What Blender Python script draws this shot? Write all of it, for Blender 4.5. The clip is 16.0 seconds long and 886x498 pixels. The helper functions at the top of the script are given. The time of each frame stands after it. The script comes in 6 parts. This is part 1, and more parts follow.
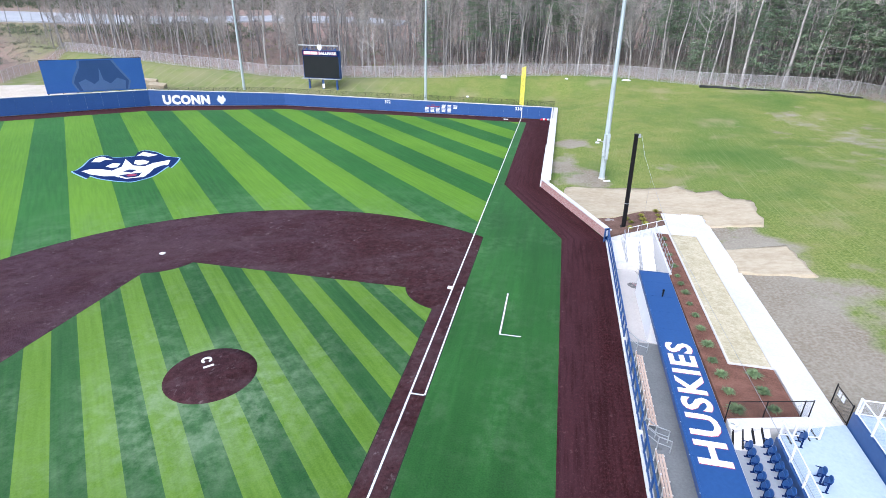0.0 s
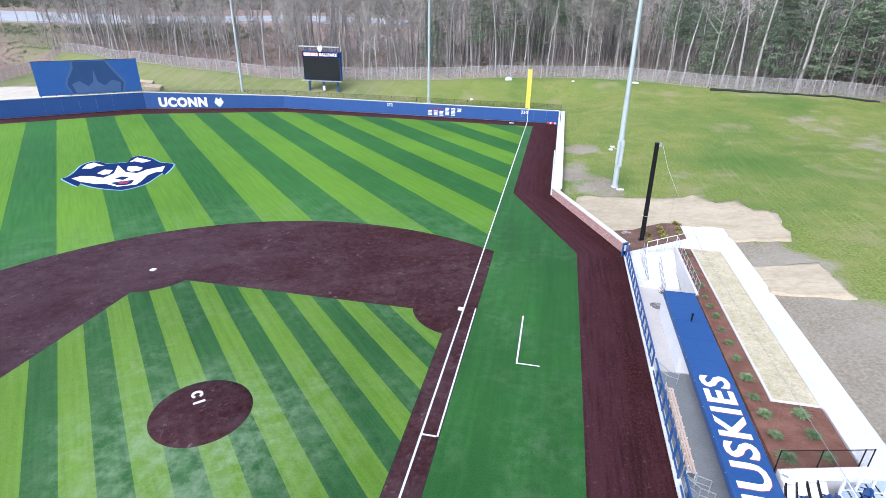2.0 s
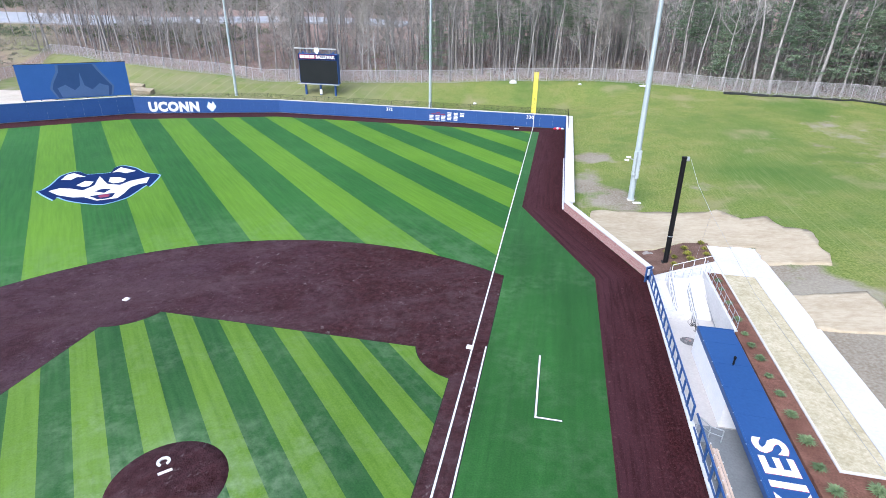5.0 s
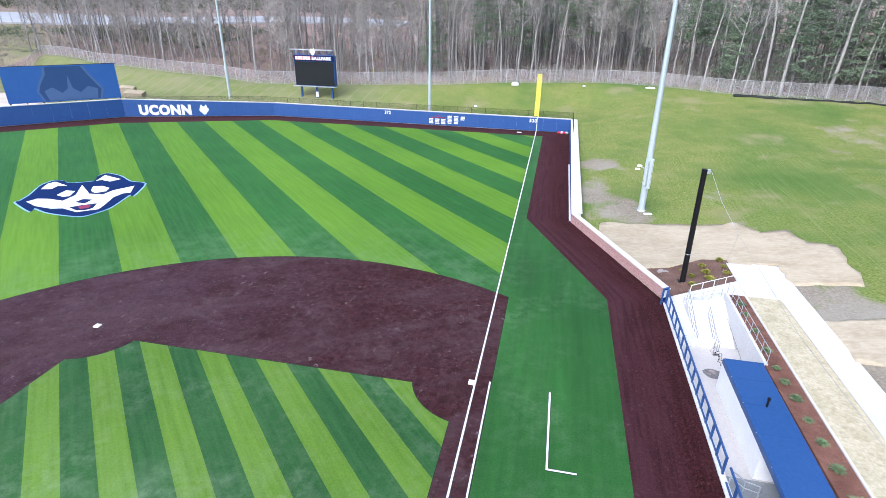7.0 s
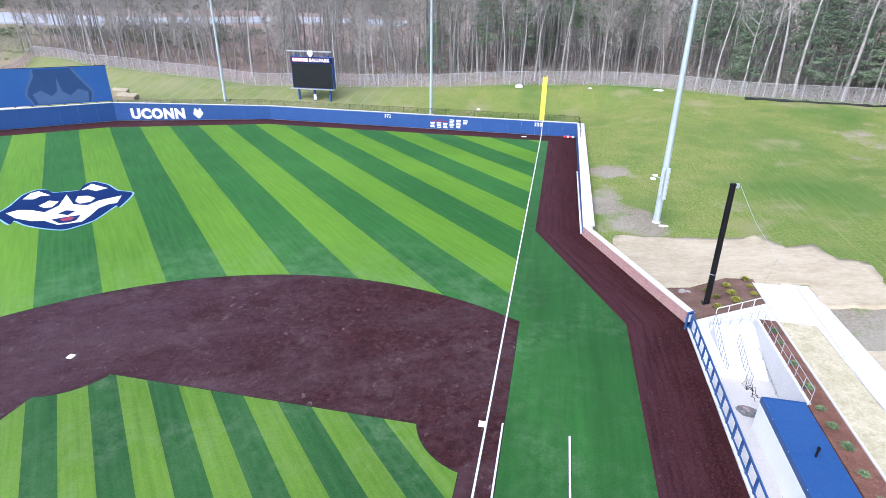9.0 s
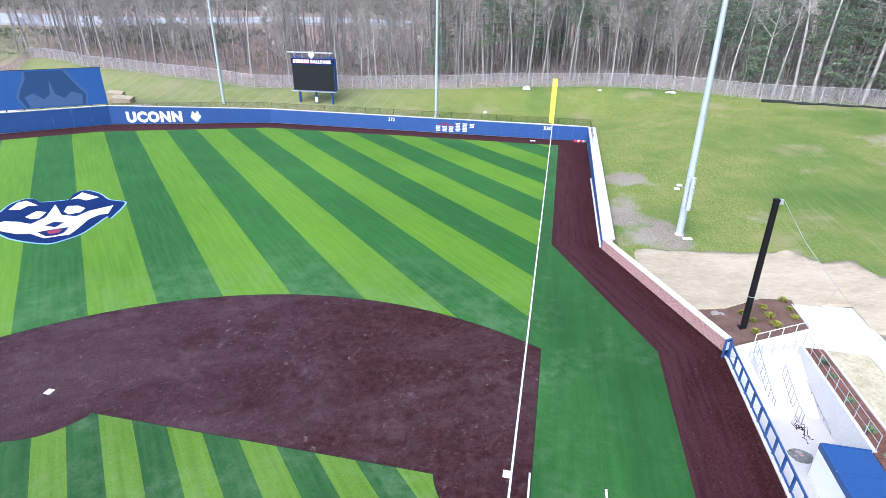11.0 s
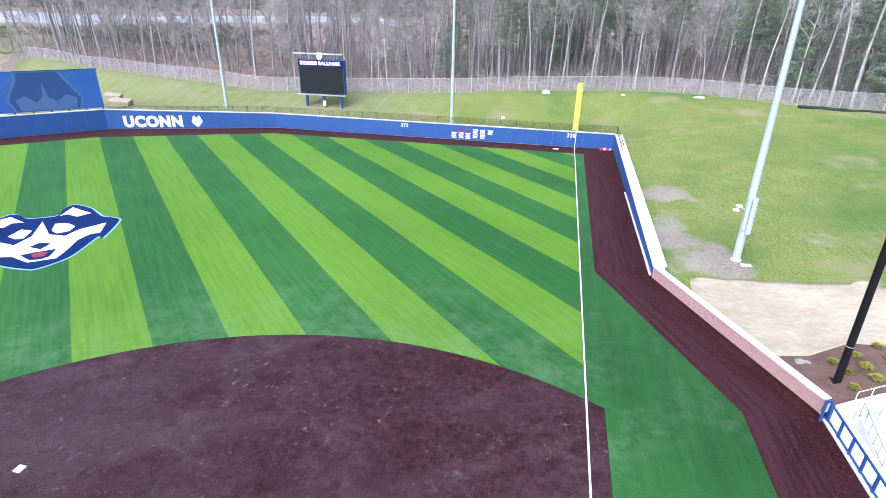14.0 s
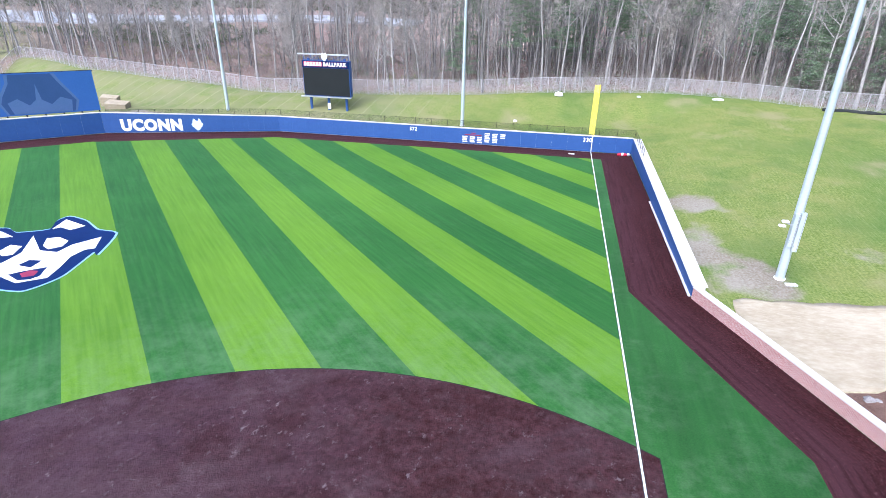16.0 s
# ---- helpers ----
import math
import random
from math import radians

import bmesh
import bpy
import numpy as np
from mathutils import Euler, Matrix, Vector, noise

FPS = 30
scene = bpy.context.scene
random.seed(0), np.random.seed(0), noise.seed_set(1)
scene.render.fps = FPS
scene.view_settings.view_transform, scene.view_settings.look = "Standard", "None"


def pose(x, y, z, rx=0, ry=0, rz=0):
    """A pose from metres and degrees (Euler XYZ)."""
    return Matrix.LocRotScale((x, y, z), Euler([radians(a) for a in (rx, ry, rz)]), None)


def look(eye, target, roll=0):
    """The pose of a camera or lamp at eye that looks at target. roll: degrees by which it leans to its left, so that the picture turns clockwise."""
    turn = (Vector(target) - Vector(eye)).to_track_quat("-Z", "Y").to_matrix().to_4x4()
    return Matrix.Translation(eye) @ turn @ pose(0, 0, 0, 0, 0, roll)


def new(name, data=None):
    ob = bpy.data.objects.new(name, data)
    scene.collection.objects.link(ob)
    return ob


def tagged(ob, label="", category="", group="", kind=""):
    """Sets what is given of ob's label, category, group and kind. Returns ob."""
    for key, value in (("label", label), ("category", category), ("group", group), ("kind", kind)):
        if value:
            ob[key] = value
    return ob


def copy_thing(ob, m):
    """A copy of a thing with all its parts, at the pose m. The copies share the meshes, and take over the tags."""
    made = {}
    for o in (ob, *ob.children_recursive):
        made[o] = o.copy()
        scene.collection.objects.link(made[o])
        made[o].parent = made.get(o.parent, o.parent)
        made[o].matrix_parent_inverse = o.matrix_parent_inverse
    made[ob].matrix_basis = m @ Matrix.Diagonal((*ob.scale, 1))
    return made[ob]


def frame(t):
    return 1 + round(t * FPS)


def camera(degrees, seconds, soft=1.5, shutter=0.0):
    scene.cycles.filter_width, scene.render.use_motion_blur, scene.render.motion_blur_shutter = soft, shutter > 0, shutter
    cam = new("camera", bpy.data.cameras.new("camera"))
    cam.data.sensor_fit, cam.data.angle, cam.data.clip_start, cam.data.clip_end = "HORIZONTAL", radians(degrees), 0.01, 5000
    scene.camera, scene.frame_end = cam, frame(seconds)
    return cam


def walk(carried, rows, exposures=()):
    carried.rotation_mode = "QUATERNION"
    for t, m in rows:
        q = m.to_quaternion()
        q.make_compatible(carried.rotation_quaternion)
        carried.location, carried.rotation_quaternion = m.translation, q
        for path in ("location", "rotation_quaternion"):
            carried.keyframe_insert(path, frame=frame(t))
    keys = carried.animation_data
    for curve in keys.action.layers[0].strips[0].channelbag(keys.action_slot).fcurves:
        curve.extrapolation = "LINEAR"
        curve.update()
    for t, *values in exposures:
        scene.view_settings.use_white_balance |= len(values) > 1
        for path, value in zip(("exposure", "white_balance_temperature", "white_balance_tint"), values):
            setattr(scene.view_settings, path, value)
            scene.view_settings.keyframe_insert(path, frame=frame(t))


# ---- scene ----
cam = camera(79.2, 16.0, soft=0.85)
PATH = [
    (0, (6.954, -11.254, 21.541), (6.592, -9.472, 20.706), 1.0),
    (0.5, (6.573, -10.453, 21.547), (6.212, -8.672, 20.713), 1.0),
    (1, (6.187, -9.669, 21.531), (5.826, -7.887, 20.698), 1.1),
    (1.5, (5.801, -8.915, 21.553), (5.441, -7.133, 20.719), 1.1),
    (2, (5.439, -8.14, 21.544), (5.079, -6.358, 20.71), 1.1),
    (2.5, (5.119, -7.329, 21.508), (4.758, -5.548, 20.674), 1.1),
    (3, (4.825, -6.578, 21.498), (4.464, -4.797, 20.665), 1.1),
    (3.5, (4.53, -5.817, 21.507), (4.169, -4.036, 20.673), 1.1),
    (4, (4.321, -4.991, 21.497), (3.961, -3.209, 20.664), 1.1),
    (6.5, (3.423, -0.439, 21.488), (3.062, 1.343, 20.655), 1.0),
    (7, (3.237, 0.521, 21.493), (2.876, 2.302, 20.659), 1.0),
    (7.5, (3.077, 1.492, 21.541), (2.714, 3.273, 20.706), 1.0),
    (8, (2.742, 2.375, 21.523), (2.381, 4.156, 20.689), 1.0),
    (10.5, (0.933, 6.446, 21.416), (0.572, 8.227, 20.581), 0.9),
    (11, (0.398, 7.326, 21.377), (0.036, 9.107, 20.543), 0.9),
    (11.5, (-0.228, 8.151, 21.388), (-0.589, 9.933, 20.554), 1.0),
    (12, (-0.868, 9.036, 21.412), (-1.23, 10.817, 20.576), 1.0),
    (12.5, (-1.52, 9.954, 21.397), (-1.882, 11.735, 20.562), 1.0),
    (13, (-2.237, 10.827, 21.384), (-2.598, 12.607, 20.548), 1.1),
    (13.5, (-2.846, 11.786, 21.303), (-3.208, 13.566, 20.468), 1.1),
    (14, (-3.45, 12.708, 21.195), (-3.813, 14.489, 20.36), 1.1),
    (14.5, (-4.107, 13.568, 21.171), (-4.469, 15.349, 20.335), 1.1),
    (15, (-4.751, 14.412, 21.207), (-5.113, 16.192, 20.368), 1.1),
    (15.5, (-5.428, 15.271, 21.267), (-5.788, 17.05, 20.426), 1.0),
    (16, (-6.077, 16.087, 21.194), (-6.436, 17.866, 20.355), 1.1),
]
walk(cam, [(t, look(eye, target, roll)) for t, eye, target, roll in PATH],
     exposures=[(0, 1.02, 5400, 12), (4, 1.02, 5400, 12), (8, 1.10, 5350, 13), (11, 1.18, 5300, 13), (14, 1.31, 5250, 15), (16, 1.33, 5250, 15)])

# ---- world, sun, exposure ----
SUN_EL, SUN_ROT = radians(45), radians(204)
world = bpy.data.worlds.new("overcast_sky")
scene.world = world
world.use_nodes = True
wn = world.node_tree
sky = wn.nodes.new("ShaderNodeTexSky")
sky.sky_type = "NISHITA"
sky.sun_disc = False
sky.sun_elevation, sky.sun_rotation = SUN_EL, SUN_ROT
sky.air_density, sky.dust_density, sky.ozone_density = 1.0, 6.0, 0.6
wn.nodes["Background"].inputs["Strength"].default_value = 0.11
wn.links.new(sky.outputs[0], wn.nodes["Background"].inputs["Color"])
sun = new("sun", bpy.data.lights.new("sun", "SUN"))
sun.data.energy, sun.data.angle, sun.data.color = 1.45, radians(75), (1.0, 0.97, 0.92)
sun.matrix_world = look((math.sin(SUN_ROT) * 80, math.cos(SUN_ROT) * 80 + 40, 110), (0, 40, 0))


# ---- materials ----
def nodes_of(name):
    m = bpy.data.materials.new(name)
    m.use_nodes = True
    nt = m.node_tree
    return m, nt, nt.nodes["Principled BSDF"], nt.nodes.new, nt.links.new


def surface(name, colour, second, rough=0.8, big=0.3, small=8.0, mix=1.0, bump=0.0, spec=0.3, metal=0.0, stretch=(1, 1, 1), island=0.0, coat=0.0, speck=None, sheen=None):
    """Two colours mixed by noise at a large and a small scale (per metre), with relief."""
    m, nt, p, node, link = nodes_of(name)
    co = node("ShaderNodeNewGeometry").outputs["Position"]
    mp = node("ShaderNodeMapping")
    mp.inputs["Scale"].default_value = stretch
    link(co, mp.inputs["Vector"])
    a, b = node("ShaderNodeTexNoise"), node("ShaderNodeTexNoise")
    for n, s, d in ((a, big, 5), (b, small, 4)):
        n.inputs["Scale"].default_value, n.inputs["Detail"].default_value = s, d
        n.inputs["Roughness"].default_value = 0.6
        link(mp.outputs[0], n.inputs["Vector"])
    add = node("ShaderNodeMath")
    add.operation = "ADD"
    link(a.outputs["Fac"], add.inputs[0])
    link(b.outputs["Fac"], add.inputs[1])
    ramp = node("ShaderNodeMapRange")
    ramp.inputs["From Min"].default_value, ramp.inputs["From Max"].default_value = 0.75, 1.25
    ramp.inputs["To Max"].default_value = mix
    link(add.outputs[0], ramp.inputs["Value"])
    mx = node("ShaderNodeMix")
    mx.data_type = "RGBA"
    mx.inputs["A"].default_value, mx.inputs["B"].default_value = (*colour, 1), (*second, 1)
    link(ramp.outputs[0], mx.inputs["Factor"])
    out = mx.outputs["Result"]
    if speck:
        for scale, low, high, amount, tone, *way in speck:
            sp, sr, sx = node("ShaderNodeTexNoise"), node("ShaderNodeMapRange"), node("ShaderNodeMix")
            sp.inputs["Scale"].default_value, sp.inputs["Detail"].default_value, sp.inputs["Roughness"].default_value = scale, 6, 0.7
            if way:
                turned, long = node("ShaderNodeMapping"), node("ShaderNodeMapping")
                turned.inputs["Rotation"].default_value = (0, 0, radians(way[0]))
                long.inputs["Scale"].default_value = (1.0, way[1], 1.0)
                link(co, turned.inputs["Vector"])
                link(turned.outputs[0], long.inputs["Vector"])
                link(long.outputs[0], sp.inputs["Vector"])
            else:
                link(mp.outputs[0], sp.inputs["Vector"])
            sr.inputs["From Min"].default_value, sr.inputs["From Max"].default_value, sr.inputs["To Max"].default_value = low, high, amount
            link(sp.outputs["Fac"], sr.inputs["Value"])
            sx.data_type = "RGBA"
            sx.inputs["B"].default_value = (*tone, 1)
            link(sr.outputs[0], sx.inputs["Factor"])
            link(out, sx.inputs["A"])
            out = sx.outputs["Result"]
    if island:
        hs = node("ShaderNodeHueSaturation")
        info, rnd = node("ShaderNodeObjectInfo"), node("ShaderNodeMapRange")
        isl = node("ShaderNodeNewGeometry")
        sm = node("ShaderNodeMath")
        sm.operation = "ADD"
        link(info.outputs["Random"], sm.inputs[0])
        link(isl.outputs["Random Per Island"], sm.inputs[1])
        rnd.inputs["From Max"].default_value = 2.0
        rnd.inputs["To Min"].default_value, rnd.inputs["To Max"].default_value = 1 - island, 1 + island
        link(sm.outputs[0], rnd.inputs["Value"])
        link(rnd.outputs[0], hs.inputs["Value"])
        link(out, hs.inputs["Color"])
        out = hs.outputs["Color"]
    link(out, p.inputs["Base Color"])
    p.inputs["Roughness"].default_value, p.inputs["Metallic"].default_value = rough, metal
    p.inputs["Specular IOR Level"].default_value = spec
    p.inputs["Coat Weight"].default_value = coat
    if sheen:
        p.inputs["Sheen Weight"].default_value, p.inputs["Sheen Roughness"].default_value = sheen[0], 0.45
        p.inputs["Sheen Tint"].default_value = (*sheen[1], 1)
    if bump:
        bp = node("ShaderNodeBump")
        bp.inputs["Strength"].default_value, bp.inputs["Distance"].default_value = bump, 0.03
        link(b.outputs["Fac"], bp.inputs["Height"])
        link(bp.outputs[0], p.inputs["Normal"])
    return m


def turf(name, colour, second, angle, worn=0.0, halo=None, top=1.0, sheen=0.0, streak=0.8, mottle=0.04):
    """Artificial grass: fine pile along the mowing direction, broad tone drift, pale worn patches."""
    m, nt, p, node, link = nodes_of(name)
    co = node("ShaderNodeNewGeometry").outputs["Position"]
    mp = node("ShaderNodeMapping")
    mp.inputs["Scale"].default_value = (0.16, 3.2, 1)
    turned = node("ShaderNodeMapping")
    turned.inputs["Rotation"].default_value = (0, 0, -angle)
    link(co, turned.inputs["Vector"])
    link(turned.outputs[0], mp.inputs["Vector"])
    fine, broad, wear, grain = (node("ShaderNodeTexNoise") for _ in range(4))
    for n, s, d, v in ((fine, 1.0, 5, mp.outputs[0]), (broad, 0.05, 2, co), (wear, 1.15, 12, co), (grain, 11.0, 4, co)):
        n.inputs["Scale"].default_value, n.inputs["Detail"].default_value = s, d
        link(v, n.inputs["Vector"])
    wear.inputs["Roughness"].default_value = 0.66
    add = node("ShaderNodeMath")
    add.operation = "MULTIPLY_ADD"
    link(fine.outputs["Fac"], add.inputs[0])
    add.inputs[1].default_value = streak
    link(broad.outputs["Fac"], add.inputs[2])
    add2 = node("ShaderNodeMath")
    add2.operation = "MULTIPLY_ADD"
    link(grain.outputs["Fac"], add2.inputs[0])
    add2.inputs[1].default_value = 0.7
    link(add.outputs[0], add2.inputs[2])
    rg = node("ShaderNodeMapRange")
    mid = 0.5 * streak + 0.85
    rg.inputs["From Min"].default_value, rg.inputs["From Max"].default_value = mid - 0.27, mid + 0.27
    link(add2.outputs[0], rg.inputs["Value"])
    mx = node("ShaderNodeMix")
    mx.data_type = "RGBA"
    mx.inputs["A"].default_value, mx.inputs["B"].default_value = (*colour, 1), (*second, 1)
    link(rg.outputs[0], mx.inputs["Factor"])
    wr = node("ShaderNodeMapRange")
    wr.inputs["From Min"].default_value, wr.inputs["From Max"].default_value, wr.inputs["To Min"].default_value = 0.42, 0.74, 0.0
    wr.inputs["To Max"].default_value = worn
    link(wear.outputs["Fac"], wr.inputs["Value"])
    mx2 = node("ShaderNodeMix")
    mx2.data_type = "RGBA"
    mx2.inputs["B"].default_value = (0.29, 0.36, 0.24, 1)
    link(mx.outputs["Result"], mx2.inputs["A"])
    # wear comes in drifts: the fine smudges gather where a broad noise is high
    drift = node("ShaderNodeTexNoise")
    drift.inputs["Scale"].default_value, drift.inputs["Detail"].default_value = 0.22, 4
    link(co, drift.inputs["Vector"])
    dr = node("ShaderNodeMapRange")
    dr.inputs["From Min"].default_value, dr.inputs["From Max"].default_value, dr.inputs["To Min"].default_value = 0.44, 0.68, 0.06
    dr.inputs["To Max"].default_value = top
    link(drift.outputs["Fac"], dr.inputs["Value"])
    both = node("ShaderNodeMath")
    both.operation = "MULTIPLY"
    link(wr.outputs[0], both.inputs[0])
    if halo:
        # trodden ground near a centre: x, y, near, far, amount
        far, hr, mx3 = node("ShaderNodeVectorMath"), node("ShaderNodeMapRange"), node("ShaderNodeMath")
        far.operation = "DISTANCE"
        link(co, far.inputs[0])
        far.inputs[1].default_value = (halo[0], halo[1], 0.0)
        hr.inputs["From Min"].default_value, hr.inputs["From Max"].default_value = halo[3], halo[2]
        hr.inputs["To Max"].default_value = halo[4]
        link(far.outputs["Value"], hr.inputs["Value"])
        mx3.operation = "MAXIMUM"
        link(hr.outputs[0], mx3.inputs[0])
        link(dr.outputs[0], mx3.inputs[1])
        link(mx3.outputs[0], both.inputs[1])
        # soft dusty haze of trodden infill inside the same ring
        hz, hm, hp, mx4 = node("ShaderNodeTexNoise"), node("ShaderNodeMapRange"), node("ShaderNodeMath"), node("ShaderNodeMix")
        hz.inputs["Scale"].default_value, hz.inputs["Detail"].default_value, hz.inputs["Roughness"].default_value = 0.45, 6, 0.6
        link(co, hz.inputs["Vector"])
        hm.inputs["From Min"].default_value, hm.inputs["From Max"].default_value, hm.inputs["To Max"].default_value = 0.42, 0.70, 0.34
        link(hz.outputs["Fac"], hm.inputs["Value"])
        hp.operation = "MULTIPLY"
        link(hm.outputs[0], hp.inputs[0])
        link(hr.outputs[0], hp.inputs[1])
        mx4.data_type = "RGBA"
        mx4.inputs["B"].default_value = (0.20, 0.29, 0.17, 1)
        link(hp.outputs[0], mx4.inputs["Factor"])
        link(mx.outputs["Result"], mx4.inputs["A"])
        link(mx4.outputs["Result"], mx2.inputs["A"])
    else:
        link(dr.outputs[0], both.inputs[1])
    link(both.outputs[0], mx2.inputs["Factor"])
    # brushed cross-bands
    cb, cs, ch, cm = node("ShaderNodeMapping"), node("ShaderNodeTexNoise"), node("ShaderNodeHueSaturation"), node("ShaderNodeMapRange")
    cb.inputs["Scale"].default_value = (0.08, 0.5, 1)
    link(turned.outputs[0], cb.inputs["Vector"])
    link(cb.outputs[0], cs.inputs["Vector"])
    cs.inputs["Scale"].default_value, cs.inputs["Detail"].default_value = 1.0, 5
    cm.inputs["From Min"].default_value, cm.inputs["From Max"].default_value = 0.3, 0.7
    cm.inputs["To Min"].default_value, cm.inputs["To Max"].default_value = 1 - mottle, 1 + mottle
    link(cs.outputs["Fac"], cm.inputs["Value"])
    link(cm.outputs[0], ch.inputs["Value"])
    link(mx2.outputs["Result"], ch.inputs["Color"])
    link(ch.outputs["Color"], p.inputs["Base Color"])
    p.inputs["Roughness"].default_value, p.inputs["Specular IOR Level"].default_value = 0.75, 0.2
    p.inputs["Sheen Weight"].default_value, p.inputs["Sheen Roughness"].default_value = sheen, 0.30
    p.inputs["Sheen Tint"].default_value = (0.36, 0.85, 0.42, 1)
    bp = node("ShaderNodeBump")
    bp.inputs["Strength"].default_value, bp.inputs["Distance"].default_value = 0.35, 0.02
    link(grain.outputs["Fac"], bp.inputs["Height"])
    link(bp.outputs[0], p.inputs["Normal"])
    return m


def mesh_wire(name, colour, cell, width):
    """Woven chain-link: diamonds of wire, clear between."""
    m, nt, p, node, link = nodes_of(name)
    co = node("ShaderNodeTexCoord").outputs["UV"]
    sep = node("ShaderNodeSeparateXYZ")
    link(co, sep.inputs[0])
    ways = []
    for op in ("ADD", "SUBTRACT"):
        a = node("ShaderNodeMath")
        a.operation = op
        link(sep.outputs["X"], a.inputs[0])
        link(sep.outputs["Y"], a.inputs[1])
        b = node("ShaderNodeMath")
        b.operation = "PINGPONG"
        link(a.outputs[0], b.inputs[0])
        b.inputs[1].default_value = cell / 2
        c = node("ShaderNodeMath")
        c.operation = "LESS_THAN"
        link(b.outputs[0], c.inputs[0])
        c.inputs[1].default_value = width
        ways.append(c.outputs[0])
    mxm = node("ShaderNodeMath")
    mxm.operation = "MAXIMUM"
    link(ways[0], mxm.inputs[0])
    link(ways[1], mxm.inputs[1])
    link(mxm.outputs[0], p.inputs["Alpha"])
    p.inputs["Base Color"].default_value = (*colour, 1)
    p.inputs["Roughness"].default_value, p.inputs["Metallic"].default_value = 0.5, 0.3
    return m


GOLD = math.atan2(1, -1)
M_LIGHT = turf("turf_light", (0.066, 0.158, 0.006), (0.118, 0.236, 0.016), GOLD, 0.20, (-13.0, 13.0, 28.0, 40.0, 0.7), 0.35, 0.10)
M_DARK = turf("turf_dark", (0.0125, 0.071, 0.011), (0.034, 0.126, 0.022), GOLD, 0.18, (-13.0, 13.0, 28.0, 42.0, 0.8), 0.4, 0.12)
M_LIGHT_IN = turf("infield_turf_light", (0.066, 0.138, 0.010), (0.116, 0.212, 0.026), GOLD, 0.50, (-11.6, 10.4, 3.2, 9.0, 1.0), 0.62)
M_DARK_IN = turf("infield_turf_dark", (0.0125, 0.056, 0.013), (0.034, 0.103, 0.026), GOLD, 0.50, (-11.6, 10.4, 3.2, 9.0, 1.0), 0.62)
M_FOUL = turf("foul_turf", (0.0105, 0.052, 0.0092), (0.030, 0.110, 0.0205), math.pi / 2, 0.24, None, 0.8, 0.34, 0.35, 0.17)


def clay_infill():
    """Maroon infill of the base paths: red-brown, turning purple-grey towards second base, smudged and scuffed pale."""
    m, nt, p, node, link = nodes_of("maroon_infill")
    co = node("ShaderNodeNewGeometry").outputs["Position"]

    def fac(scale, low, high, top, turn=0.0, stretch=1.0, detail=6, rough=0.65):
        mp, st, n, r = node("ShaderNodeMapping"), node("ShaderNodeMapping"), node("ShaderNodeTexNoise"), node("ShaderNodeMapRange")
        mp.inputs["Rotation"].default_value = (0, 0, radians(turn))
        st.inputs["Scale"].default_value = (1.0, stretch, 1.0)
        link(co, mp.inputs["Vector"])
        link(mp.outputs[0], st.inputs["Vector"])
        link(st.outputs[0], n.inputs["Vector"])
        n.inputs["Scale"].default_value, n.inputs["Detail"].default_value, n.inputs["Roughness"].default_value = scale, detail, rough
        r.inputs["From Min"].default_value, r.inputs["From Max"].default_value, r.inputs["To Max"].default_value = low, high, top
        link(n.outputs["Fac"], r.inputs["Value"])
        return r.outputs[0]

    def math2(op, a, b):
        x = node("ShaderNodeMath")
        x.operation = op
        for k, v in enumerate((a, b)):
            if isinstance(v, float):
                x.inputs[k].default_value = v
            else:
                link(v, x.inputs[k])
        return x.outputs[0]

    def mixc(f, a, b):
        x = node("ShaderNodeMix")
        x.data_type = "RGBA"
        link(f, x.inputs["Factor"])
        for key, v in (("A", a), ("B", b)):
            if isinstance(v, tuple):
                x.inputs[key].default_value = (*v, 1)
            else:
                link(v, x.inputs[key])
        return x.outputs["Result"]

    sep, purple_fade = node("ShaderNodeSeparateXYZ"), node("ShaderNodeMapRange")
    link(co, sep.inputs[0])
    purple_fade.inputs["From Min"].default_value, purple_fade.inputs["From Max"].default_value, purple_fade.inputs["To Max"].default_value = -15.0, -34.0, 0.80
    link(math2("ADD", sep.outputs["X"], math2("MULTIPLY", fac(0.12, 0.3, 0.7, 1.0), -12.0)), purple_fade.inputs["Value"])
    grain = fac(9.0, 0.35, 0.65, 1.0)
    c = mixc(fac(2.2, 0.38, 0.62, 1.0), (0.0250, 0.0070, 0.0080), (0.0600, 0.0240, 0.0275))
    c = mixc(purple_fade.outputs[0], c, (0.0600, 0.0340, 0.0470))
    c = mixc(fac(0.28, 0.44, 0.62, 0.55), c, (0.0300, 0.0078, 0.0086))
    c = mixc(fac(0.8, 0.46, 0.66, 0.52), c, (0.0150, 0.0048, 0.0056))
    c = mixc(fac(0.30, 0.48, 0.66, 0.55, 60, 0.20), c, (0.0740, 0.0450, 0.0520))
    c = mixc(fac(2.4, 0.52, 0.72, 0.45, 20, 0.5), c, (0.0820, 0.0480, 0.0530))
    c = mixc(fac(4.0, 0.50, 0.66, 0.38), c, (0.0125, 0.0036, 0.0042))
    scuff = math2("MULTIPLY", fac(0.30, 0.44, 0.62, 1.0, 30), fac(1.3, 0.56, 0.76, 0.70, 0, 1.0, 10, 0.72))
    c = mixc(scuff, c, (0.1700, 0.1320, 0.1360))
    # chalky footmarks, thick on the right of the diamond and a broad paler drift there
    c = mixc(math2("MULTIPLY", fac(0.16, 0.46, 0.62, 1.0, 50), fac(0.9, 0.42, 0.70, 0.34, 15)), c, (0.1300, 0.0930, 0.1000))
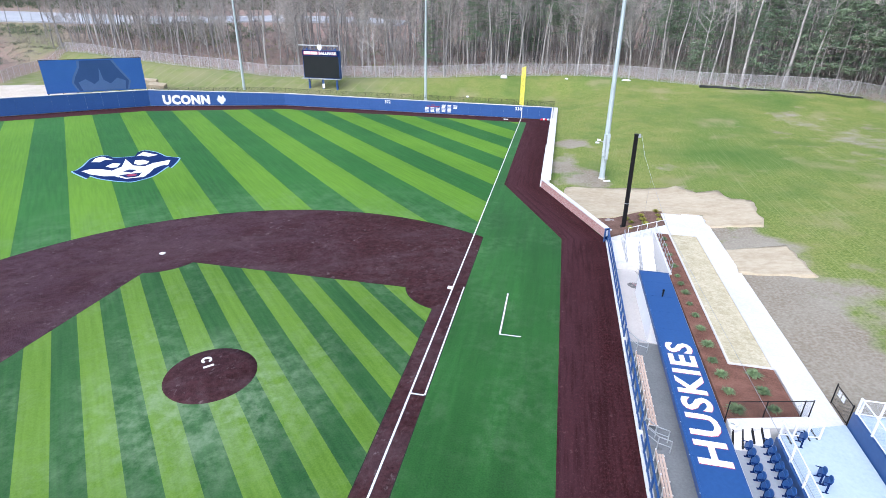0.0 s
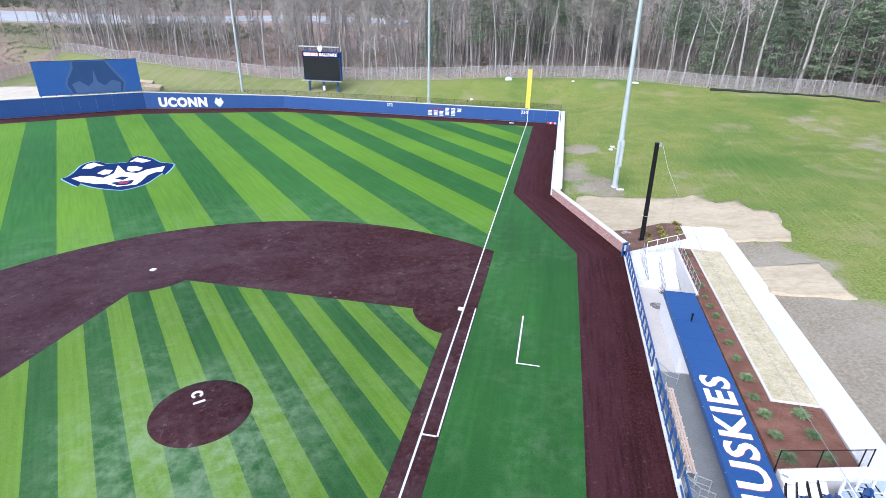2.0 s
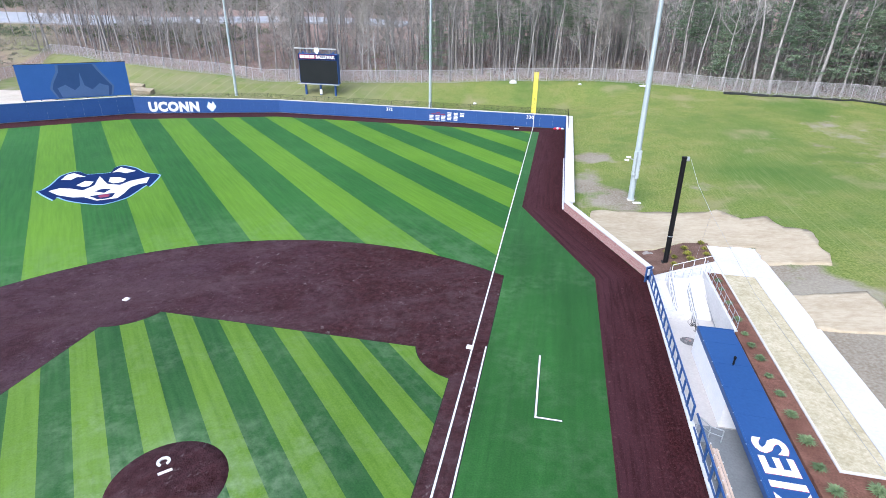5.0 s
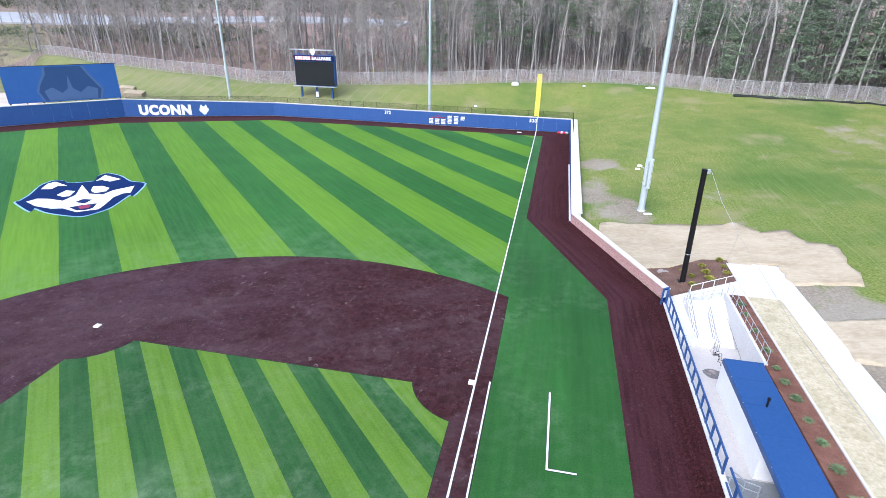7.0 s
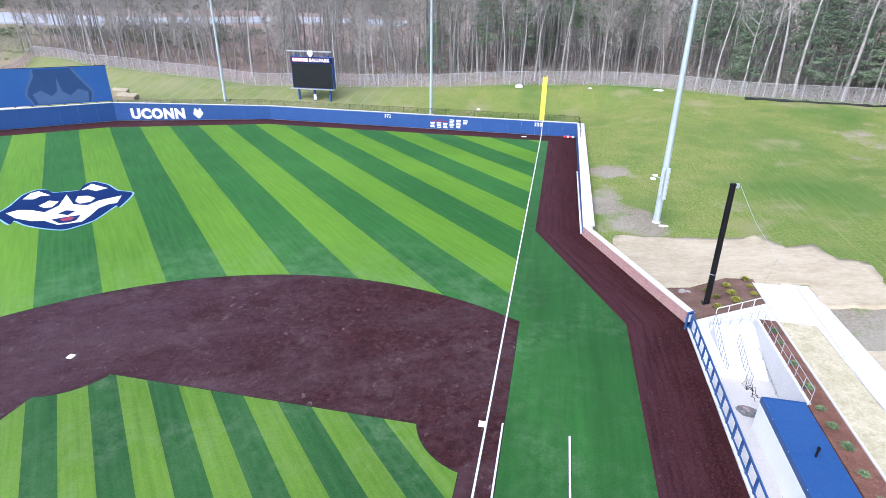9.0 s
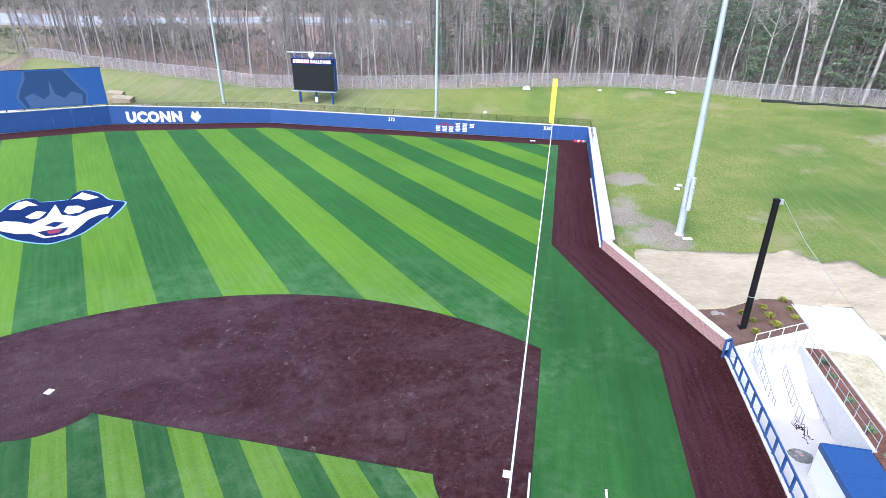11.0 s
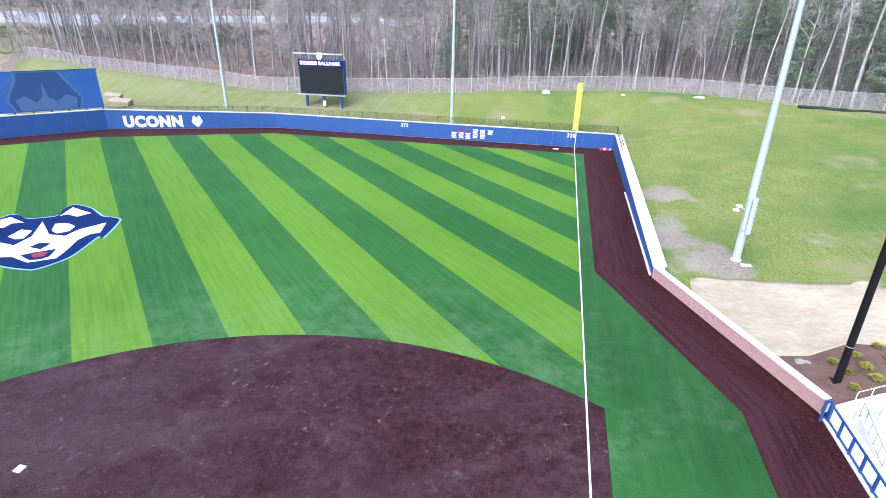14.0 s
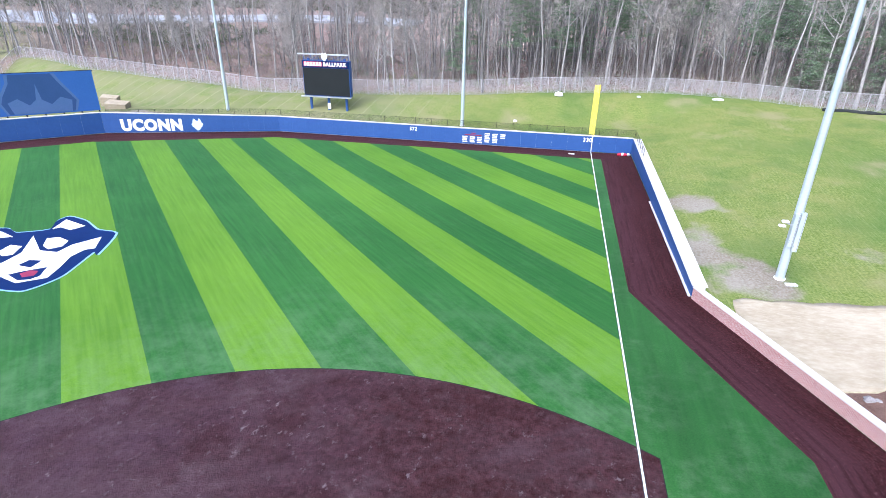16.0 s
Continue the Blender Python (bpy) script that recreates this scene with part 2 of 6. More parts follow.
    c = mixc(math2("MULTIPLY", fac(0.24, 0.44, 0.58, 1.0, 75), fac(2.6, 0.60, 0.74, 0.60, 10, 0.7, 4)), c, (0.2300, 0.1950, 0.2000))
    c = mixc(math2("MULTIPLY", grain, 0.10), c, (0.0900, 0.0500, 0.0540))
    link(c, p.inputs["Base Color"])
    p.inputs["Roughness"].default_value, p.inputs["Specular IOR Level"].default_value = 0.95, 0.12
    bp = node("ShaderNodeBump")
    bp.inputs["Strength"].default_value, bp.inputs["Distance"].default_value = 0.8, 0.03
    link(grain, bp.inputs["Height"])
    link(bp.outputs[0], p.inputs["Normal"])
    return m


M_CLAY = clay_infill()


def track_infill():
    """Maroon rubber infill: paler purple towards the turf, dark red towards the wall, dragged along its length.
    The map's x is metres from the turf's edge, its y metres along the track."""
    m, nt, p, node, link = nodes_of("maroon_track")
    uv = node("ShaderNodeTexCoord").outputs["UV"]

    def fac(scale, stretch, low, high, top, detail=6, co=uv):
        mp, n, r = node("ShaderNodeMapping"), node("ShaderNodeTexNoise"), node("ShaderNodeMapRange")
        mp.inputs["Scale"].default_value = (1.0, stretch, 1.0)
        link(co, mp.inputs["Vector"])
        link(mp.outputs[0], n.inputs["Vector"])
        n.inputs["Scale"].default_value, n.inputs["Detail"].default_value, n.inputs["Roughness"].default_value = scale, detail, 0.65
        r.inputs["From Min"].default_value, r.inputs["From Max"].default_value, r.inputs["To Max"].default_value = low, high, top
        link(n.outputs["Fac"], r.inputs["Value"])
        return r.outputs[0], n.outputs["Fac"]

    def mixc(f, a, b):
        x = node("ShaderNodeMix")
        x.data_type = "RGBA"
        link(f, x.inputs["Factor"])
        for key, v in (("A", a), ("B", b)):
            if isinstance(v, tuple):
                x.inputs[key].default_value = (*v, 1)
            else:
                link(v, x.inputs[key])
        return x.outputs["Result"]

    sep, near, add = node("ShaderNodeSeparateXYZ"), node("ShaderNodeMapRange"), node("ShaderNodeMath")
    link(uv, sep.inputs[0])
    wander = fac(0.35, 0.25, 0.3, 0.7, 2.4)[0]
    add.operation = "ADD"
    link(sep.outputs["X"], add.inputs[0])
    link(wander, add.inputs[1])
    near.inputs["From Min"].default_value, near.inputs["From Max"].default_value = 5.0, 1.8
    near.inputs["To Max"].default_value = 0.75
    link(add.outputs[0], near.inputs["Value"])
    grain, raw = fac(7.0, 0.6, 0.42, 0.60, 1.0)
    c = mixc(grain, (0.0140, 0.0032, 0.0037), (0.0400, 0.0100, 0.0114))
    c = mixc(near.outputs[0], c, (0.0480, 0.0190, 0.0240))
    c = mixc(fac(1.3, 0.06, 0.48, 0.68, 0.45)[0], c, (0.0520, 0.0175, 0.0205))
    c = mixc(fac(2.6, 0.05, 0.47, 0.62, 0.60)[0], c, (0.0130, 0.0032, 0.0037))
    c = mixc(fac(0.5, 0.5, 0.50, 0.70, 0.25)[0], c, (0.0600, 0.0250, 0.0300))
    c = mixc(fac(3.0, 0.8, 0.60, 0.74, 0.65)[0], c, (0.1150, 0.0600, 0.0620))
    c = mixc(fac(8.0, 0.9, 0.57, 0.69, 0.55)[0], c, (0.0950, 0.0430, 0.0470))
    c = mixc(fac(22.0, 1.0, 0.57, 0.70, 0.50)[0], c, (0.1000, 0.0460, 0.0500))
    link(c, p.inputs["Base Color"])
    p.inputs["Roughness"].default_value, p.inputs["Specular IOR Level"].default_value = 0.95, 0.08
    p.inputs["Sheen Weight"].default_value, p.inputs["Sheen Roughness"].default_value = 0.05, 0.45
    p.inputs["Sheen Tint"].default_value = (0.75, 0.40, 0.45, 1)
    bp = node("ShaderNodeBump")
    bp.inputs["Strength"].default_value, bp.inputs["Distance"].default_value = 0.8, 0.03
    link(raw, bp.inputs["Height"])
    link(bp.outputs[0], p.inputs["Normal"])
    return m


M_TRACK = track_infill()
# near-black colour for the shade drawn where turf steps down to infill
M_STEPSHADE = surface("turf_step_shade", (0.010, 0.014, 0.010), (0.022, 0.026, 0.018), 0.9, 1.0, 14)
M_CHALK = surface("white_line", (0.75, 0.75, 0.73), (0.62, 0.64, 0.60), 0.8, 1, 20)
M_RUBBER = surface("white_rubber", (0.8, 0.8, 0.78), (0.68, 0.66, 0.64), 0.6, 2, 30)
M_BLUE = surface("blue_pad", (0.023, 0.072, 0.235), (0.032, 0.088, 0.275), 0.55, 0.3, 3.0, 1.0, 0.05, 0.4)
M_BLUEMETAL = surface("blue_metal", (0.018, 0.061, 0.190), (0.027, 0.077, 0.224), 0.42, 0.25, 5.0, 1.0, 0.0, 0.5)
M_NAVY = surface("navy_paint", (0.0045, 0.017, 0.080), (0.0075, 0.023, 0.10), 0.8, 0.4, 12, spec=0.1)
M_HOARD = surface("hoarding_blue", (0.034, 0.108, 0.335), (0.044, 0.124, 0.375), 0.7, 0.3, 5)
M_DARKBANNER = surface("dark_navy_print", (0.027, 0.068, 0.180), (0.034, 0.078, 0.205), 0.7, 0.3, 6)
M_GREYBANNER = surface("slate_blue_print", (0.068, 0.130, 0.275), (0.085, 0.148, 0.31), 0.7, 0.3, 6)
M_PALEBLUE = surface("pale_blue_edge", (0.20, 0.36, 0.58), (0.25, 0.41, 0.61), 0.7, 1, 10)
M_WHITE = surface("white_paint", (0.78, 0.79, 0.80), (0.68, 0.70, 0.72), 0.5, 0.5, 9)
M_RED = surface("red_paint", (0.45, 0.02, 0.05), (0.5, 0.03, 0.06), 0.5, 1, 10)
M_COURT = surface("cream_court_concrete", (0.47, 0.45, 0.43), (0.40, 0.385, 0.37), 0.85, 0.4, 6.0, 1.0, 0.1)
# tread concrete darkened in its colour for the shade among the seats
M_TREADSHADE = surface("shaded_tread_concrete", (0.31, 0.335, 0.37), (0.26, 0.285, 0.32), 0.8, 0.5, 7.0, 1.0, 0.1)
M_MAGENTA = surface("dark_magenta_print", (0.20, 0.018, 0.055), (0.26, 0.03, 0.075), 0.6, 1, 10)
M_CONC = surface("white_concrete", (0.61, 0.605, 0.60), (0.49, 0.488, 0.488), 0.85, 0.25, 6.0, 1.0, 0.15)
M_CONCGREY = surface("grey_concrete", (0.17, 0.185, 0.20), (0.23, 0.245, 0.26), 0.7, 0.4, 8.0, 1.0, 0.1)
M_YELLOW = surface("yellow_paint", (0.82, 0.66, 0.06), (0.86, 0.74, 0.14), 0.45, 0.5, 6)
M_GALV = surface("galvanised_steel", (0.54, 0.57, 0.60), (0.45, 0.48, 0.51), 0.4, 0.6, 10, metal=0.55)
M_FENCE = surface("weathered_fence_steel", (0.54, 0.54, 0.57), (0.45, 0.45, 0.48), 0.55, 0.6, 10, metal=0.3)
M_RAIL = surface("dull_pipe_steel", (0.30, 0.32, 0.34), (0.24, 0.26, 0.28), 0.45, 0.6, 10, metal=0.4)
M_GALVTREE = surface("galvanised_pole", (0.50, 0.57, 0.60), (0.43, 0.50, 0.53), 0.5, 0.4, 6, metal=0.3)
M_BLACK = surface("black_steel", (0.006, 0.006, 0.007), (0.011, 0.011, 0.012), 0.55, 1, 12, spec=0.15)
M_SCREEN = surface("black_screen", (0.010, 0.012, 0.015), (0.014, 0.016, 0.02), 0.35, 0.5, 30)
M_WOOD = surface("pale_wood", (0.54, 0.41, 0.33), (0.66, 0.53, 0.44), 0.7, 1.5, 14, stretch=(1, 0.2, 1))
M_MULCH = surface("red_brown_mulch", (0.090, 0.037, 0.024), (0.205, 0.103, 0.073), 0.95, 0.8, 14, 1.0, 0.9, speck=((9.0, 0.55, 0.8, 0.5, (0.30, 0.19, 0.15)),))
M_BANKMULCH = surface("dark_brown_mulch", (0.080, 0.044, 0.032), (0.165, 0.102, 0.078), 0.95, 0.8, 12, 1.0, 0.9, speck=((7.0, 0.55, 0.8, 0.5, (0.26, 0.20, 0.16)),))
M_RUBBLE = surface("dark_wet_stone", (0.085, 0.082, 0.085), (0.20, 0.195, 0.195), 0.9, 2, 12, 1.0, 0.6)
M_STRAW = surface("straw_mulch", (0.36, 0.32, 0.20), (0.52, 0.47, 0.34), 0.95, 0.9, 6.0, 1.0, 0.7, speck=((2.6, 0.50, 0.68, 0.60, (0.25, 0.225, 0.13)), (9.0, 0.55, 0.75, 0.5, (0.30, 0.27, 0.17))))
M_MAT = surface("jute_matting", (0.335, 0.282, 0.190), (0.435, 0.378, 0.275), 0.95, 0.5, 4.0, 1.0, 0.6, stretch=(0.4, 0.9, 1), speck=((0.30, 0.48, 0.66, 0.5, (0.48, 0.42, 0.31)), (0.9, 0.52, 0.72, 0.6, (0.27, 0.215, 0.145)), (8.0, 0.55, 0.8, 0.4, (0.50, 0.44, 0.34))))
M_SAND = surface("pale_sand", (0.40, 0.36, 0.29), (0.54, 0.49, 0.42), 0.95, 0.2, 3.0, 1.0, 0.4)
M_BARK = surface("grey_bark", (0.110, 0.103, 0.099), (0.390, 0.372, 0.360), 0.95, 0.8, 6.0, 1.0, 0.5, island=0.5, stretch=(1, 1, 0.3))
M_PALEBARK = surface("pale_bark", (0.215, 0.206, 0.198), (0.410, 0.395, 0.384), 0.95, 0.8, 5.0, 1.0, 0.3, island=0.25, stretch=(1, 1, 0.3))
M_TWIG = surface("bare_twigs", (0.255, 0.230, 0.212), (0.470, 0.435, 0.410), 0.95, 0.5, 5.0, island=0.3)
M_NEEDLE = surface("pine_needles", (0.092, 0.138, 0.092), (0.230, 0.300, 0.192), 0.9, 0.15, 1.5, island=0.28)
M_BRUSH = surface("brown_brushwood", (0.156, 0.132, 0.116), (0.318, 0.284, 0.258), 0.95, 0.5, 5.0, island=0.35)
M_PLAT = surface("pale_blue_concrete", (0.34, 0.42, 0.505), (0.41, 0.49, 0.575), 0.6, 0.3, 5.0, 1.0, 0.05)
M_BUD = surface("fresh_buds", (0.13, 0.17, 0.05), (0.22, 0.26, 0.09), 0.9, 0.5, 6.0, island=0.3)
M_SHRUB = surface("shrub_leaves", (0.085, 0.140, 0.062), (0.20, 0.27, 0.13), 0.85, 1, 20, island=0.35)
M_SHRUBY = surface("yellow_shrub_leaves", (0.16, 0.17, 0.025), (0.34, 0.32, 0.06), 0.85, 1, 20, island=0.35)
M_ROCK = surface("grey_stone", (0.16, 0.15, 0.145), (0.34, 0.32, 0.31), 0.9, 2, 12, 1.0, 0.6)
M_LINK = mesh_wire("chain_link_wire", (0.44, 0.42, 0.45), 0.12, 0.0105)
M_LINKBLACK = mesh_wire("black_chain_link", (0.012, 0.012, 0.012), 0.10, 0.0055)
M_LINKWHITE = mesh_wire("white_wire_infill", (0.70, 0.73, 0.76), 0.09, 0.004)
M_BANKBUSH = surface("dark_bank_bush", (0.058, 0.085, 0.048), (0.140, 0.168, 0.100), 0.9, 0.5, 4.0, island=0.5)
M_ROAD = surface("pale_asphalt", (0.27, 0.285, 0.305), (0.36, 0.375, 0.395), 0.8, 0.06, 1.0)
M_SKIRT = surface("black_silt_cloth", (0.012, 0.014, 0.015), (0.03, 0.034, 0.035), 0.6, 1, 8, 1.0, 0.5)


def grass_ground():
    """Hillside turf with seeding rows and dry, bare and lush patches, passing into leaf litter under the trees."""
    m, nt, p, node, link = nodes_of("hill_grass")
    co = node("ShaderNodeNewGeometry").outputs["Position"]
    ns = []
    for s, d in ((0.045, 4), (0.35, 5), (5.0, 4), (0.12, 5)):
        n = node("ShaderNodeTexNoise")
        n.inputs["Scale"].default_value, n.inputs["Detail"].default_value = s, d
        link(co, n.inputs["Vector"])
        ns.append(n.outputs["Fac"])
    mp = node("ShaderNodeMapping")
    mp.inputs["Rotation"].default_value = (0, 0, radians(-1))
    mp.inputs["Scale"].default_value = (1.0, 0.012, 1.0)
    link(co, mp.inputs["Vector"])
    rows_n = node("ShaderNodeTexNoise")
    rows_n.inputs["Scale"].default_value, rows_n.inputs["Detail"].default_value = 8.0, 5
    link(mp.outputs[0], rows_n.inputs["Vector"])

    def rng(v, a, b, top=1.0):
        r = node("ShaderNodeMapRange")
        r.inputs["From Min"].default_value, r.inputs["From Max"].default_value = a, b
        r.inputs["To Max"].default_value = top
        link(v, r.inputs["Value"])
        return r.outputs[0]

    def mixc(f, a, b):
        x = node("ShaderNodeMix")
        x.data_type = "RGBA"
        link(f, x.inputs["Factor"])
        for key, v in (("A", a), ("B", b)):
            if isinstance(v, tuple):
                x.inputs[key].default_value = (*v, 1)
            else:
                link(v, x.inputs[key])
        return x.outputs["Result"]

    c = mixc(rng(ns[2], 0.3, 0.7), (0.082, 0.122, 0.017), (0.202, 0.240, 0.068))
    c = mixc(rng(ns[1], 0.42, 0.75, 0.75), c, (0.202, 0.208, 0.068))
    c = mixc(rng(ns[0], 0.50, 0.66, 0.75), c, (0.072, 0.138, 0.026))
    c = mixc(rng(rows_n.outputs["Fac"], 0.52, 0.68, 0.36), c, (0.25, 0.275, 0.125))
    c = mixc(rng(ns[3], 0.57, 0.70, 0.55), c, (0.27, 0.235, 0.135))
    c = mixc(rng(ns[3], 0.46, 0.32, 0.50), c, (0.062, 0.124, 0.026))
    # the bank behind the outfield wall is drier, with pale drill lines a few metres apart
    def math2(op, a, b):
        x = node("ShaderNodeMath")
        x.operation = op
        for k, v in enumerate((a, b)):
            if isinstance(v, float):
                x.inputs[k].default_value = v
            else:
                link(v, x.inputs[k])
        return x.outputs[0]

    sep = node("ShaderNodeSeparateXYZ")
    link(co, sep.inputs[0])
    bank = rng(sep.outputs["X"], -18.0, -40.0)
    c = mixc(math2("MULTIPLY", bank, rng(ns[1], 0.20, 0.6, 0.78)), c, (0.185, 0.190, 0.098))
    across = math2("ADD", math2("MULTIPLY", sep.outputs["X"], 0.985), math2("MULTIPLY", sep.outputs["Y"], -0.170))
    line = rng(math2("PINGPONG", math2("ADD", across, math2("MULTIPLY", ns[1], 0.5)), 1.6), 0.20, 0.06)
    c = mixc(math2("MULTIPLY", math2("MULTIPLY", line, bank), rng(ns[2], 0.30, 0.6, 0.42)), c, (0.32, 0.31, 0.19))
    bare = node("ShaderNodeAttribute")
    bare.attribute_name = "bare"
    edge = node("ShaderNodeMath")
    edge.operation = "MULTIPLY_ADD"
    link(ns[1], edge.inputs[0])
    edge.inputs[1].default_value = 1.9
    link(bare.outputs["Fac"], edge.inputs[2])
    soil = mixc(rng(ns[3], 0.38, 0.62), (0.185, 0.148, 0.115), (0.262, 0.238, 0.198))
    soil = mixc(rng(ns[2], 0.35, 0.7, 0.75), soil, (0.310, 0.284, 0.238))
    c = mixc(rng(edge.outputs[0], 1.08, 1.52, 0.92), c, soil)
    litter = mixc(rng(ns[2], 0.35, 0.65), (0.150, 0.096, 0.078), (0.320, 0.238, 0.204))
    litter = mixc(rng(ns[1], 0.48, 0.68, 0.6), litter, (0.130, 0.138, 0.095))
    at = node("ShaderNodeAttribute")
    at.attribute_name = "wood"
    c = mixc(at.outputs["Fac"], c, litter)
    link(c, p.inputs["Base Color"])
    p.inputs["Roughness"].default_value, p.inputs["Specular IOR Level"].default_value = 0.95, 0.15
    bp = node("ShaderNodeBump")
    bp.inputs["Strength"].default_value, bp.inputs["Distance"].default_value = 0.6, 0.06
    link(ns[2], bp.inputs["Height"])
    link(bp.outputs[0], p.inputs["Normal"])
    return m


def brickwork():
    """Running-bond brick with pale joints, laid along the slanting wall."""
    m, nt, p, node, link = nodes_of("red_brick")
    co = node("ShaderNodeNewGeometry").outputs["Position"]
    mp, sep, com = node("ShaderNodeMapping"), node("ShaderNodeSeparateXYZ"), node("ShaderNodeCombineXYZ")
    mp.inputs["Rotation"].default_value = (0, 0, math.atan2(15.6, 7.2))
    link(co, mp.inputs["Vector"])
    link(mp.outputs[0], sep.inputs[0])
    link(sep.outputs["X"], com.inputs["X"])
    link(sep.outputs["Z"], com.inputs["Y"])
    br, ns, mx, bp = node("ShaderNodeTexBrick"), node("ShaderNodeTexNoise"), node("ShaderNodeMix"), node("ShaderNodeBump")
    link(com.outputs[0], br.inputs["Vector"])
    br.inputs["Scale"].default_value = 1.0
    br.inputs["Brick Width"].default_value, br.inputs["Row Height"].default_value, br.inputs["Mortar Size"].default_value = 0.21, 0.075, 0.008
    br.inputs["Color1"].default_value, br.inputs["Color2"].default_value, br.inputs["Mortar"].default_value = (0.30, 0.145, 0.14, 1), (0.40, 0.215, 0.205, 1), (0.50, 0.42, 0.40, 1)
    ns.inputs["Scale"].default_value, ns.inputs["Detail"].default_value = 0.9, 6
    link(co, ns.inputs["Vector"])
    mx.data_type = "RGBA"
    mx.inputs["B"].default_value = (0.38, 0.24, 0.23, 1)
    rg = node("ShaderNodeMapRange")
    rg.inputs["From Min"].default_value, rg.inputs["From Max"].default_value, rg.inputs["To Max"].default_value = 0.42, 0.75, 0.6
    link(ns.outputs["Fac"], rg.inputs["Value"])
    link(rg.outputs[0], mx.inputs["Factor"])
    link(br.outputs["Color"], mx.inputs["A"])
    link(mx.outputs["Result"], p.inputs["Base Color"])
    p.inputs["Roughness"].default_value = 0.9
    bp.inputs["Strength"].default_value, bp.inputs["Distance"].default_value = 0.5, 0.01
    bp.invert = True
    link(br.outputs["Fac"], bp.inputs["Height"])
    link(bp.outputs[0], p.inputs["Normal"])
    return m


M_BRICK = brickwork()
M_HILL = grass_ground()


# ---- building blocks ----
def part(name, bm, material, parent=None, label="", smooth=False):
    me = bpy.data.meshes.new(name)
    bm.normal_update()
    if smooth:
        for f in bm.faces:
            f.smooth = True
    bm.to_mesh(me)
    bm.free()
    me.materials.append(material)
    ob = new(name, me)
    if parent is not None:
        ob.parent = parent
    if label:
        ob["label"] = label
    return ob


def thing(name, label, category, group="", kind="", at=(0, 0, 0), turn=0.0):
    ob = new(name)
    ob.empty_display_size = 0.2
    ob.matrix_basis = pose(*at, 0, 0, turn)
    return tagged(ob, label, category, group, kind)


def box(bm, x0, x1, y0, y1, z0, z1, bevel=0.0):
    vs = [bm.verts.new((x, y, z)) for z in (z0, z1) for x, y in ((x0, y0), (x1, y0), (x1, y1), (x0, y1))]
    fs = [bm.faces.new([vs[i] for i in q]) for q in ((3, 2, 1, 0), (4, 5, 6, 7), (0, 1, 5, 4), (1, 2, 6, 5), (2, 3, 7, 6), (3, 0, 4, 7))]
    if bevel:
        es = list({e for f in fs for e in f.edges})
        bmesh.ops.bevel(bm, geom=es, offset=bevel, segments=1, affect="EDGES")
    return bm


def prism(bm, pts, z0, z1):
    """A flat polygon, counter-clockwise, with thickness. z1 may be a function of x and y."""
    up = [bm.verts.new((x, y, z1(x, y) if callable(z1) else z1)) for x, y in pts]
    dn = [bm.verts.new((x, y, z0)) for x, y in pts]
    n = len(pts)
    bm.faces.new(up)
    bm.faces.new(dn[::-1])
    for i in range(n):
        bm.faces.new((dn[i], dn[(i + 1) % n], up[(i + 1) % n], up[i]))
    return bm


def tube(bm, pts, radii, n=8, cap=True):
    """A round bar along points."""
    pts = [Vector(p) for p in pts]
    if not isinstance(radii, (list, tuple)):
        radii = [radii] * len(pts)
    rings = []
    for i, p in enumerate(pts):
        d = (pts[min(i + 1, len(pts) - 1)] - pts[max(i - 1, 0)]).normalized()
        a = d.cross(Vector((0, 0, 1)) if abs(d.z) < 0.9 else Vector((1, 0, 0))).normalized()
        b = d.cross(a)
        rings.append([bm.verts.new(p + radii[i] * (math.cos(2 * math.pi * k / n) * a + math.sin(2 * math.pi * k / n) * b)) for k in range(n)])
    for r, s in zip(rings, rings[1:]):
        for k in range(n):
            bm.faces.new((r[k], r[(k + 1) % n], s[(k + 1) % n], s[k]))
    if cap:
        bm.faces.new([bm.verts.new(v.co) for v in rings[0][::-1]])
        bm.faces.new([bm.verts.new(v.co) for v in rings[-1]])
    return bm


def bar(bm, p, q, w, h):
    """A square bar from p to q, w wide and h high."""
    p, q = Vector(p), Vector(q)
    d = (q - p).normalized()
    side = d.cross(Vector((0, 0, 1)) if abs(d.z) < 0.95 else Vector((0, 1, 0))).normalized() * w / 2
    up = side.cross(d).normalized() * h / 2
    vs = [bm.verts.new(e + s * side + u * up) for e in (p, q) for s, u in ((-1, -1), (1, -1), (1, 1), (-1, 1))]
    for f in ((3, 2, 1, 0), (4, 5, 6, 7), (0, 1, 5, 4), (1, 2, 6, 5), (2, 3, 7, 6), (3, 0, 4, 7)):
        bm.faces.new([vs[i] for i in f])
    return bm


def B():
    return bmesh.new()


def arc(cx, cy, r, a0, a1, n=48):
    return [(cx + r * math.cos(radians(a0 + (a1 - a0) * i / n)), cy + r * math.sin(radians(a0 + (a1 - a0) * i / n))) for i in range(n + 1)]


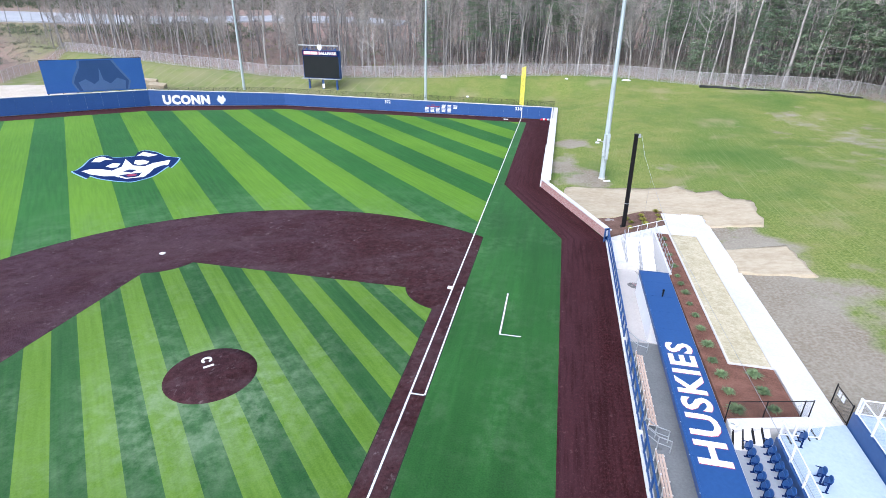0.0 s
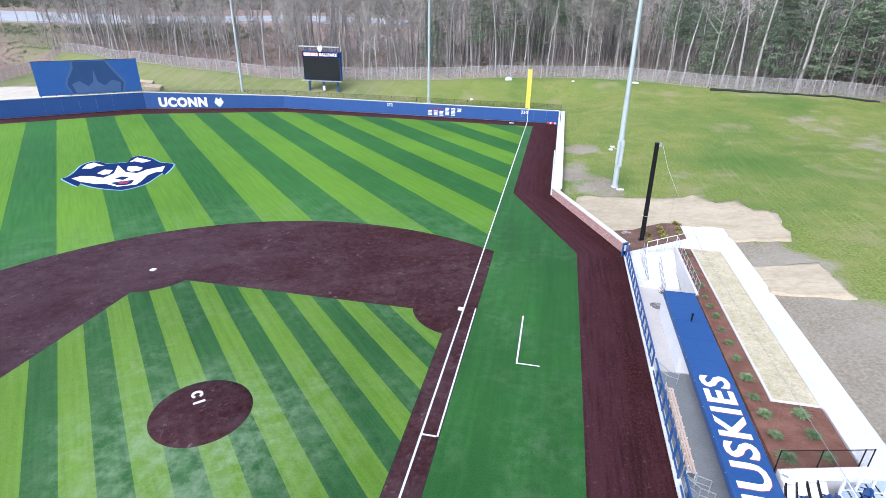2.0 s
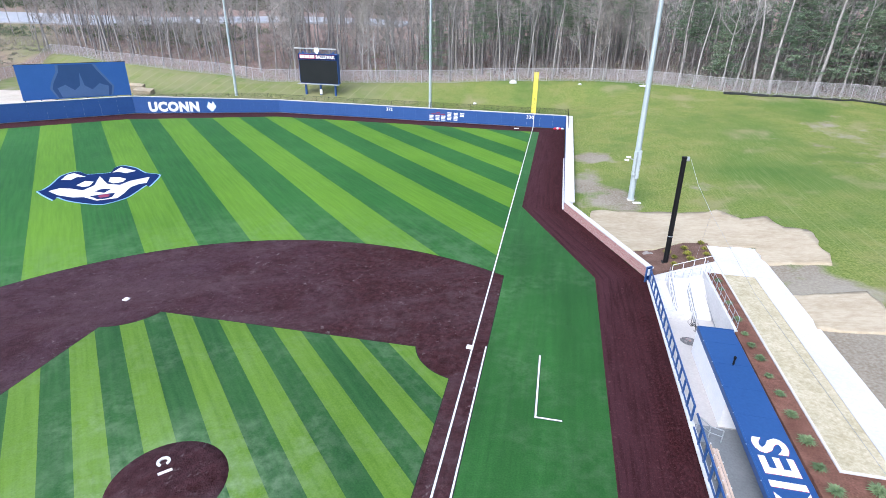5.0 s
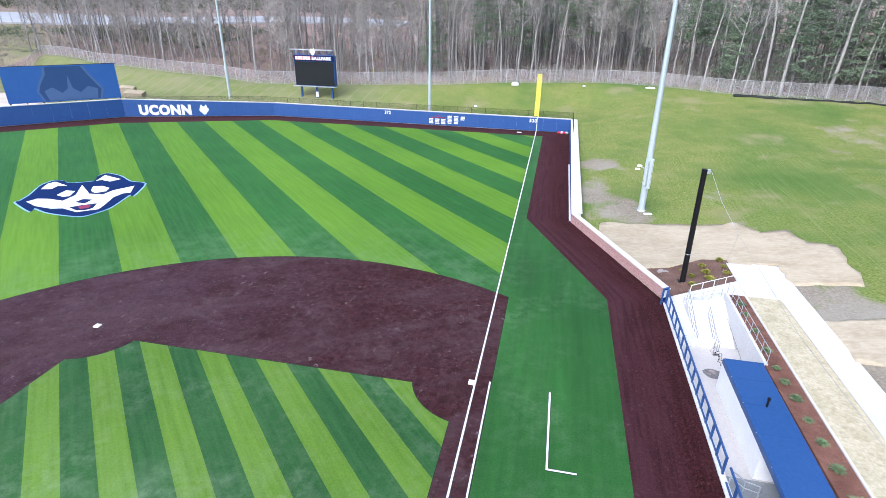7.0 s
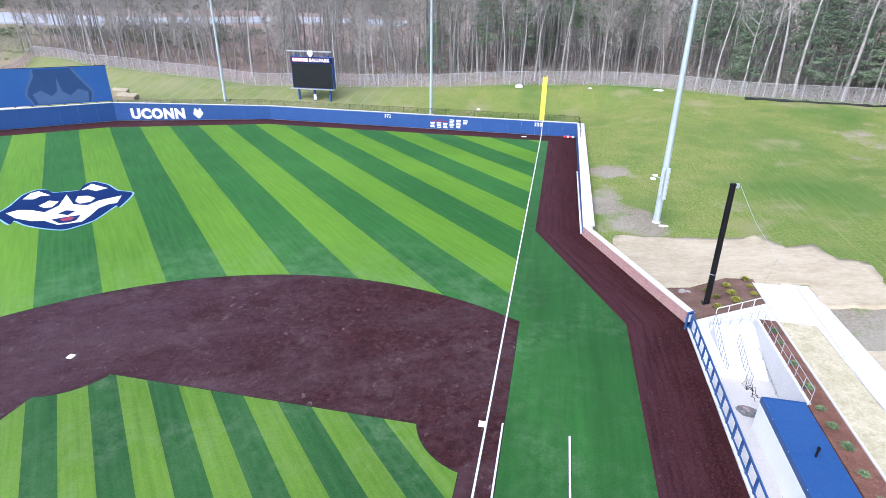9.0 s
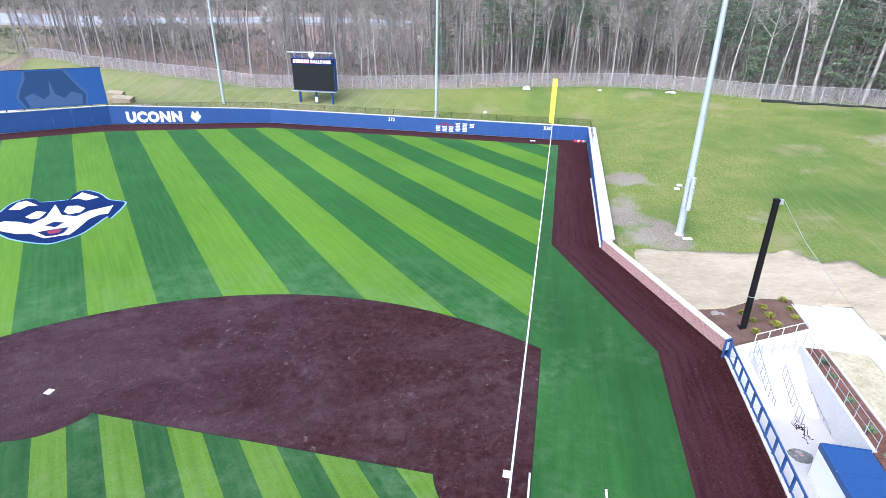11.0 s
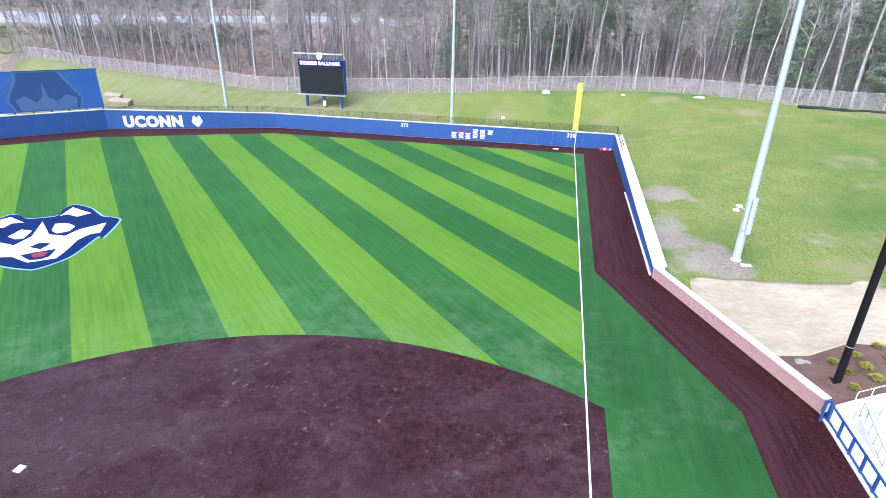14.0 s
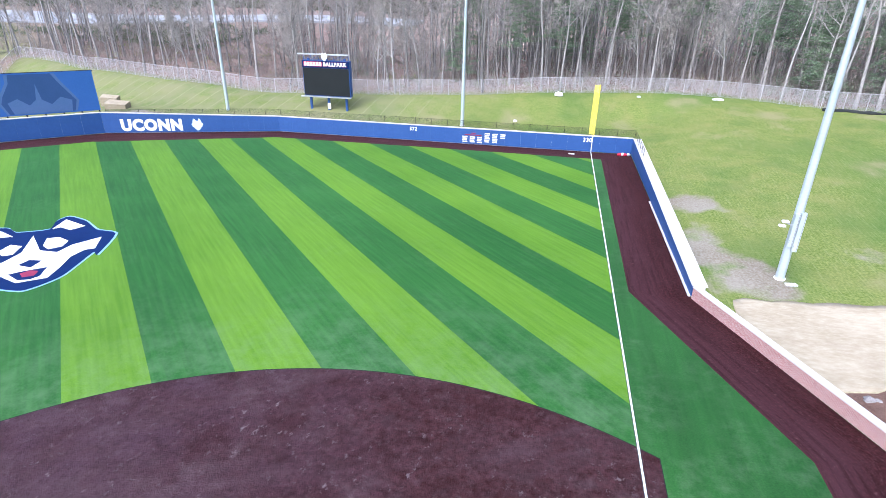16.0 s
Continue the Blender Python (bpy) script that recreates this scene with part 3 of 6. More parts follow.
def lettering(name, text, m, height, width, material, parent, bold=0.0, depth=0.01, label=""):
    """A word in the built-in font, fitted to height and width, laid in the plane of pose m."""
    cu = bpy.data.curves.new(name, "FONT")
    cu.body, cu.size, cu.offset, cu.extrude, cu.resolution_u = text, 1.0, bold, depth, 3
    cu.space_character = 1.12
    ob = bpy.data.objects.new(name, cu)
    scene.collection.objects.link(ob)
    me = bpy.data.meshes.new_from_object(ob.evaluated_get(bpy.context.evaluated_depsgraph_get()))
    bpy.data.objects.remove(ob)
    xs, ys = [v.co.x for v in me.vertices], [v.co.y for v in me.vertices]
    x0, x1, y0, y1 = min(xs), max(xs), min(ys), max(ys)
    for v in me.vertices:
        v.co = m @ Vector(((v.co.x - x0) / (x1 - x0) * width, (v.co.y - y0) / (y1 - y0) * height, v.co.z))
    me.materials.clear()
    me.materials.append(material)
    ob = new(name, me)
    ob.parent = parent
    if label:
        ob["label"] = label
    return ob


def smooth01(t):
    t = min(max(t, 0.0), 1.0)
    return t * t * (3 - 2 * t)


def interp(x, table):
    if x <= table[0][0]:
        return table[0][1]
    for (a, u), (b, v) in zip(table, table[1:]):
        if x <= b:
            s = (x - a) / (b - a)
            s = s * s * (3 - 2 * s) * 0.5 + s * 0.5
            return u + (v - u) * s
    return table[-1][1]


# Where the boundary fence runs (y by x), and how high the ground is there.
FENCE_Y = ((-190, 158), (-141, 138.5), (-110, 125), (-80, 118), (-62, 115.5), (-43, 117), (-24, 119), (-6, 121.5), (11.5, 125), (23, 123), (35.5, 116), (46, 114.5), (58, 113), (64.3, 108.6), (65.3, 101.5), (66.5, 93), (95, 60))
FENCE_Z = ((-150, 5.2), (-110, 5.6), (-80, 5.1), (-62, 4.3), (-43, 4.6), (-24, 5.1), (-6, 6.1), (23, 6.4), (67, 6.4))
# The outfield wall's foot.
WALL = ((-135, 40.0), (-80.1, 92.8), (-53.0, 102.2), (6.1, 102.4))


def height(x, y):
    """The hillside outside the field."""
    yf, zf = interp(x, FENCE_Y), interp(x, FENCE_Z)
    low = 0.15 + 1.95 * min(max((y - 58) / 44, 0), 1)
    left = low + (zf - low) * smooth01((y - yf + 12.5) / 12.5)
    right = 0.15 + (zf - 0.15) * min(max((y - 57) / max(yf - 57, 1), 0), 1)
    w = smooth01((x - 5) / 18)
    z = left * (1 - w) + right * w
    if x > 10:
        east = max(0.0, x - 23.5)
        e = 1.2 + (45 - min(max(y, 0), 47)) * 0.010 - 0.10 + (4.5 * (1 - math.exp(-east * 0.036)) if east else 0.14 * (x - 23.5))
        z = 0.5 * (z + e + math.sqrt((z - e) ** 2 + 0.15))
    if x < -112:
        z += 0.5 * smooth01((-112 - x) / 18) * smooth01((y - 70) / 30)
    if y > yf:
        z = max(z, zf) + 0.078 * min(y - yf, 260)
    return z + 0.10 * noise.noise(Vector((x * 0.12, y * 0.12, 0.3)))


def within(x, y):
    """True over the field, the dugout and the terrace, which have floors of their own."""
    if y > 102.5 or x > 23.45:
        return False
    if x > 6.55:
        if y > 56.6:
            return False
        if y > 46.4:
            return x < 6.45 + (56.6 - y) * 0.4645
        return True
    if x < -50:
        if (x + 80.1) * (102.2 - 92.8) - (y - 95.6) * 27.1 < 0 and x > -80.1:
            return False
        if x <= -80.1 and (y - 95.8) > (x + 80.1) * 0.9617:
            return False
    return True


def clip(poly, a, b, c):
    """The part of a polygon where a*x + b*y <= c."""
    out = []
    for (x0, y0), (x1, y1) in zip(poly, poly[1:] + poly[:1]):
        d0, d1 = a * x0 + b * y0 - c, a * x1 + b * y1 - c
        if d0 <= 0:
            out.append((x0, y0))
        if d0 * d1 < 0:
            s = d0 / (d0 - d1)
            out.append((x0 + s * (x1 - x0), y0 + s * (y1 - y0)))
    return out


def ragged(poly, step=0.8, amount=0.25, seed=0):
    rnd = random.Random(seed)
    out = []
    for (x0, y0), (x1, y1) in zip(poly, poly[1:] + poly[:1]):
        d = math.hypot(x1 - x0, y1 - y0)
        n = max(1, int(d / step))
        for i in range(n):
            s = i / n
            j = rnd.uniform(-amount, amount)
            out.append((x0 + s * (x1 - x0) - (y1 - y0) / d * j, y0 + s * (y1 - y0) + (x1 - x0) / d * j))
    return out


def draped(poly, lift, z=height, cell=1.5, lumps=0.0):
    """A sheet laid over the ground, cut to a polygon, with a turned-down edge."""
    bm = B()
    xs, ys = [p[0] for p in poly], [p[1] for p in poly]
    gx = [min(xs) + cell * i for i in range(int((max(xs) - min(xs)) / cell) + 2)]
    gy = [min(ys) + cell * i for i in range(int((max(ys) - min(ys)) / cell) + 2)]

    def top(x, y):
        return z(x, y) + lift + lumps * noise.noise(Vector((x * 0.7, y * 0.25, 2.0)))

    for x in gx[:-1]:
        col = clip(clip(poly, -1, 0, -x), 1, 0, x + cell)
        for y in gy[:-1]:
            c = clip(clip(col, 0, -1, -y), 0, 1, y + cell) if len(col) > 2 else []
            if len(c) > 2:
                try:
                    bm.faces.new([bm.verts.new((a, b, top(a, b))) for a, b in c])
                except ValueError:
                    pass
    bmesh.ops.remove_doubles(bm, verts=bm.verts, dist=0.003)
    rim = [e for e in bm.edges if len(e.link_faces) == 1]
    ext = bmesh.ops.extrude_edge_only(bm, edges=rim)
    for v in ext["geom"]:
        if isinstance(v, bmesh.types.BMVert):
            v.co.z -= lift + 0.12
    bmesh.ops.recalc_face_normals(bm, faces=bm.faces)
    return bm


# ---- ground ----
def axis(fine0, fine1, step, reach, extra):
    c = list(np.arange(fine0, fine1 + 1e-6, step))
    d, lo, hi = step, fine0, fine1
    while hi < reach[1]:
        d *= 1.25
        lo, hi = lo - d, hi + d
        c += [hi] + ([lo] if lo > reach[0] - d else [])
    return sorted(set(c) | set(extra))


# Worn-through places on the slope: centre, half-axes, strength.
BARE = ((12.2, 60.6, 4.0, 4.4, 1.05), (8.7, 65.2, 2.7, 7.2, 1.1), (10.2, 77.0, 3.6, 3.4, 1.0), (22.2, 65.8, 2.6, 2.2, 0.45), (24.8, 24.0, 5.4, 36.0, 1.5),
        (52.5, 77.0, 10.0, 15.0, 0.28), (47.3, 92.5, 3.0, 8.0, 0.32), (30.5, 27.0, 6.0, 9.0, 0.45),
        (-113.0, 86.0, 22.0, 16.0, 1.2), (-80.0, 99.5, 6.0, 4.0, 1.0))


def build_ground():
    xs = axis(-150, 96, 1.0, (-1500, 1500), (6.5, 6.6, 23.4, 23.5))
    ys = axis(-20, 150, 1.0, (-700, 1500), (102.45, 102.55, 46.35, 46.45, 56.6))
    verts, wood, bare = [], [], []
    for y in ys:
        for x in xs:
            inside = within(x, y)
            verts.append((x, y, -2.2 if inside else height(x, y)))
            bare.append(max(s * (1 - math.hypot((x - a) / rx, (y - b) / ry)) for a, b, rx, ry, s in BARE) if -140 < x < 60 and y < 130 else -1.0)
            yf = interp(x, FENCE_Y)
            w = smooth01((y - yf - 1.0 + 1.5 * noise.noise(Vector((x * 0.2, y * 0.2, 7)))) / 3)
            if x < -122:
                # beyond the fence that turns down the bank, but for one grassy lane
                w = max(w, smooth01((-146 - x - (y - 140.4) * 0.517) / 3 + 0.3))
                w *= 1 - 0.9 * math.exp(-(((x + 151) * 0.613 + (y - 142) * 0.79) / 8.5) ** 2) * smooth01((-149 - x) / 5)
            wood.append(w)
    nx = len(xs)
    faces = [(j * nx + i, j * nx + i + 1, (j + 1) * nx + i + 1, (j + 1) * nx + i) for j in range(len(ys) - 1) for i in range(nx - 1)]
    me = bpy.data.meshes.new("ground")
    me.from_pydata(verts, [], faces)
    at = me.attributes.new("wood", "FLOAT", "POINT")
    at.data.foreach_set("value", wood)
    at = me.attributes.new("bare", "FLOAT", "POINT")
    at.data.foreach_set("value", [max(b, -1.0) for b in bare])
    me.materials.append(M_HILL)
    me.polygons.foreach_set("use_smooth", [True] * len(faces))
    return tagged(new("ground", me), "grassy hillside with seeding rows and leaf-littered wood floor", "ground", kind="structure")


build_ground()

# ---- the playing field ----
field = thing("playing_field", "striped artificial turf baseball field with maroon infill", "sports field", kind="structure")
turf_poly = [(-135, -60), (13.2, -60), (13.2, 41.0), (6.1, 56.6), (6.1, 102.4), (-53, 102.2), (-80.1, 92.8), (-135, 40)]
part("outfield_turf", prism(B(), turf_poly, -0.4, 0.0), M_DARK, field, "dark green outfield turf")
def stripe_edge(i, x):
    """Where mown edge i lies; the edges turn a little towards the foul line."""
    w = min(max(i / 3, 0), 1)
    nx, ny, c = 0.7071 + 0.0062 * w, 0.7071 - 0.0063 * w, (-3.25 + 6.66 * i) * 0.7071 * (1 - w) + (-3.12 + 4.693 * i) * w
    return (x, (c - nx * x) / ny)


for i in range(-9, 16):
    if i % 2 == 0:
        continue
    a = [stripe_edge(i, 2), stripe_edge(i, -100), stripe_edge(i + 1, -100), stripe_edge(i + 1, 2)]
    a = clip(a, 0, 1, 102.0)
    a = clip(a, 0, -1, -16.0)
    a = clip(a, -0.9617, 1, 93.0 + 0.9617 * 80.1 - 0.5)
    a = clip(a, -0.347, 1, 92.8 + 0.347 * 80.1 - 0.5)
    if len(a) > 2:
        part("turf_stripe", prism(B(), a[::-1], -0.05, 0.004), M_LIGHT, field, "bright green mown stripe")

# The track's two sides, turf edge and wall, from the dugout round to centre field.
TRACK = (((8.78, -60), (13.15, -60)), ((8.78, 40.0), (13.15, 41.0)), ((1.24, 56.6), (6.05, 56.6)), ((1.35, 98.25), (6.05, 102.35)),
         ((-28, 98.3), (-28, 102.24)), ((-51.6, 98.0), (-53, 102.15)), ((-77.6, 87.2), (-80, 92.75)), ((-128, 40.5), (-132, 42.7)))


def track_sheet(z):
    bm = B()
    uv = bm.loops.layers.uv.new("UVMap")
    run, last = 0.0, None
    for (a, b), (c, d) in zip(TRACK, TRACK[1:]):
        a, b, c, d = Vector(a), Vector(b), Vector(c), Vector(d)
        n = max(1, int((c - a).length / 6))
        for k in range(n + 1):
            p, q = a.lerp(c, k / n), b.lerp(d, k / n)
            if last and k == 0:
                continue
            row = [(p.lerp(q, t / 3), (p - q).length * t / 3) for t in range(4)]
            row = [(bm.verts.new((v.x, v.y, z)), u, run + (c - a).length * k / n) for v, u in row]
            if last:
                for t in range(3):
                    f = bm.faces.new((last[t][0], last[t + 1][0], row[t + 1][0], row[t][0]))
                    for loop, (_, u, w) in zip(f.loops, (last[t], last[t + 1], row[t + 1], row[t])):
                        loop[uv].uv = (u, w)
            last = row
        run += (c - a).length
    bmesh.ops.recalc_face_normals(bm, faces=bm.faces)
    if sum(f.normal.z for f in bm.faces) < 0:
        bmesh.ops.reverse_faces(bm, faces=bm.faces)
    rim = [e for e in bm.edges if len(e.link_faces) == 1]
    for v in bmesh.ops.extrude_edge_only(bm, edges=rim)["geom"]:
        if isinstance(v, bmesh.types.BMVert):
            v.co.z -= 0.06
    return bm


def offset(poly, d):
    """A polygon moved outwards by d along its corners' normals."""
    area = sum(a[0] * b[1] - b[0] * a[1] for a, b in zip(poly, poly[1:] + poly[:1]))
    sgn = 1 if area > 0 else -1
    out = []
    for p, q, r in zip(poly[-1:] + poly[:-1], poly, poly[1:] + poly[:1]):
        e, f = (Vector(q) - Vector(p)).normalized(), (Vector(r) - Vector(q)).normalized()
        n = Vector((e.y + f.y, -e.x - f.x)).normalized() * sgn * d
        out.append((q[0] + n.x, q[1] + n.y))
    return out


part("foul_turf", prism(B(), [(0.0, -60), (8.82, -60), (8.82, 40.1), (1.26, 56.7), (1.37, 98.4), (0.0, 98.4)], -0.05, 0.008), M_FOUL, field, "dark green turf in foul ground")
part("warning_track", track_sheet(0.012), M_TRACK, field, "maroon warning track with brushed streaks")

CX, CY, RAD = -13.04, 13.04, 29.05
a0 = math.degrees(math.atan2(38.55 - CY, 0.95 - CX))
skin = [(0.97, -30), (0.97, 38.5)] + arc(CX, CY, RAD, a0, 270 - a0, 72) + [(-38.5, -0.97), (-38.5, -30)]
# a flat dark strip stands in for the shade at the turf's edge
part("turf_seam", prism(B(), offset(skin, 0.07), -0.05, 0.012), M_STEPSHADE, field, "dark strip for the shade of the turf's step, round the infill")
clay = prism(B(), skin, -0.05, 0.016)
part("infield_skin", clay, M_CLAY, field, "maroon infill of the base paths")

inner = [(-0.95, 5.0)] + arc(0, 27.43, 3.96, 256.3, 194.2, 14) + arc(-27.43, 27.43, 3.96, -14.2, -75.8, 14) + arc(-27.43, 0, 3.96, 75.8, 14.0, 12) + [(-5.0, 0.95)] + arc(0, 0, 4.6, 168, 102, 10)
inner = inner[1:]
# the same drawn shade, round the infield turf
part("turf_seam", prism(B(), offset(inner[::-1], 0.06), -0.05, 0.020), M_STEPSHADE, field, "dark strip for the shade of the turf's step, round the infield turf")
part("infield_turf", prism(B(), inner[::-1], -0.05, 0.024), M_DARK_IN, field, "worn dark green infield turf")
for i in range(-7, 16, 2):
    v0 = -12.0 + 2.18 * i
    a = clip(inner, -1, -1, -v0)
    a = clip(a, 1, 1, v0 + 2.18)
    if len(a) > 2:
        s = prism(B(), a[::-1], -0.05, 0.028)
        part("turf_stripe", s, M_LIGHT_IN, field, "bright green infield stripe with pale wear")

mound = B()
rings = [[mound.verts.new((-12.70 + r * math.cos(k * math.pi / 24), 12.62 + r * math.sin(k * math.pi / 24), z)) for k in range(48)] for r, z in ((2.82, 0.0), (2.80, 0.030), (2.2, 0.09), (1.4, 0.21), (0.8, 0.25))]
for r, s in zip(rings, rings[1:]):
    for k in range(48):
        mound.faces.new((r[k], r[(k + 1) % 48], s[(k + 1) % 48], s[k]))
mound.faces.new(rings[-1])
part("pitchers_mound", mound, M_CLAY, field, "round maroon pitcher's mound", smooth=True)


def plate(name, x, y, w, d, z0, z1, turn, label, category, group=""):
    t = tagged(part(name, box(B(), -w / 2, w / 2, -d / 2, d / 2, 0, z1 - z0, 0.012), M_RUBBER), label, category, group)
    t.matrix_basis = pose(x, y, z0, 0, 0, turn)
    return t


plate("pitching_rubber", -13.10, 13.05, 0.66, 0.17, 0.245, 0.29, 45, "white rubber slab set into the maroon mound", "pitching rubber")
plate("base", -0.20, 27.24, 0.42, 0.42, 0.014, 0.10, 0, "white square canvas base beside the foul line", "base", "bases")
plate("base", -27.43, 27.43, 0.42, 0.42, 0.016, 0.10, 0, "white square canvas base on maroon infill", "base", "bases")
ringmark = B()
pts = arc(-13.62, 13.62, 0.33, -20, 275, 16) + arc(-13.62, 13.62, 0.19, 275, -20, 16)
prism(ringmark, pts, 0.2, 0.262)
tagged(part("painted_mark", ringmark, M_CHALK), "white open-ring mark painted on the mound", "painted mark")

lines = thing("field_lines", "white chalk lines of the diamond", "field line", kind="structure")
for nm, x0, x1, y0, y1 in (("foul_line", -0.055, 0.055, -8, 102.25), ("running_lane_line", 0.86, 0.955, 13.72, 27.6), ("running_lane_line", 0.057, 0.858, 13.66, 13.77),
                           ("coach_box_line", 4.54, 4.65, 21.28, 27.40), ("coach_box_line", 4.652, 6.10, 21.28, 21.39)):
    part(nm, box(B(), x0, x1, y0, y1, 0.0, 0.026), M_CHALK, lines)
    # wider black strip draws the inlay seam together with its shade
    part("seam", box(B(), x0 - 0.03, x1 + 0.03, y0 - 0.03, y1 + 0.03, 0.0, 0.0225), M_SCREEN, lines, "dark strip for the line's inlay seam and its shade")

# The outfield emblem: plain shapes in its colours, up towards (-1, 1).
emblem = thing("field_emblem", "navy and white emblem of plain shapes inlaid in striped turf", "field emblem", at=(-51, 52.3, 0), turn=45)


def inlay(name, pts, z, mat, grow=0.0, label=""):
    cx, cy = sum(p[0] for p in pts) / len(pts), sum(p[1] for p in pts) / len(pts)
    out = []
    for x, y in pts:
        d = math.hypot(x - cx, y - cy)
        out.append((x + (x - cx) / d * grow, y + (y - cy) / d * grow))
    bm = prism(B(), out, 0.0, z)
    bmesh.ops.recalc_face_normals(bm, faces=bm.faces)
    return part(name, bm, mat, emblem, label)


SHAPE = [(-7.3, 0.0), (-6.8, 0.6), (-6.0, 2.4), (-5.0, 6.0), (-3.7, 7.5), (-2.7, 6.9), (-2.1, 5.4), (-0.8, 4.9), (0.6, 4.8), (1.2, 7.0), (2.3, 7.8), (3.7, 5.5), (4.5, 2.4), (6.0, 0.4), (4.2, -4.2), (3.9, -3.5), (1.7, -7.2), (0.2, -8.3), (-1.2, -8.7), (-2.9, -7.2), (-4.4, -5.3), (-5.4, -3.3), (-5.8, -4.3)]


def rounded(pts, cuts=4):
    """A closed curve through points."""
    out, n = [], len(pts)
    for i in range(n):
        p0, p1, p2, p3 = (Vector(pts[(i + k) % n]) for k in (-1, 0, 1, 2))
        for c in range(cuts):
            t = c / cuts
            v = p1 + 0.35 * t * (p2 - p0) + (3 * (p2 - p1) - 0.35 * 2 * (p2 - p0) - 0.35 * (p3 - p1)) * t * t + (2 * (p1 - p2) + 0.35 * (p2 - p0) + 0.35 * (p3 - p1)) * t ** 3
            out.append((v.x, v.y))
    return out


SHAPE = rounded(SHAPE)
inlay("border", SHAPE, 0.020, M_PALEBLUE, 0.20, "pale blue border")
inlay("field_shape", SHAPE, 0.024, M_NAVY, 0.0, "navy blue ground")
inlay("white_shape", [(-6.3, -0.3), (-5.2, 0.3), (-4.0, -0.5), (-2.8, -2.0), (-1.5, -0.4), (-0.7, 3.7), (-0.1, -0.6), (1.2, -1.8), (2.4, -0.6), (4.8, 0.1), (4.1, -2.6), (3.3, -2.5), (2.2, -3.5), (1.3, -5.7), (0.5, -7.2), (-1.6, -7.0), (-2.8, -4.9), (-3.9, -4.4), (-5.4, -2.5)], 0.028, M_CHALK)
for pts in ([(-5.0, 4.2), (-4.3, 6.4), (-3.5, 6.8), (-2.3, 4.3), (-3.3, 4.6), (-3.9, 3.6)], [(0.8, 4.7), (2.0, 7.0), (3.6, 4.0), (2.3, 3.5), (1.5, 4.8)],
            [(-3.4, 0.7), (-2.4, 2.2), (-1.5, 1.3), (-2.1, -0.5), (-2.8, -0.4)], [(0.1, 0.5), (0.4, 2.3), (1.4, 2.0), (2.1, 0.6), (1.6, -0.6), (0.5, -0.7)]):
    inlay("white_shape", pts, 0.028, M_CHALK)
inlay("navy_shape", [(-1.6, -3.2), (-0.8, -2.5), (0.1, -3.2), (-0.7, -4.3)], 0.032, M_NAVY)
inlay("navy_shape", [(-2.2, -4.9), (-1.2, -4.8), (0.5, -4.9), (0.0, -6.5), (-0.7, -6.8), (-1.5, -6.5)], 0.031, M_NAVY)
inlay("red_shape", [(-1.4, -5.2), (-0.7, -4.9), (-0.1, -5.4), (-0.4, -6.2), (-1.2, -6.1)], 0.035, M_MAGENTA, 0.0, "crimson patch")


# ---- walls round the field ----
def slab(bm, p, q, o0, o1, zb, zp, zq):
    """A wall piece from p to q, between the offsets o0 and o1 to its left; its foot at zb, its top from zp to zq."""
    d = (Vector(q) - Vector(p)).normalized()
    nrm = Vector((-d.y, d.x))
    c = [Vector(p) + nrm * o0, Vector(q) + nrm * o0, Vector(q) + nrm * o1, Vector(p) + nrm * o1]
    zs = (zp, zq, zq, zp)
    zb = zb if isinstance(zb, tuple) else (zb,) * 2
    zl = (zb[0], zb[1], zb[1], zb[0])
    lo = [bm.verts.new((v.x, v.y, z)) for v, z in zip(c, zl)]
    hi = [bm.verts.new((v.x, v.y, z)) for v, z in zip(c, zs)]
    for f in ([lo[3], lo[2], lo[1], lo[0]], hi) + tuple([lo[i], lo[(i + 1) % 4], hi[(i + 1) % 4], hi[i]] for i in range(4)):
        bm.faces.new(f)
    return bm


def padded_wall(name, label, p, q, hp, hq, panels, thick, cap):
    """p to q runs with the field on its right."""
    w = thing(name, label, "outfield wall", kind="structure")
    p, q = Vector(p), Vector(q)
    part("wall_core", slab(B(), p, q, 0.12, thick, -0.6, hp - 0.06, hq - 0.06), M_CONC, w)
    for i in range(panels):
        a, b = i / panels, (i + 1) / panels
        g = 0.006 / (q - p).length
        pa, pb = p.lerp(q, a + g), p.lerp(q, b - g)
        ha, hb = hp + (hq - hp) * a, hp + (hq - hp) * b
        part("pad", slab(B(), pa, pb, 0.0, 0.115, 0.06, ha - 0.10, hb - 0.10), M_BLUE, w)
    part("cap", slab(B(), p, q, -0.03, cap, (hp - 0.058, hq - 0.058), hp + 0.03, hq + 0.03), M_CONC, w, "white concrete coping")
    return w


rf = padded_wall("wall_right_field", "blue padded right-field wall with white coping and painted signs", (-53.0, 102.2), (6.1, 102.4), 2.62, 2.52, 24, 0.45, 0.50)
rc = padded_wall("wall_right_centre", "blue padded outfield wall with white coping and block wordmark", (-80.1, 92.8), (-53.0, 102.2), 3.45, 2.62, 11, 0.45, 0.50)
cf = padded_wall("wall_centre_field", "blue padded centre-field wall with pale coping", (-135, 40.0), (-80.1, 92.8), 3.5, 3.45, 26, 0.5, 0.55)
rl = padded_wall("wall_right_line", "blue padded foul-line wall with broad white coping", (6.1, 102.4), (6.02, 56.95), 2.52, 1.0, 16, 1.0, 1.15)
part("foot_kerb", box(B(), 5.84, 6.02, 56.9, 80.0, -0.2, 0.10), M_CONC, rl, "white kerb at the wall's foot")

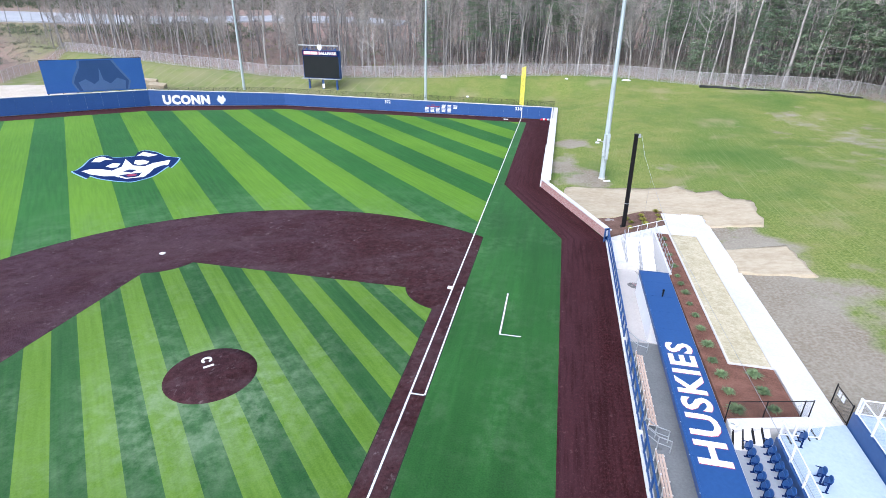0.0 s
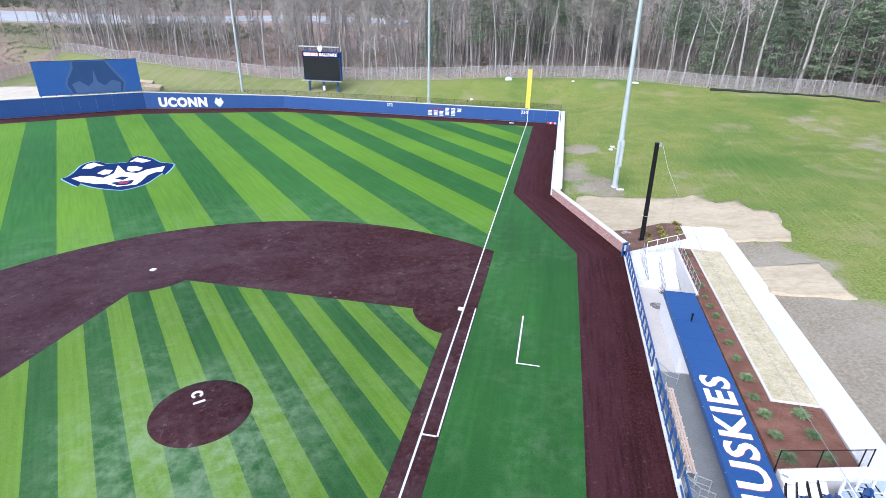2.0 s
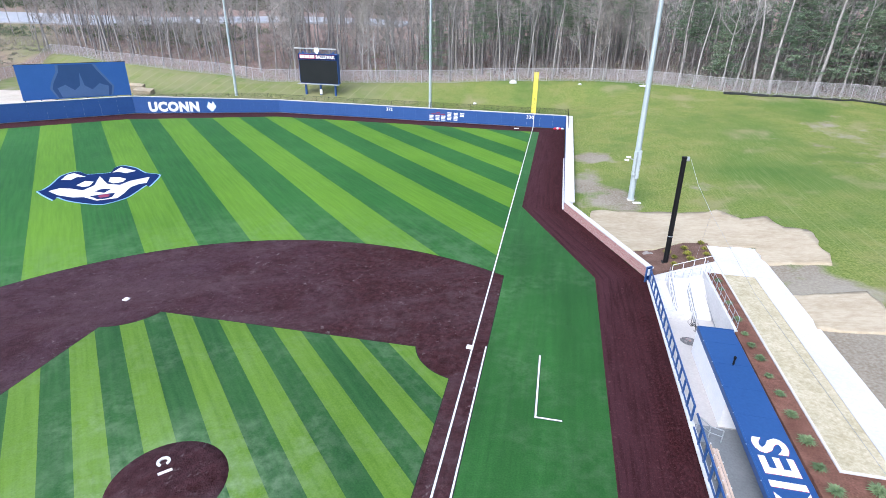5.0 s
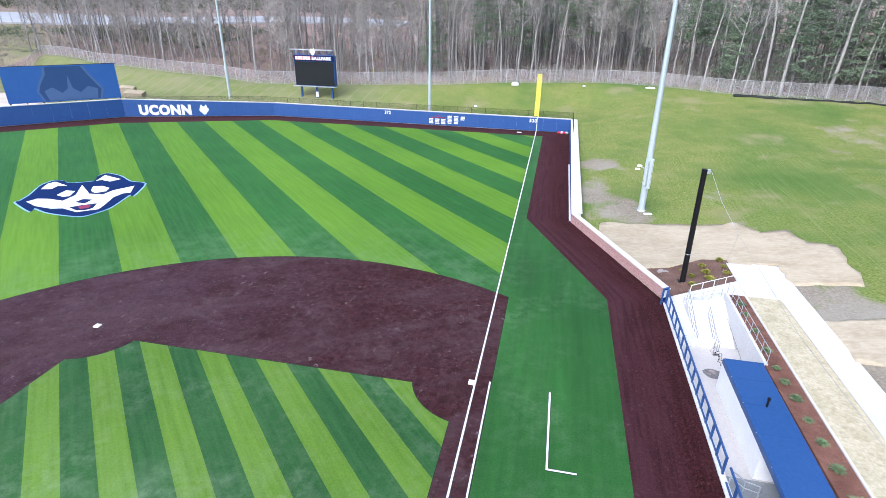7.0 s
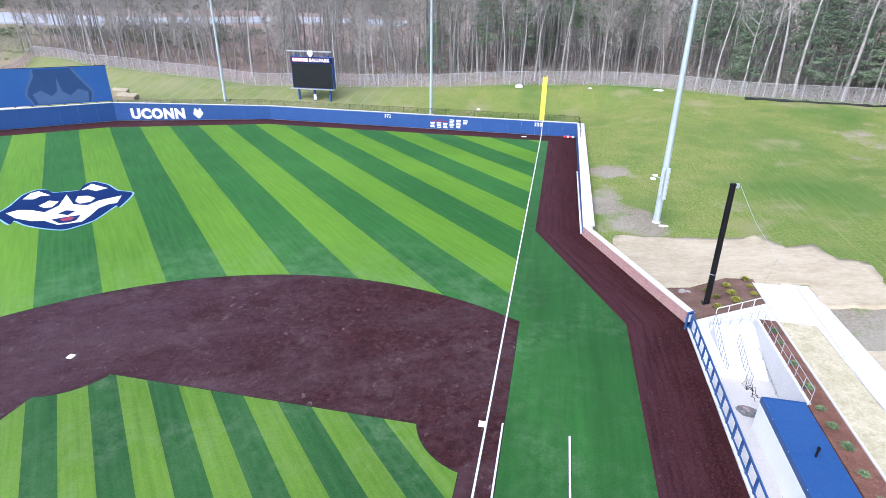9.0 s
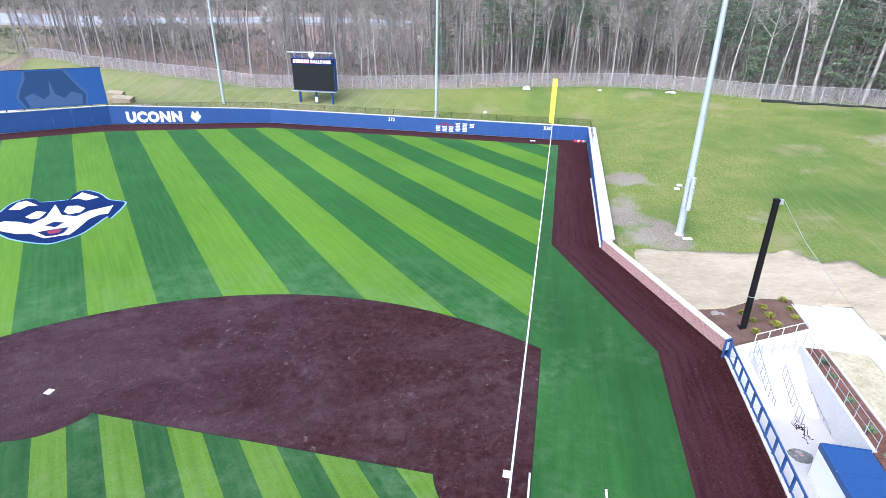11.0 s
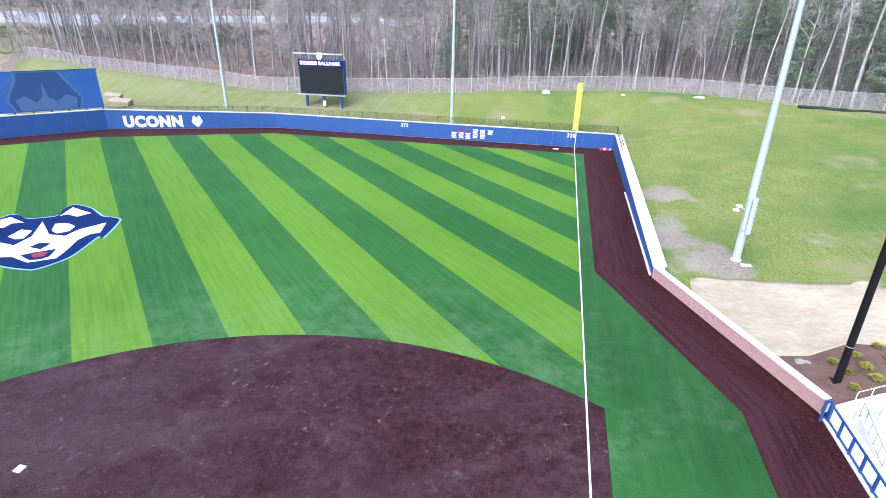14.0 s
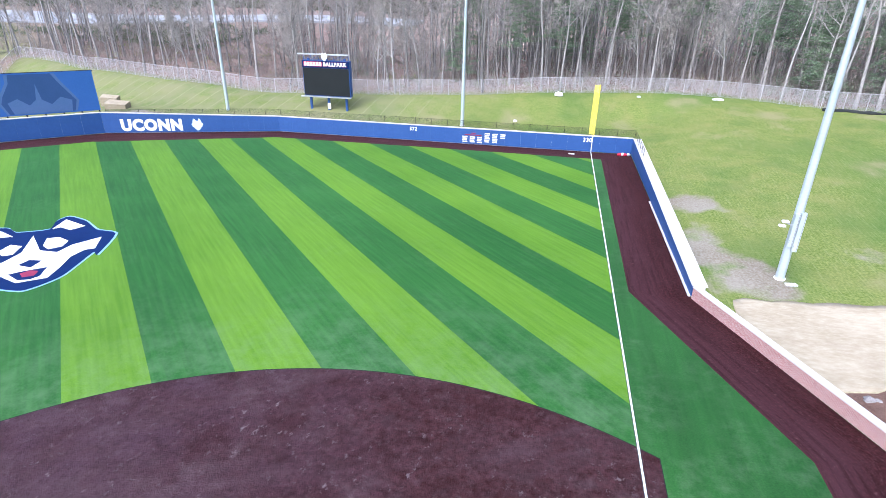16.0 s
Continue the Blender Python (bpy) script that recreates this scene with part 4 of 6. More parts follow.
brick = thing("wall_brick", "low red brick wall with white stone coping", "brick wall", kind="structure")
part("brick_face", slab(B(), (6.02, 56.6), (13.22, 41.0), 0.0, 0.35, -0.5, 0.98, 0.93), M_BRICK, brick)
part("cap", slab(B(), (6.0, 56.65), (13.22, 41.0), -0.05, 0.50, (0.98, 0.93), 1.07, 1.02), M_CONC, brick, "white stone coping")


# Signs on the wall.
def wall_pose(p, q, along, z, out=0.02):
    """A pose whose x runs from p to q along the wall, y up, z out to the field."""
    p, q = Vector(p), Vector(q)
    d = (q - p).normalized()
    o = p + d * along + Vector((d.y, -d.x)) * out
    return Matrix(((d.x, 0, d.y, o.x), (d.y, 0, -d.x, o.y), (0, 1, 0, z), (0, 0, 0, 1)))


RF = ((-53.0, 102.2), (6.1, 102.4))
RC = ((-80.1, 92.8), (-53.0, 102.2))
lettering("distance_number", "372", wall_pose(*RF, 23.5, 1.62), 0.64, 1.25, M_WHITE, rf, 0.03, 0.01, "white distance number")
lettering("distance_number", "330", wall_pose(*RF, 51.6, 1.57), 0.66, 1.36, M_WHITE, rf, 0.03, 0.01, "white distance number")


def wall_panel(name, seg, x0, x1, z0, z1, mat, parent, label="", out=0.02, cut=0.0):
    m = wall_pose(*seg, 0, 0, out)
    bm = B()
    c = cut
    pts = [(x0 + c, z0), (x1 - c, z0), (x1, z0 + c), (x1, z1 - c), (x1 - c, z1), (x0 + c, z1), (x0, z1 - c), (x0, z0 + c)] if c else [(x0, z0), (x1, z0), (x1, z1), (x0, z1)]
    prism(bm, pts, -0.012, 0.0)
    bm.transform(m)
    return part(name, bm, mat, parent, label)


lettering("wordmark", "UCONN", wall_pose(*RC, 2.75, 0.28, 0.016), 2.08, 9.85, M_WHITE, rc, 0.062, 0.008, "large white block letters")
m = wall_pose(*RC, 15.15, 1.38, 0.02)
for nm, mat, s, z in (("crest_border", M_PALEBLUE, 0.15, 0.0), ("crest", M_WHITE, 0.135, 0.006)):
    bm = B()
    prism(bm, [(x * s, y * s * 0.86) for x, y in SHAPE[::-1]], z, z + 0.008)
    bmesh.ops.recalc_face_normals(bm, faces=bm.faces)
    bm.transform(m)
    part(nm, bm, mat, rc, "small white crest of plain shapes")
for a, top, rows_of in ((32.4, 1.30, 4), (33.62, 1.28, 4), (34.8, 1.26, 4), (36.04, 1.95, 6), (37.3, 1.93, 6), (38.58, 1.92, 3)):
    for r in range(rows_of):
        wall_panel("sign_bar", RF, a + 0.03 * (r % 2), a + 0.86 - 0.05 * ((r * 7) % 3), top - 0.265 * r - 0.175, top - 0.265 * r, M_WHITE, rf, "unreadable white sign line")
wall_panel("sign_bar", RF, 32.75, 35.6, 1.44, 1.60, M_MAGENTA, rf, "unreadable red sign line")
wall_panel("sign_bar", RF, 33.8, 34.6, 1.72, 1.88, M_MAGENTA, rf, "unreadable red sign line")


def link_sheet(name, pts, mat, parent):
    """Upright netting between points (x, y, foot, head)."""
    me = bpy.data.meshes.new(name)
    v, f, uv, run = [], [], [], 0.0
    for i, (x, y, a, b) in enumerate(pts):
        if i:
            run += math.hypot(x - pts[i - 1][0], y - pts[i - 1][1])
        v += [(x, y, a), (x, y, b)]
        uv += [(run, 0), (run, b - a)]
        if i:
            f.append((2 * i - 2, 2 * i, 2 * i + 1, 2 * i - 1))
    me.from_pydata(v, [], f)
    lay = me.uv_layers.new(name="UVMap")
    for loop in me.loops:
        lay.data[loop.index].uv = uv[loop.vertex_index]
    me.materials.append(mat)
    ob = new(name, me)
    ob.parent = parent
    return ob


def link_fence(name, label, pts, tall, mat_post, mat_link, r=0.035, top=0.02, category="fence", posts=True):
    fence = thing(name, label, category)
    for x, y, z in pts:
        part("post", tube(B(), [(x, y, z - 0.3), (x, y, z + tall + 0.05)], r, 6), mat_post, fence)
    part("top_rail", tube(B(), [(x, y, z + tall) for x, y, z in pts], top, 6), mat_post, fence)
    link_sheet("netting", [(x, y, z + 0.04, z + tall) for x, y, z in pts], mat_link, fence)
    return fence


def along_fence(x0, x1, step):
    pts, x = [], x0
    while x < x1:
        y = interp(x, FENCE_Y)
        pts.append((x, y, height(x, y - 0.05)))
        s = interp(x + 0.5, FENCE_Y) - y
        x += step / math.hypot(1, s / 0.5)
    return pts


link_fence("boundary_fence", "tall galvanised chain-link fence along the wood's edge", along_fence(-146, 90, 3.1), 2.75, M_FENCE, M_LINK, 0.045, 0.03)
link_fence("boundary_fence", "tall galvanised chain-link fence turning down the bank", [(-146 + 1.55 * i, 140.4 - 3.0 * i, height(-146 + 1.55 * i, 140.4 - 3.0 * i)) for i in range(15)], 2.75, M_FENCE, M_LINK, 0.045, 0.03)
link_fence("wall_fence", "low black chain-link fence behind the outfield wall",
           [(-79.9 + 26.9 * i / 11, 93.75 + 9.4 * i / 11, 2.2) for i in range(11)] + [(-53.0 + 59.4 * i / 22, 103.1, 2.05) for i in range(23)], 1.55, M_BLACK, M_LINKBLACK, 0.03, 0.015)
link_fence("corner_fence", "short black chain-link fence along the foul-line wall", [(6.42, 102.3 - 1.9 * i, 2.5 - 0.064 * i) for i in range(6)], 1.1, M_BLACK, M_LINKBLACK, 0.03, 0.02)


# ---- dugout, court and terrace ----
def terrace(x, y):
    return 1.2 + (45 - y) * 0.010


kerb = tagged(part("kerb", box(B(), 13.12, 13.45, -20, 40.35, -1.2, 0.10, 0.01), M_CONC), "white concrete kerb between warning track and dugout", "kerb", kind="structure")
floor = tagged(part("dugout_floor", box(B(), 13.45, 17.3, -20, 23.6, -1.0, -0.65), M_CONCGREY), "smooth grey concrete dugout floor", "floor", kind="structure")
court = tagged(part("court_floor", box(B(), 13.45, 17.6, 23.602, 36.0, -1.0, -0.648), M_COURT), "white concrete floor of the sunken court", "floor", kind="structure")
back = tagged(part("wall_dugout_back", box(B(), 17.3, 17.55, -20, 31.4, -1.0, 1.21), M_CONC), "pale concrete back wall of the dugout", "wall", kind="structure")
side = tagged(part("wall_court", box(B(), 17.52, 17.72, 31.402, 40.8, -1.0, 1.42, 0.01), M_CONC), "white concrete retaining wall of the sunken court", "wall", kind="structure")
room = thing("wall_storage_room", "white rendered wall under the blue dugout roof", "wall", kind="structure")
part("long_wall", box(B(), 15.09, 15.29, 23.7, 31.3, -0.65, 1.095), M_WHITE, room)
part("end_wall", box(B(), 15.292, 16.1, 23.7, 23.9, -0.65, 1.21), M_WHITE, room)
part("far_wall", box(B(), 15.292, 17.29, 31.1, 31.3, -0.65, 1.21), M_WHITE, room)

roof = thing("dugout_roof", "flat blue metal dugout roof with large white lettering", "roof", kind="structure")
deck = part("deck", box(B(), 15.22, 17.42, -20, 31.35, 1.22, 1.44, 0.015), M_BLUEMETAL, roof)
fascia = part("front_fascia", box(B(), 15.10, 15.217, -20, 31.38, 1.10, 1.47, 0.01), M_BLUEMETAL, roof, "raised blue roof edge")
part("end_fascia", box(B(), 15.218, 17.45, 31.352, 31.42, 1.12, 1.46), M_BLUEMETAL, roof)
y = 29.5
while y > -12:
    part("seam", box(B(), 15.215, 17.42, y - 0.01, y + 0.01, 1.43, 1.447), M_BLUEMETAL, deck)
    part("clip", box(B(), 15.08, 15.12, y - 0.025, y + 0.025, 1.465, 1.485), M_GALV, fascia, "small pale fixing")
    y -= 2.35
lm = Matrix(((0, -1, 0, 17.10), (1, 0, 0, 10.25), (0, 0, 1, 1.446), (0, 0, 0, 1)))
lettering("lettering_edge", "HUSKIES", Matrix.Translation((0.02, -0.03, 0)) @ lm, 1.685, 10.63, M_RED, deck, 0.031, 0.002, "thin red outline of the letters")
lettering("lettering", "HUSKIES", Matrix.Translation((0, 0, 0.004)) @ lm, 1.66, 10.6, M_WHITE, deck, 0.028, 0.003, "large white roof letters")
vent = thing("vent_pipe", "thin black vent pipe standing on the blue roof", "vent pipe", at=(16.3, 27.1, 1.44))
pipe = part("pipe", tube(B(), [(0, 0, 0), (0, 0, 0.55)], 0.06, 10), M_BLACK, vent)
part("collar", tube(B(), [(0, 0, 0), (0, 0, 0.05)], 0.09, 12), M_BLUEMETAL, vent)
part("cowl", tube(B(), [(0, 0, 0.5), (0, 0, 0.62)], 0.085, 10), M_BLACK, pipe)

# Blue rail panels along the kerb.
panel = thing("rail_panel", "blue steel-framed rail panel on the white kerb", "fence panel", "rail panels along the dugout", at=(13.3, 38.95, 0.10))
W = 1.2
part("top_rail", box(B(), -0.05, 0.05, 0, W, 1.02, 1.12, 0.01), M_BLUEMETAL, panel)
part("bottom_rail", box(B(), -0.04, 0.04, 0, W, 0.06, 0.15, 0.01), M_BLUEMETAL, panel)
part("post", box(B(), -0.05, 0.05, -0.08, 0.08, 0, 1.12, 0.008), M_BLUEMETAL, panel)
for i in range(1, 14):
    copy_thing(panel, pose(13.3, 38.95 - 1.23 * i, 0.10))
for i in range(7):
    copy_thing(panel, pose(13.3, 21.1 - 1.25 * i, 0.10))
for i in range(12):
    copy_thing(panel, pose(13.3, 11.8 - 1.25 * i, 0.10))
ends = thing("stanchion", "paired blue steel stanchion ending the dugout rail", "stanchion", at=(13.3, 40.16, 0.10))
for k in (0.0, 0.17):
    part("post", box(B(), -0.06, 0.06, k, k + 0.12, -0.02, 1.18, 0.01), M_BLUEMETAL, ends)
part("tie", box(B(), -0.03, 0.03, 0.121, 0.169, 0.5, 0.9), M_BLUEMETAL, ends)
gate = thing("gate_panel", "blue steel gate panel standing at the brick wall's end", "gate", at=(12.93, 40.25, 0))
part("post", box(B(), -0.06, 0.06, -0.06, 0.06, 0, 1.45, 0.01), M_BLUEMETAL, gate)
part("post", box(B(), 0.38, 0.48, 0.26, 0.36, 0, 1.45, 0.01), M_BLUEMETAL, gate)
part("top_rail", bar(B(), (0.05, 0.04, 1.4), (0.39, 0.28, 1.4), 0.09, 0.10), M_BLUEMETAL, gate)
part("bottom_rail", bar(B(), (0.05, 0.04, 0.2), (0.39, 0.28, 0.2), 0.09, 0.10), M_BLUEMETAL, gate)
part("infill", bar(B(), (0.05, 0.04, 0.8), (0.39, 0.28, 0.8), 0.02, 1.05), M_NAVY, gate)
part("plate", bar(B(), (0.10, 0.075, 0.9), (0.34, 0.245, 0.9), 0.05, 0.62), M_WHITE, gate, "small white plate")


def bench(y0, y1):
    b = thing("bench", "long pale slatted wooden bench on white steel legs", "bench", "benches in the dugout", at=(14.2, y0, -0.65))
    n = y1 - y0
    for i in range(3):
        part("slat", box(B(), -0.21 + i * 0.15, -0.09 + i * 0.15, 0, n, 0.44, 0.48, 0.006), M_WOOD, b)
    for i in range(2):
        part("slat", box(B(), -0.27, -0.235, 0, n, 0.55 + i * 0.16, 0.66 + i * 0.16, 0.006), M_WOOD, b)
    k = max(2, int(n / 0.85))
    for i in range(k + 1):
        yy = 0.06 + (n - 0.12) * i / k
        part("leg", box(B(), -0.25, 0.27, yy - 0.03, yy + 0.03, 0.385, 0.438), M_WHITE, b, "white steel bracket")
        part("leg", box(B(), -0.28, -0.22, yy - 0.03, yy + 0.03, 0, 0.84), M_WHITE, b)
        part("leg", box(B(), 0.18, 0.23, yy - 0.03, yy + 0.03, 0, 0.385), M_WHITE, b)
    return b


bench(14.4, 21.3)
bench(3.5, 12.2)


def handrail(name, label, pts, tall, mat, r=0.025, mid=True, group=""):
    """Pipe rail along points on the ground."""
    h = thing(name, label, "handrail", group)
    part("top_rail", tube(B(), [(x, y, z + tall) for x, y, z in pts], r, 6), mat, h)
    if mid:
        part("mid_rail", tube(B(), [(x, y, z + tall * 0.5) for x, y, z in pts], r * 0.8, 6), mat, h)
    for x, y, z in pts:
        part("post", tube(B(), [(x, y, z), (x, y, z + tall)], r, 6), mat, h)
    return h


for y in (22.45, 13.75, 12.95):
    handrail("step_rail", "thin galvanised handrail beside the dugout steps", [(13.5, y, 0.0), (14.2, y - 0.05, -0.5), (14.9, y - 0.1, -0.65)], 0.85, M_GALV, 0.032, True, "step rails in the dugout")
for yc in (22.0, 13.35):
    st = thing("dugout_steps", "grey concrete steps down into the dugout", "steps", "dugout steps", at=(13.45, yc, -0.65))
    for i in range(3):
        part("step", box(B(), 0.0, 1.05 - 0.35 * i, -0.38, 0.38, 0.163 * i + 0.001, 0.163 * (i + 1)), M_CONCGREY, st)

# Steps and landings of the sunken court.
stair = thing("court_ramp", "white concrete ramp between court and walkway", "ramp", kind="structure")
for i in range(3):
    y0, y1 = 36.0 + 1.35 * i, 36.0 + 1.35 * (i + 1)
    part("ramp_slab", prism(B(), [(14.7, y0 + 0.01), (17.5, y0 + 0.01), (17.5, y1), (14.7, y1)], -1.0, lambda x, y: -0.65 + (y - 36.0) * 0.36), M_CONC, stair)
part("side_slab", box(B(), 13.452, 14.698, 36.0, 40.3, -1.0, 0.0), M_CONC, stair)
part("low_wall", box(B(), 13.6, 15.9, 35.7, 35.98, -0.65, -0.02), M_CONC, stair)
landing = tagged(part("landing", prism(B(), [(13.12, 40.36), (14.69, 40.302), (14.70, 40.06), (17.52, 40.06), (17.52, 40.81), (19.10, 40.81), (19.2, 43.5), (15.4, 42.15), (13.70, 41.5), (13.24, 41.1)], -1.0, lambda x, y: 0.06 + max(0, x - 13.6) / 5.5 * 1.12), M_CONC), "white concrete landing above the court", "landing", kind="structure")
for x, y0, y1 in ((14.76, 40.3, 36.2), (16.05, 38.7, 35.4)):
    sr = thing("stair_rail", "galvanised stair handrail with closely set balusters", "handrail", "stair rails")
    run = [(x, y0 + (y1 - y0) * k / 7, max(-0.65, -0.62 + 0.30 * (y0 + (y1 - y0) * k / 7 - 36.0))) for k in range(8)]
    for nm, z, r in (("top_rail", 0.92, 0.026), ("bottom_rail", 0.16, 0.02)):
        part(nm, tube(B(), [(a, b, c + z) for a, b, c in run], r, 6), M_RAIL, sr)
    for a, b, c in run:
        part("baluster", tube(B(), [(a, b, c - 0.05), (a, b, c + 0.92)], 0.017, 5), M_RAIL, sr)
    part("return_rail", tube(B(), [(x, y1, run[-1][2] + 0.92), (x + 0.02, y1 - 0.3, run[-1][2] + 0.9), (x + 0.02, y1 - 0.32, run[-1][2] + 0.16), (x, y1, run[-1][2] + 0.16)], 0.024, 6), M_RAIL, sr)
handrail("bed_rail", "pale galvanised rail along the planting bed", [(15.4 + 0.93 * i, 42.1 + 0.34 * i, 0.42 + 0.19 * i) for i in range(5)], 0.62, M_WHITE, 0.028, False)
handrail("landing_rail", "low galvanised rail across the head of the ramp", [(14.62 + 0.70 * i, 40.45 + 0.16 * i, 0.22 + 0.15 * i) for i in range(5)], 0.7, M_GALV, 0.022, True)
handrail("wall_rail", "galvanised handrail fixed to the court wall", [(17.4, 39.6 - 1.0 * i, 0.30 - 0.17 * i) for i in range(6)], 0.15, M_RAIL, 0.022, False)
handrail("court_rail", "galvanised guard rail on the court's retaining wall", [(17.62, 40.6 - 1.15 * i, 1.42) for i in range(9)], 1.0, M_GALV, 0.022, True)
stain = B()
prism(stain, ragged([(15.2 + 0.62 * math.cos(a) * (1 + 0.12 * math.sin(3 * a)), 32.6 + 0.52 * math.sin(a)) for a in np.linspace(0, 2 * math.pi, 15)[:-1]], 0.15, 0.03, 4), -0.66, -0.632)
tagged(part("wet_slurry", stain, M_RUBBLE), "dark patch of wet slurry on the court floor", "slurry")
rubble = thing("rubble_heap", "small heap of grey and red rubble in wet slurry", "rubble", at=(15.1, 32.7, -0.632))
rnd = random.Random(5)
for i in range(11):
    bm = B()
    bmesh.ops.create_icosphere(bm, subdivisions=1, radius=rnd.uniform(0.05, 0.13))
    for v in bm.verts:
        v.co *= rnd.uniform(0.7, 1.2)
        v.co.z = max(v.co.z * 0.5 + 0.02, 0)
    bmesh.ops.translate(bm, verts=bm.verts, vec=(rnd.gauss(0, 0.20), rnd.gauss(0, 0.14), 0.0))
    part("stone", bm, M_BRICK if i % 4 == 0 else M_ROCK, rubble)
rnd = random.Random(14)
for k in range(4):
    run = [(15.85 + rnd.uniform(-0.1, 0.1), 35.1 + rnd.uniform(-0.2, 0.3), -0.62)]
    for i in range(9):
        x, y, z = run[-1]
        run.append((min(max(x + rnd.uniform(-0.18, 0.26), 15.4), 17.2), y - rnd.uniform(-0.12, 0.42), -0.62 + (0.55 * math.sin(i * 0.7 + k) ** 2 if k < 2 and i < 6 else 0.0)))
    tagged(part("cable", tube(B(), run, 0.016, 5), M_BLACK), "loose black cable lying in a tangle on the court floor", "cable", "loose cables")
# Terrace: planting beds, straw strip, walkway.
mulch = tagged(part("mulch_bed", prism(B(), [(17.55, 13.76), (21.55, 14.72), (21.55, 19.1), (18.95, 19.1), (18.95, 40.8), (17.725, 40.8), (17.725, 31.4), (17.55, 31.4)], -1.0, terrace), M_MULCH), "red-brown bark mulch planting bed", "planting bed", kind="structure")
straw = tagged(part("straw_bed", prism(B(), [(19.1, 19.25), (21.5, 19.25), (21.5, 40.7), (19.1, 40.7)], -1.0, lambda x, y: terrace(x, y) + 0.03), M_STRAW), "straw-covered strip beside the walkway", "seeded strip", kind="structure")
edging = thing("bed_edging", "white stone edging round the straw strip", "edging", kind="structure")
for x0, x1, y0, y1 in ((18.96, 19.09, 19.11, 40.8), (21.51, 21.64, 19.11, 40.8), (19.092, 21.508, 19.11, 19.24), (19.092, 21.508, 40.705, 40.8)):
    part("edging_stone", prism(B(), [(x0, y0), (x1, y0), (x1, y1), (x0, y1)], -1.0, lambda x, y: terrace(x, y) + 0.07), M_CONC, edging)
walkway = thing("walkway", "white concrete walkway of broad slabs", "walkway", kind="structure")
y = 14.52
while y < 40.7:
    y1 = min(y + 2.7, 40.79)
    part("slab", prism(B(), [(21.65, y + 0.012), (23.5 + (40 - y) * 0.004, y + 0.012), (23.5 + (40 - y1) * 0.004, y1), (21.65, y1)], -1.0, lambda x, y: terrace(x, y) + 0.03), M_CONC, walkway)
    y = y1
for x0, x1, y0, y1 in ((19.13, 21.3, 40.82, 43.8), (21.312, 23.48, 40.82, 43.8), (19.13, 21.3, 43.812, 46.9), (21.312, 23.48, 43.812, 47.2)):
    part("slab", prism(B(), [(x0, y0), (x1, y0), (x1, y1), (x0, y1)], -1.0, lambda x, y: terrace(x, y) + 0.03), M_CONC, walkway)
BED = [(11.45, 46.15), (13.66, 41.52), (15.38, 42.18), (19.19, 43.55), (19.33, 47.45), (17.3, 47.75), (16.1, 47.15), (14.4, 46.25), (12.5, 46.1)]


def bed_level(x, y):
    return 0.25 + max(0, x - 13) * 0.145 + 0.02 * (y - 44)


bed = tagged(part("bank_bed", prism(B(), BED, -1.0, bed_level), M_BANKMULCH), "brown mulch bed at the foot of the black pole", "planting bed", kind="structure")


def shrub(mat, seed, size, blades=70):
    """A low clump of arching leaf blades."""
    rnd = random.Random(seed)
    bm = B()
    for i in range(blades):
        a, lean, ln = rnd.uniform(0, 2 * math.pi), rnd.uniform(0.2, 1.0), size * rnd.uniform(0.6, 1.1)
        d = Vector((math.cos(a), math.sin(a), 0))
        s = Vector((-d.y, d.x, 0)) * size * 0.034
        base = d * rnd.uniform(0, size * 0.25)
        pts = [base, base + d * ln * lean * 0.45 + Vector((0, 0, ln * (1.05 - lean * 0.55) * 0.7)), base + d * ln * lean + Vector((0, 0, ln * (0.9 - lean * 0.6)))]
        v = [bm.verts.new(pts[0] - s), bm.verts.new(pts[0] + s), bm.verts.new(pts[1] + s * 1.5), bm.verts.new(pts[1] - s * 1.5), bm.verts.new(pts[2])]
        bm.faces.new((v[0], v[1], v[2], v[3]))
        bm.faces.new((v[3], v[2], v[4]))
    return bm


def plant(name, label, group, mat, seed, size, spots, z):
    first = thing(name, label, "shrub", group, at=(spots[0][0], spots[0][1], z(*spots[0])))
    part("leaves", shrub(mat, seed, size, 260), mat, first)
    part("stem", tube(B(), [(0, 0, -0.02), (0.01, 0, size * 0.4)], [0.03, 0.015], 5), M_BARK, first)
    for i, (x, y) in enumerate(spots[1:]):
        s = 0.8 + 0.4 * ((i * 37 % 11) / 11)
        c = copy_thing(first, pose(x, y, z(x, y), 0, 0, i * 67))
        c.scale = (s, s, s)


plant("shrub", "small green leafy shrub in brown mulch", "shrubs in the mulch bed", M_SHRUB, 3, 0.38,
      [(18.3, 39.2), (18.2, 37.7), (18.15, 35.4), (18.15, 33.0), (18.1, 31.1), (18.1, 29.7), (18.15, 28.2), (18.1, 26.4), (18.15, 24.7), (18.15, 22.9)], terrace)
plant("shrub", "spreading green juniper shrub in red-brown mulch", "shrubs in the mulch bed", M_SHRUB, 8, 0.52,
      [(18.15, 20.9), (18.05, 19.1), (18.2, 17.7), (20.1, 18.1), (18.2, 16.1), (20.15, 16.5), (18.2, 14.5), (20.25, 15.0)], terrace)
plant("shrub", "yellow-green tufted shrub in brown mulch", "shrubs by the black pole", M_SHRUBY, 12, 0.46,
      [(18.7, 47.3), (18.75, 46.1), (17.1, 46.3), (17.15, 45.1), (15.9, 44.5), (15.65, 43.0), (17.2, 43.9), (18.7, 44.9), (15.5, 45.5)], lambda x, y: bed_level(x, y) - 0.01)
stone = B()
bmesh.ops.create_icosphere(stone, subdivisions=2, radius=0.42)
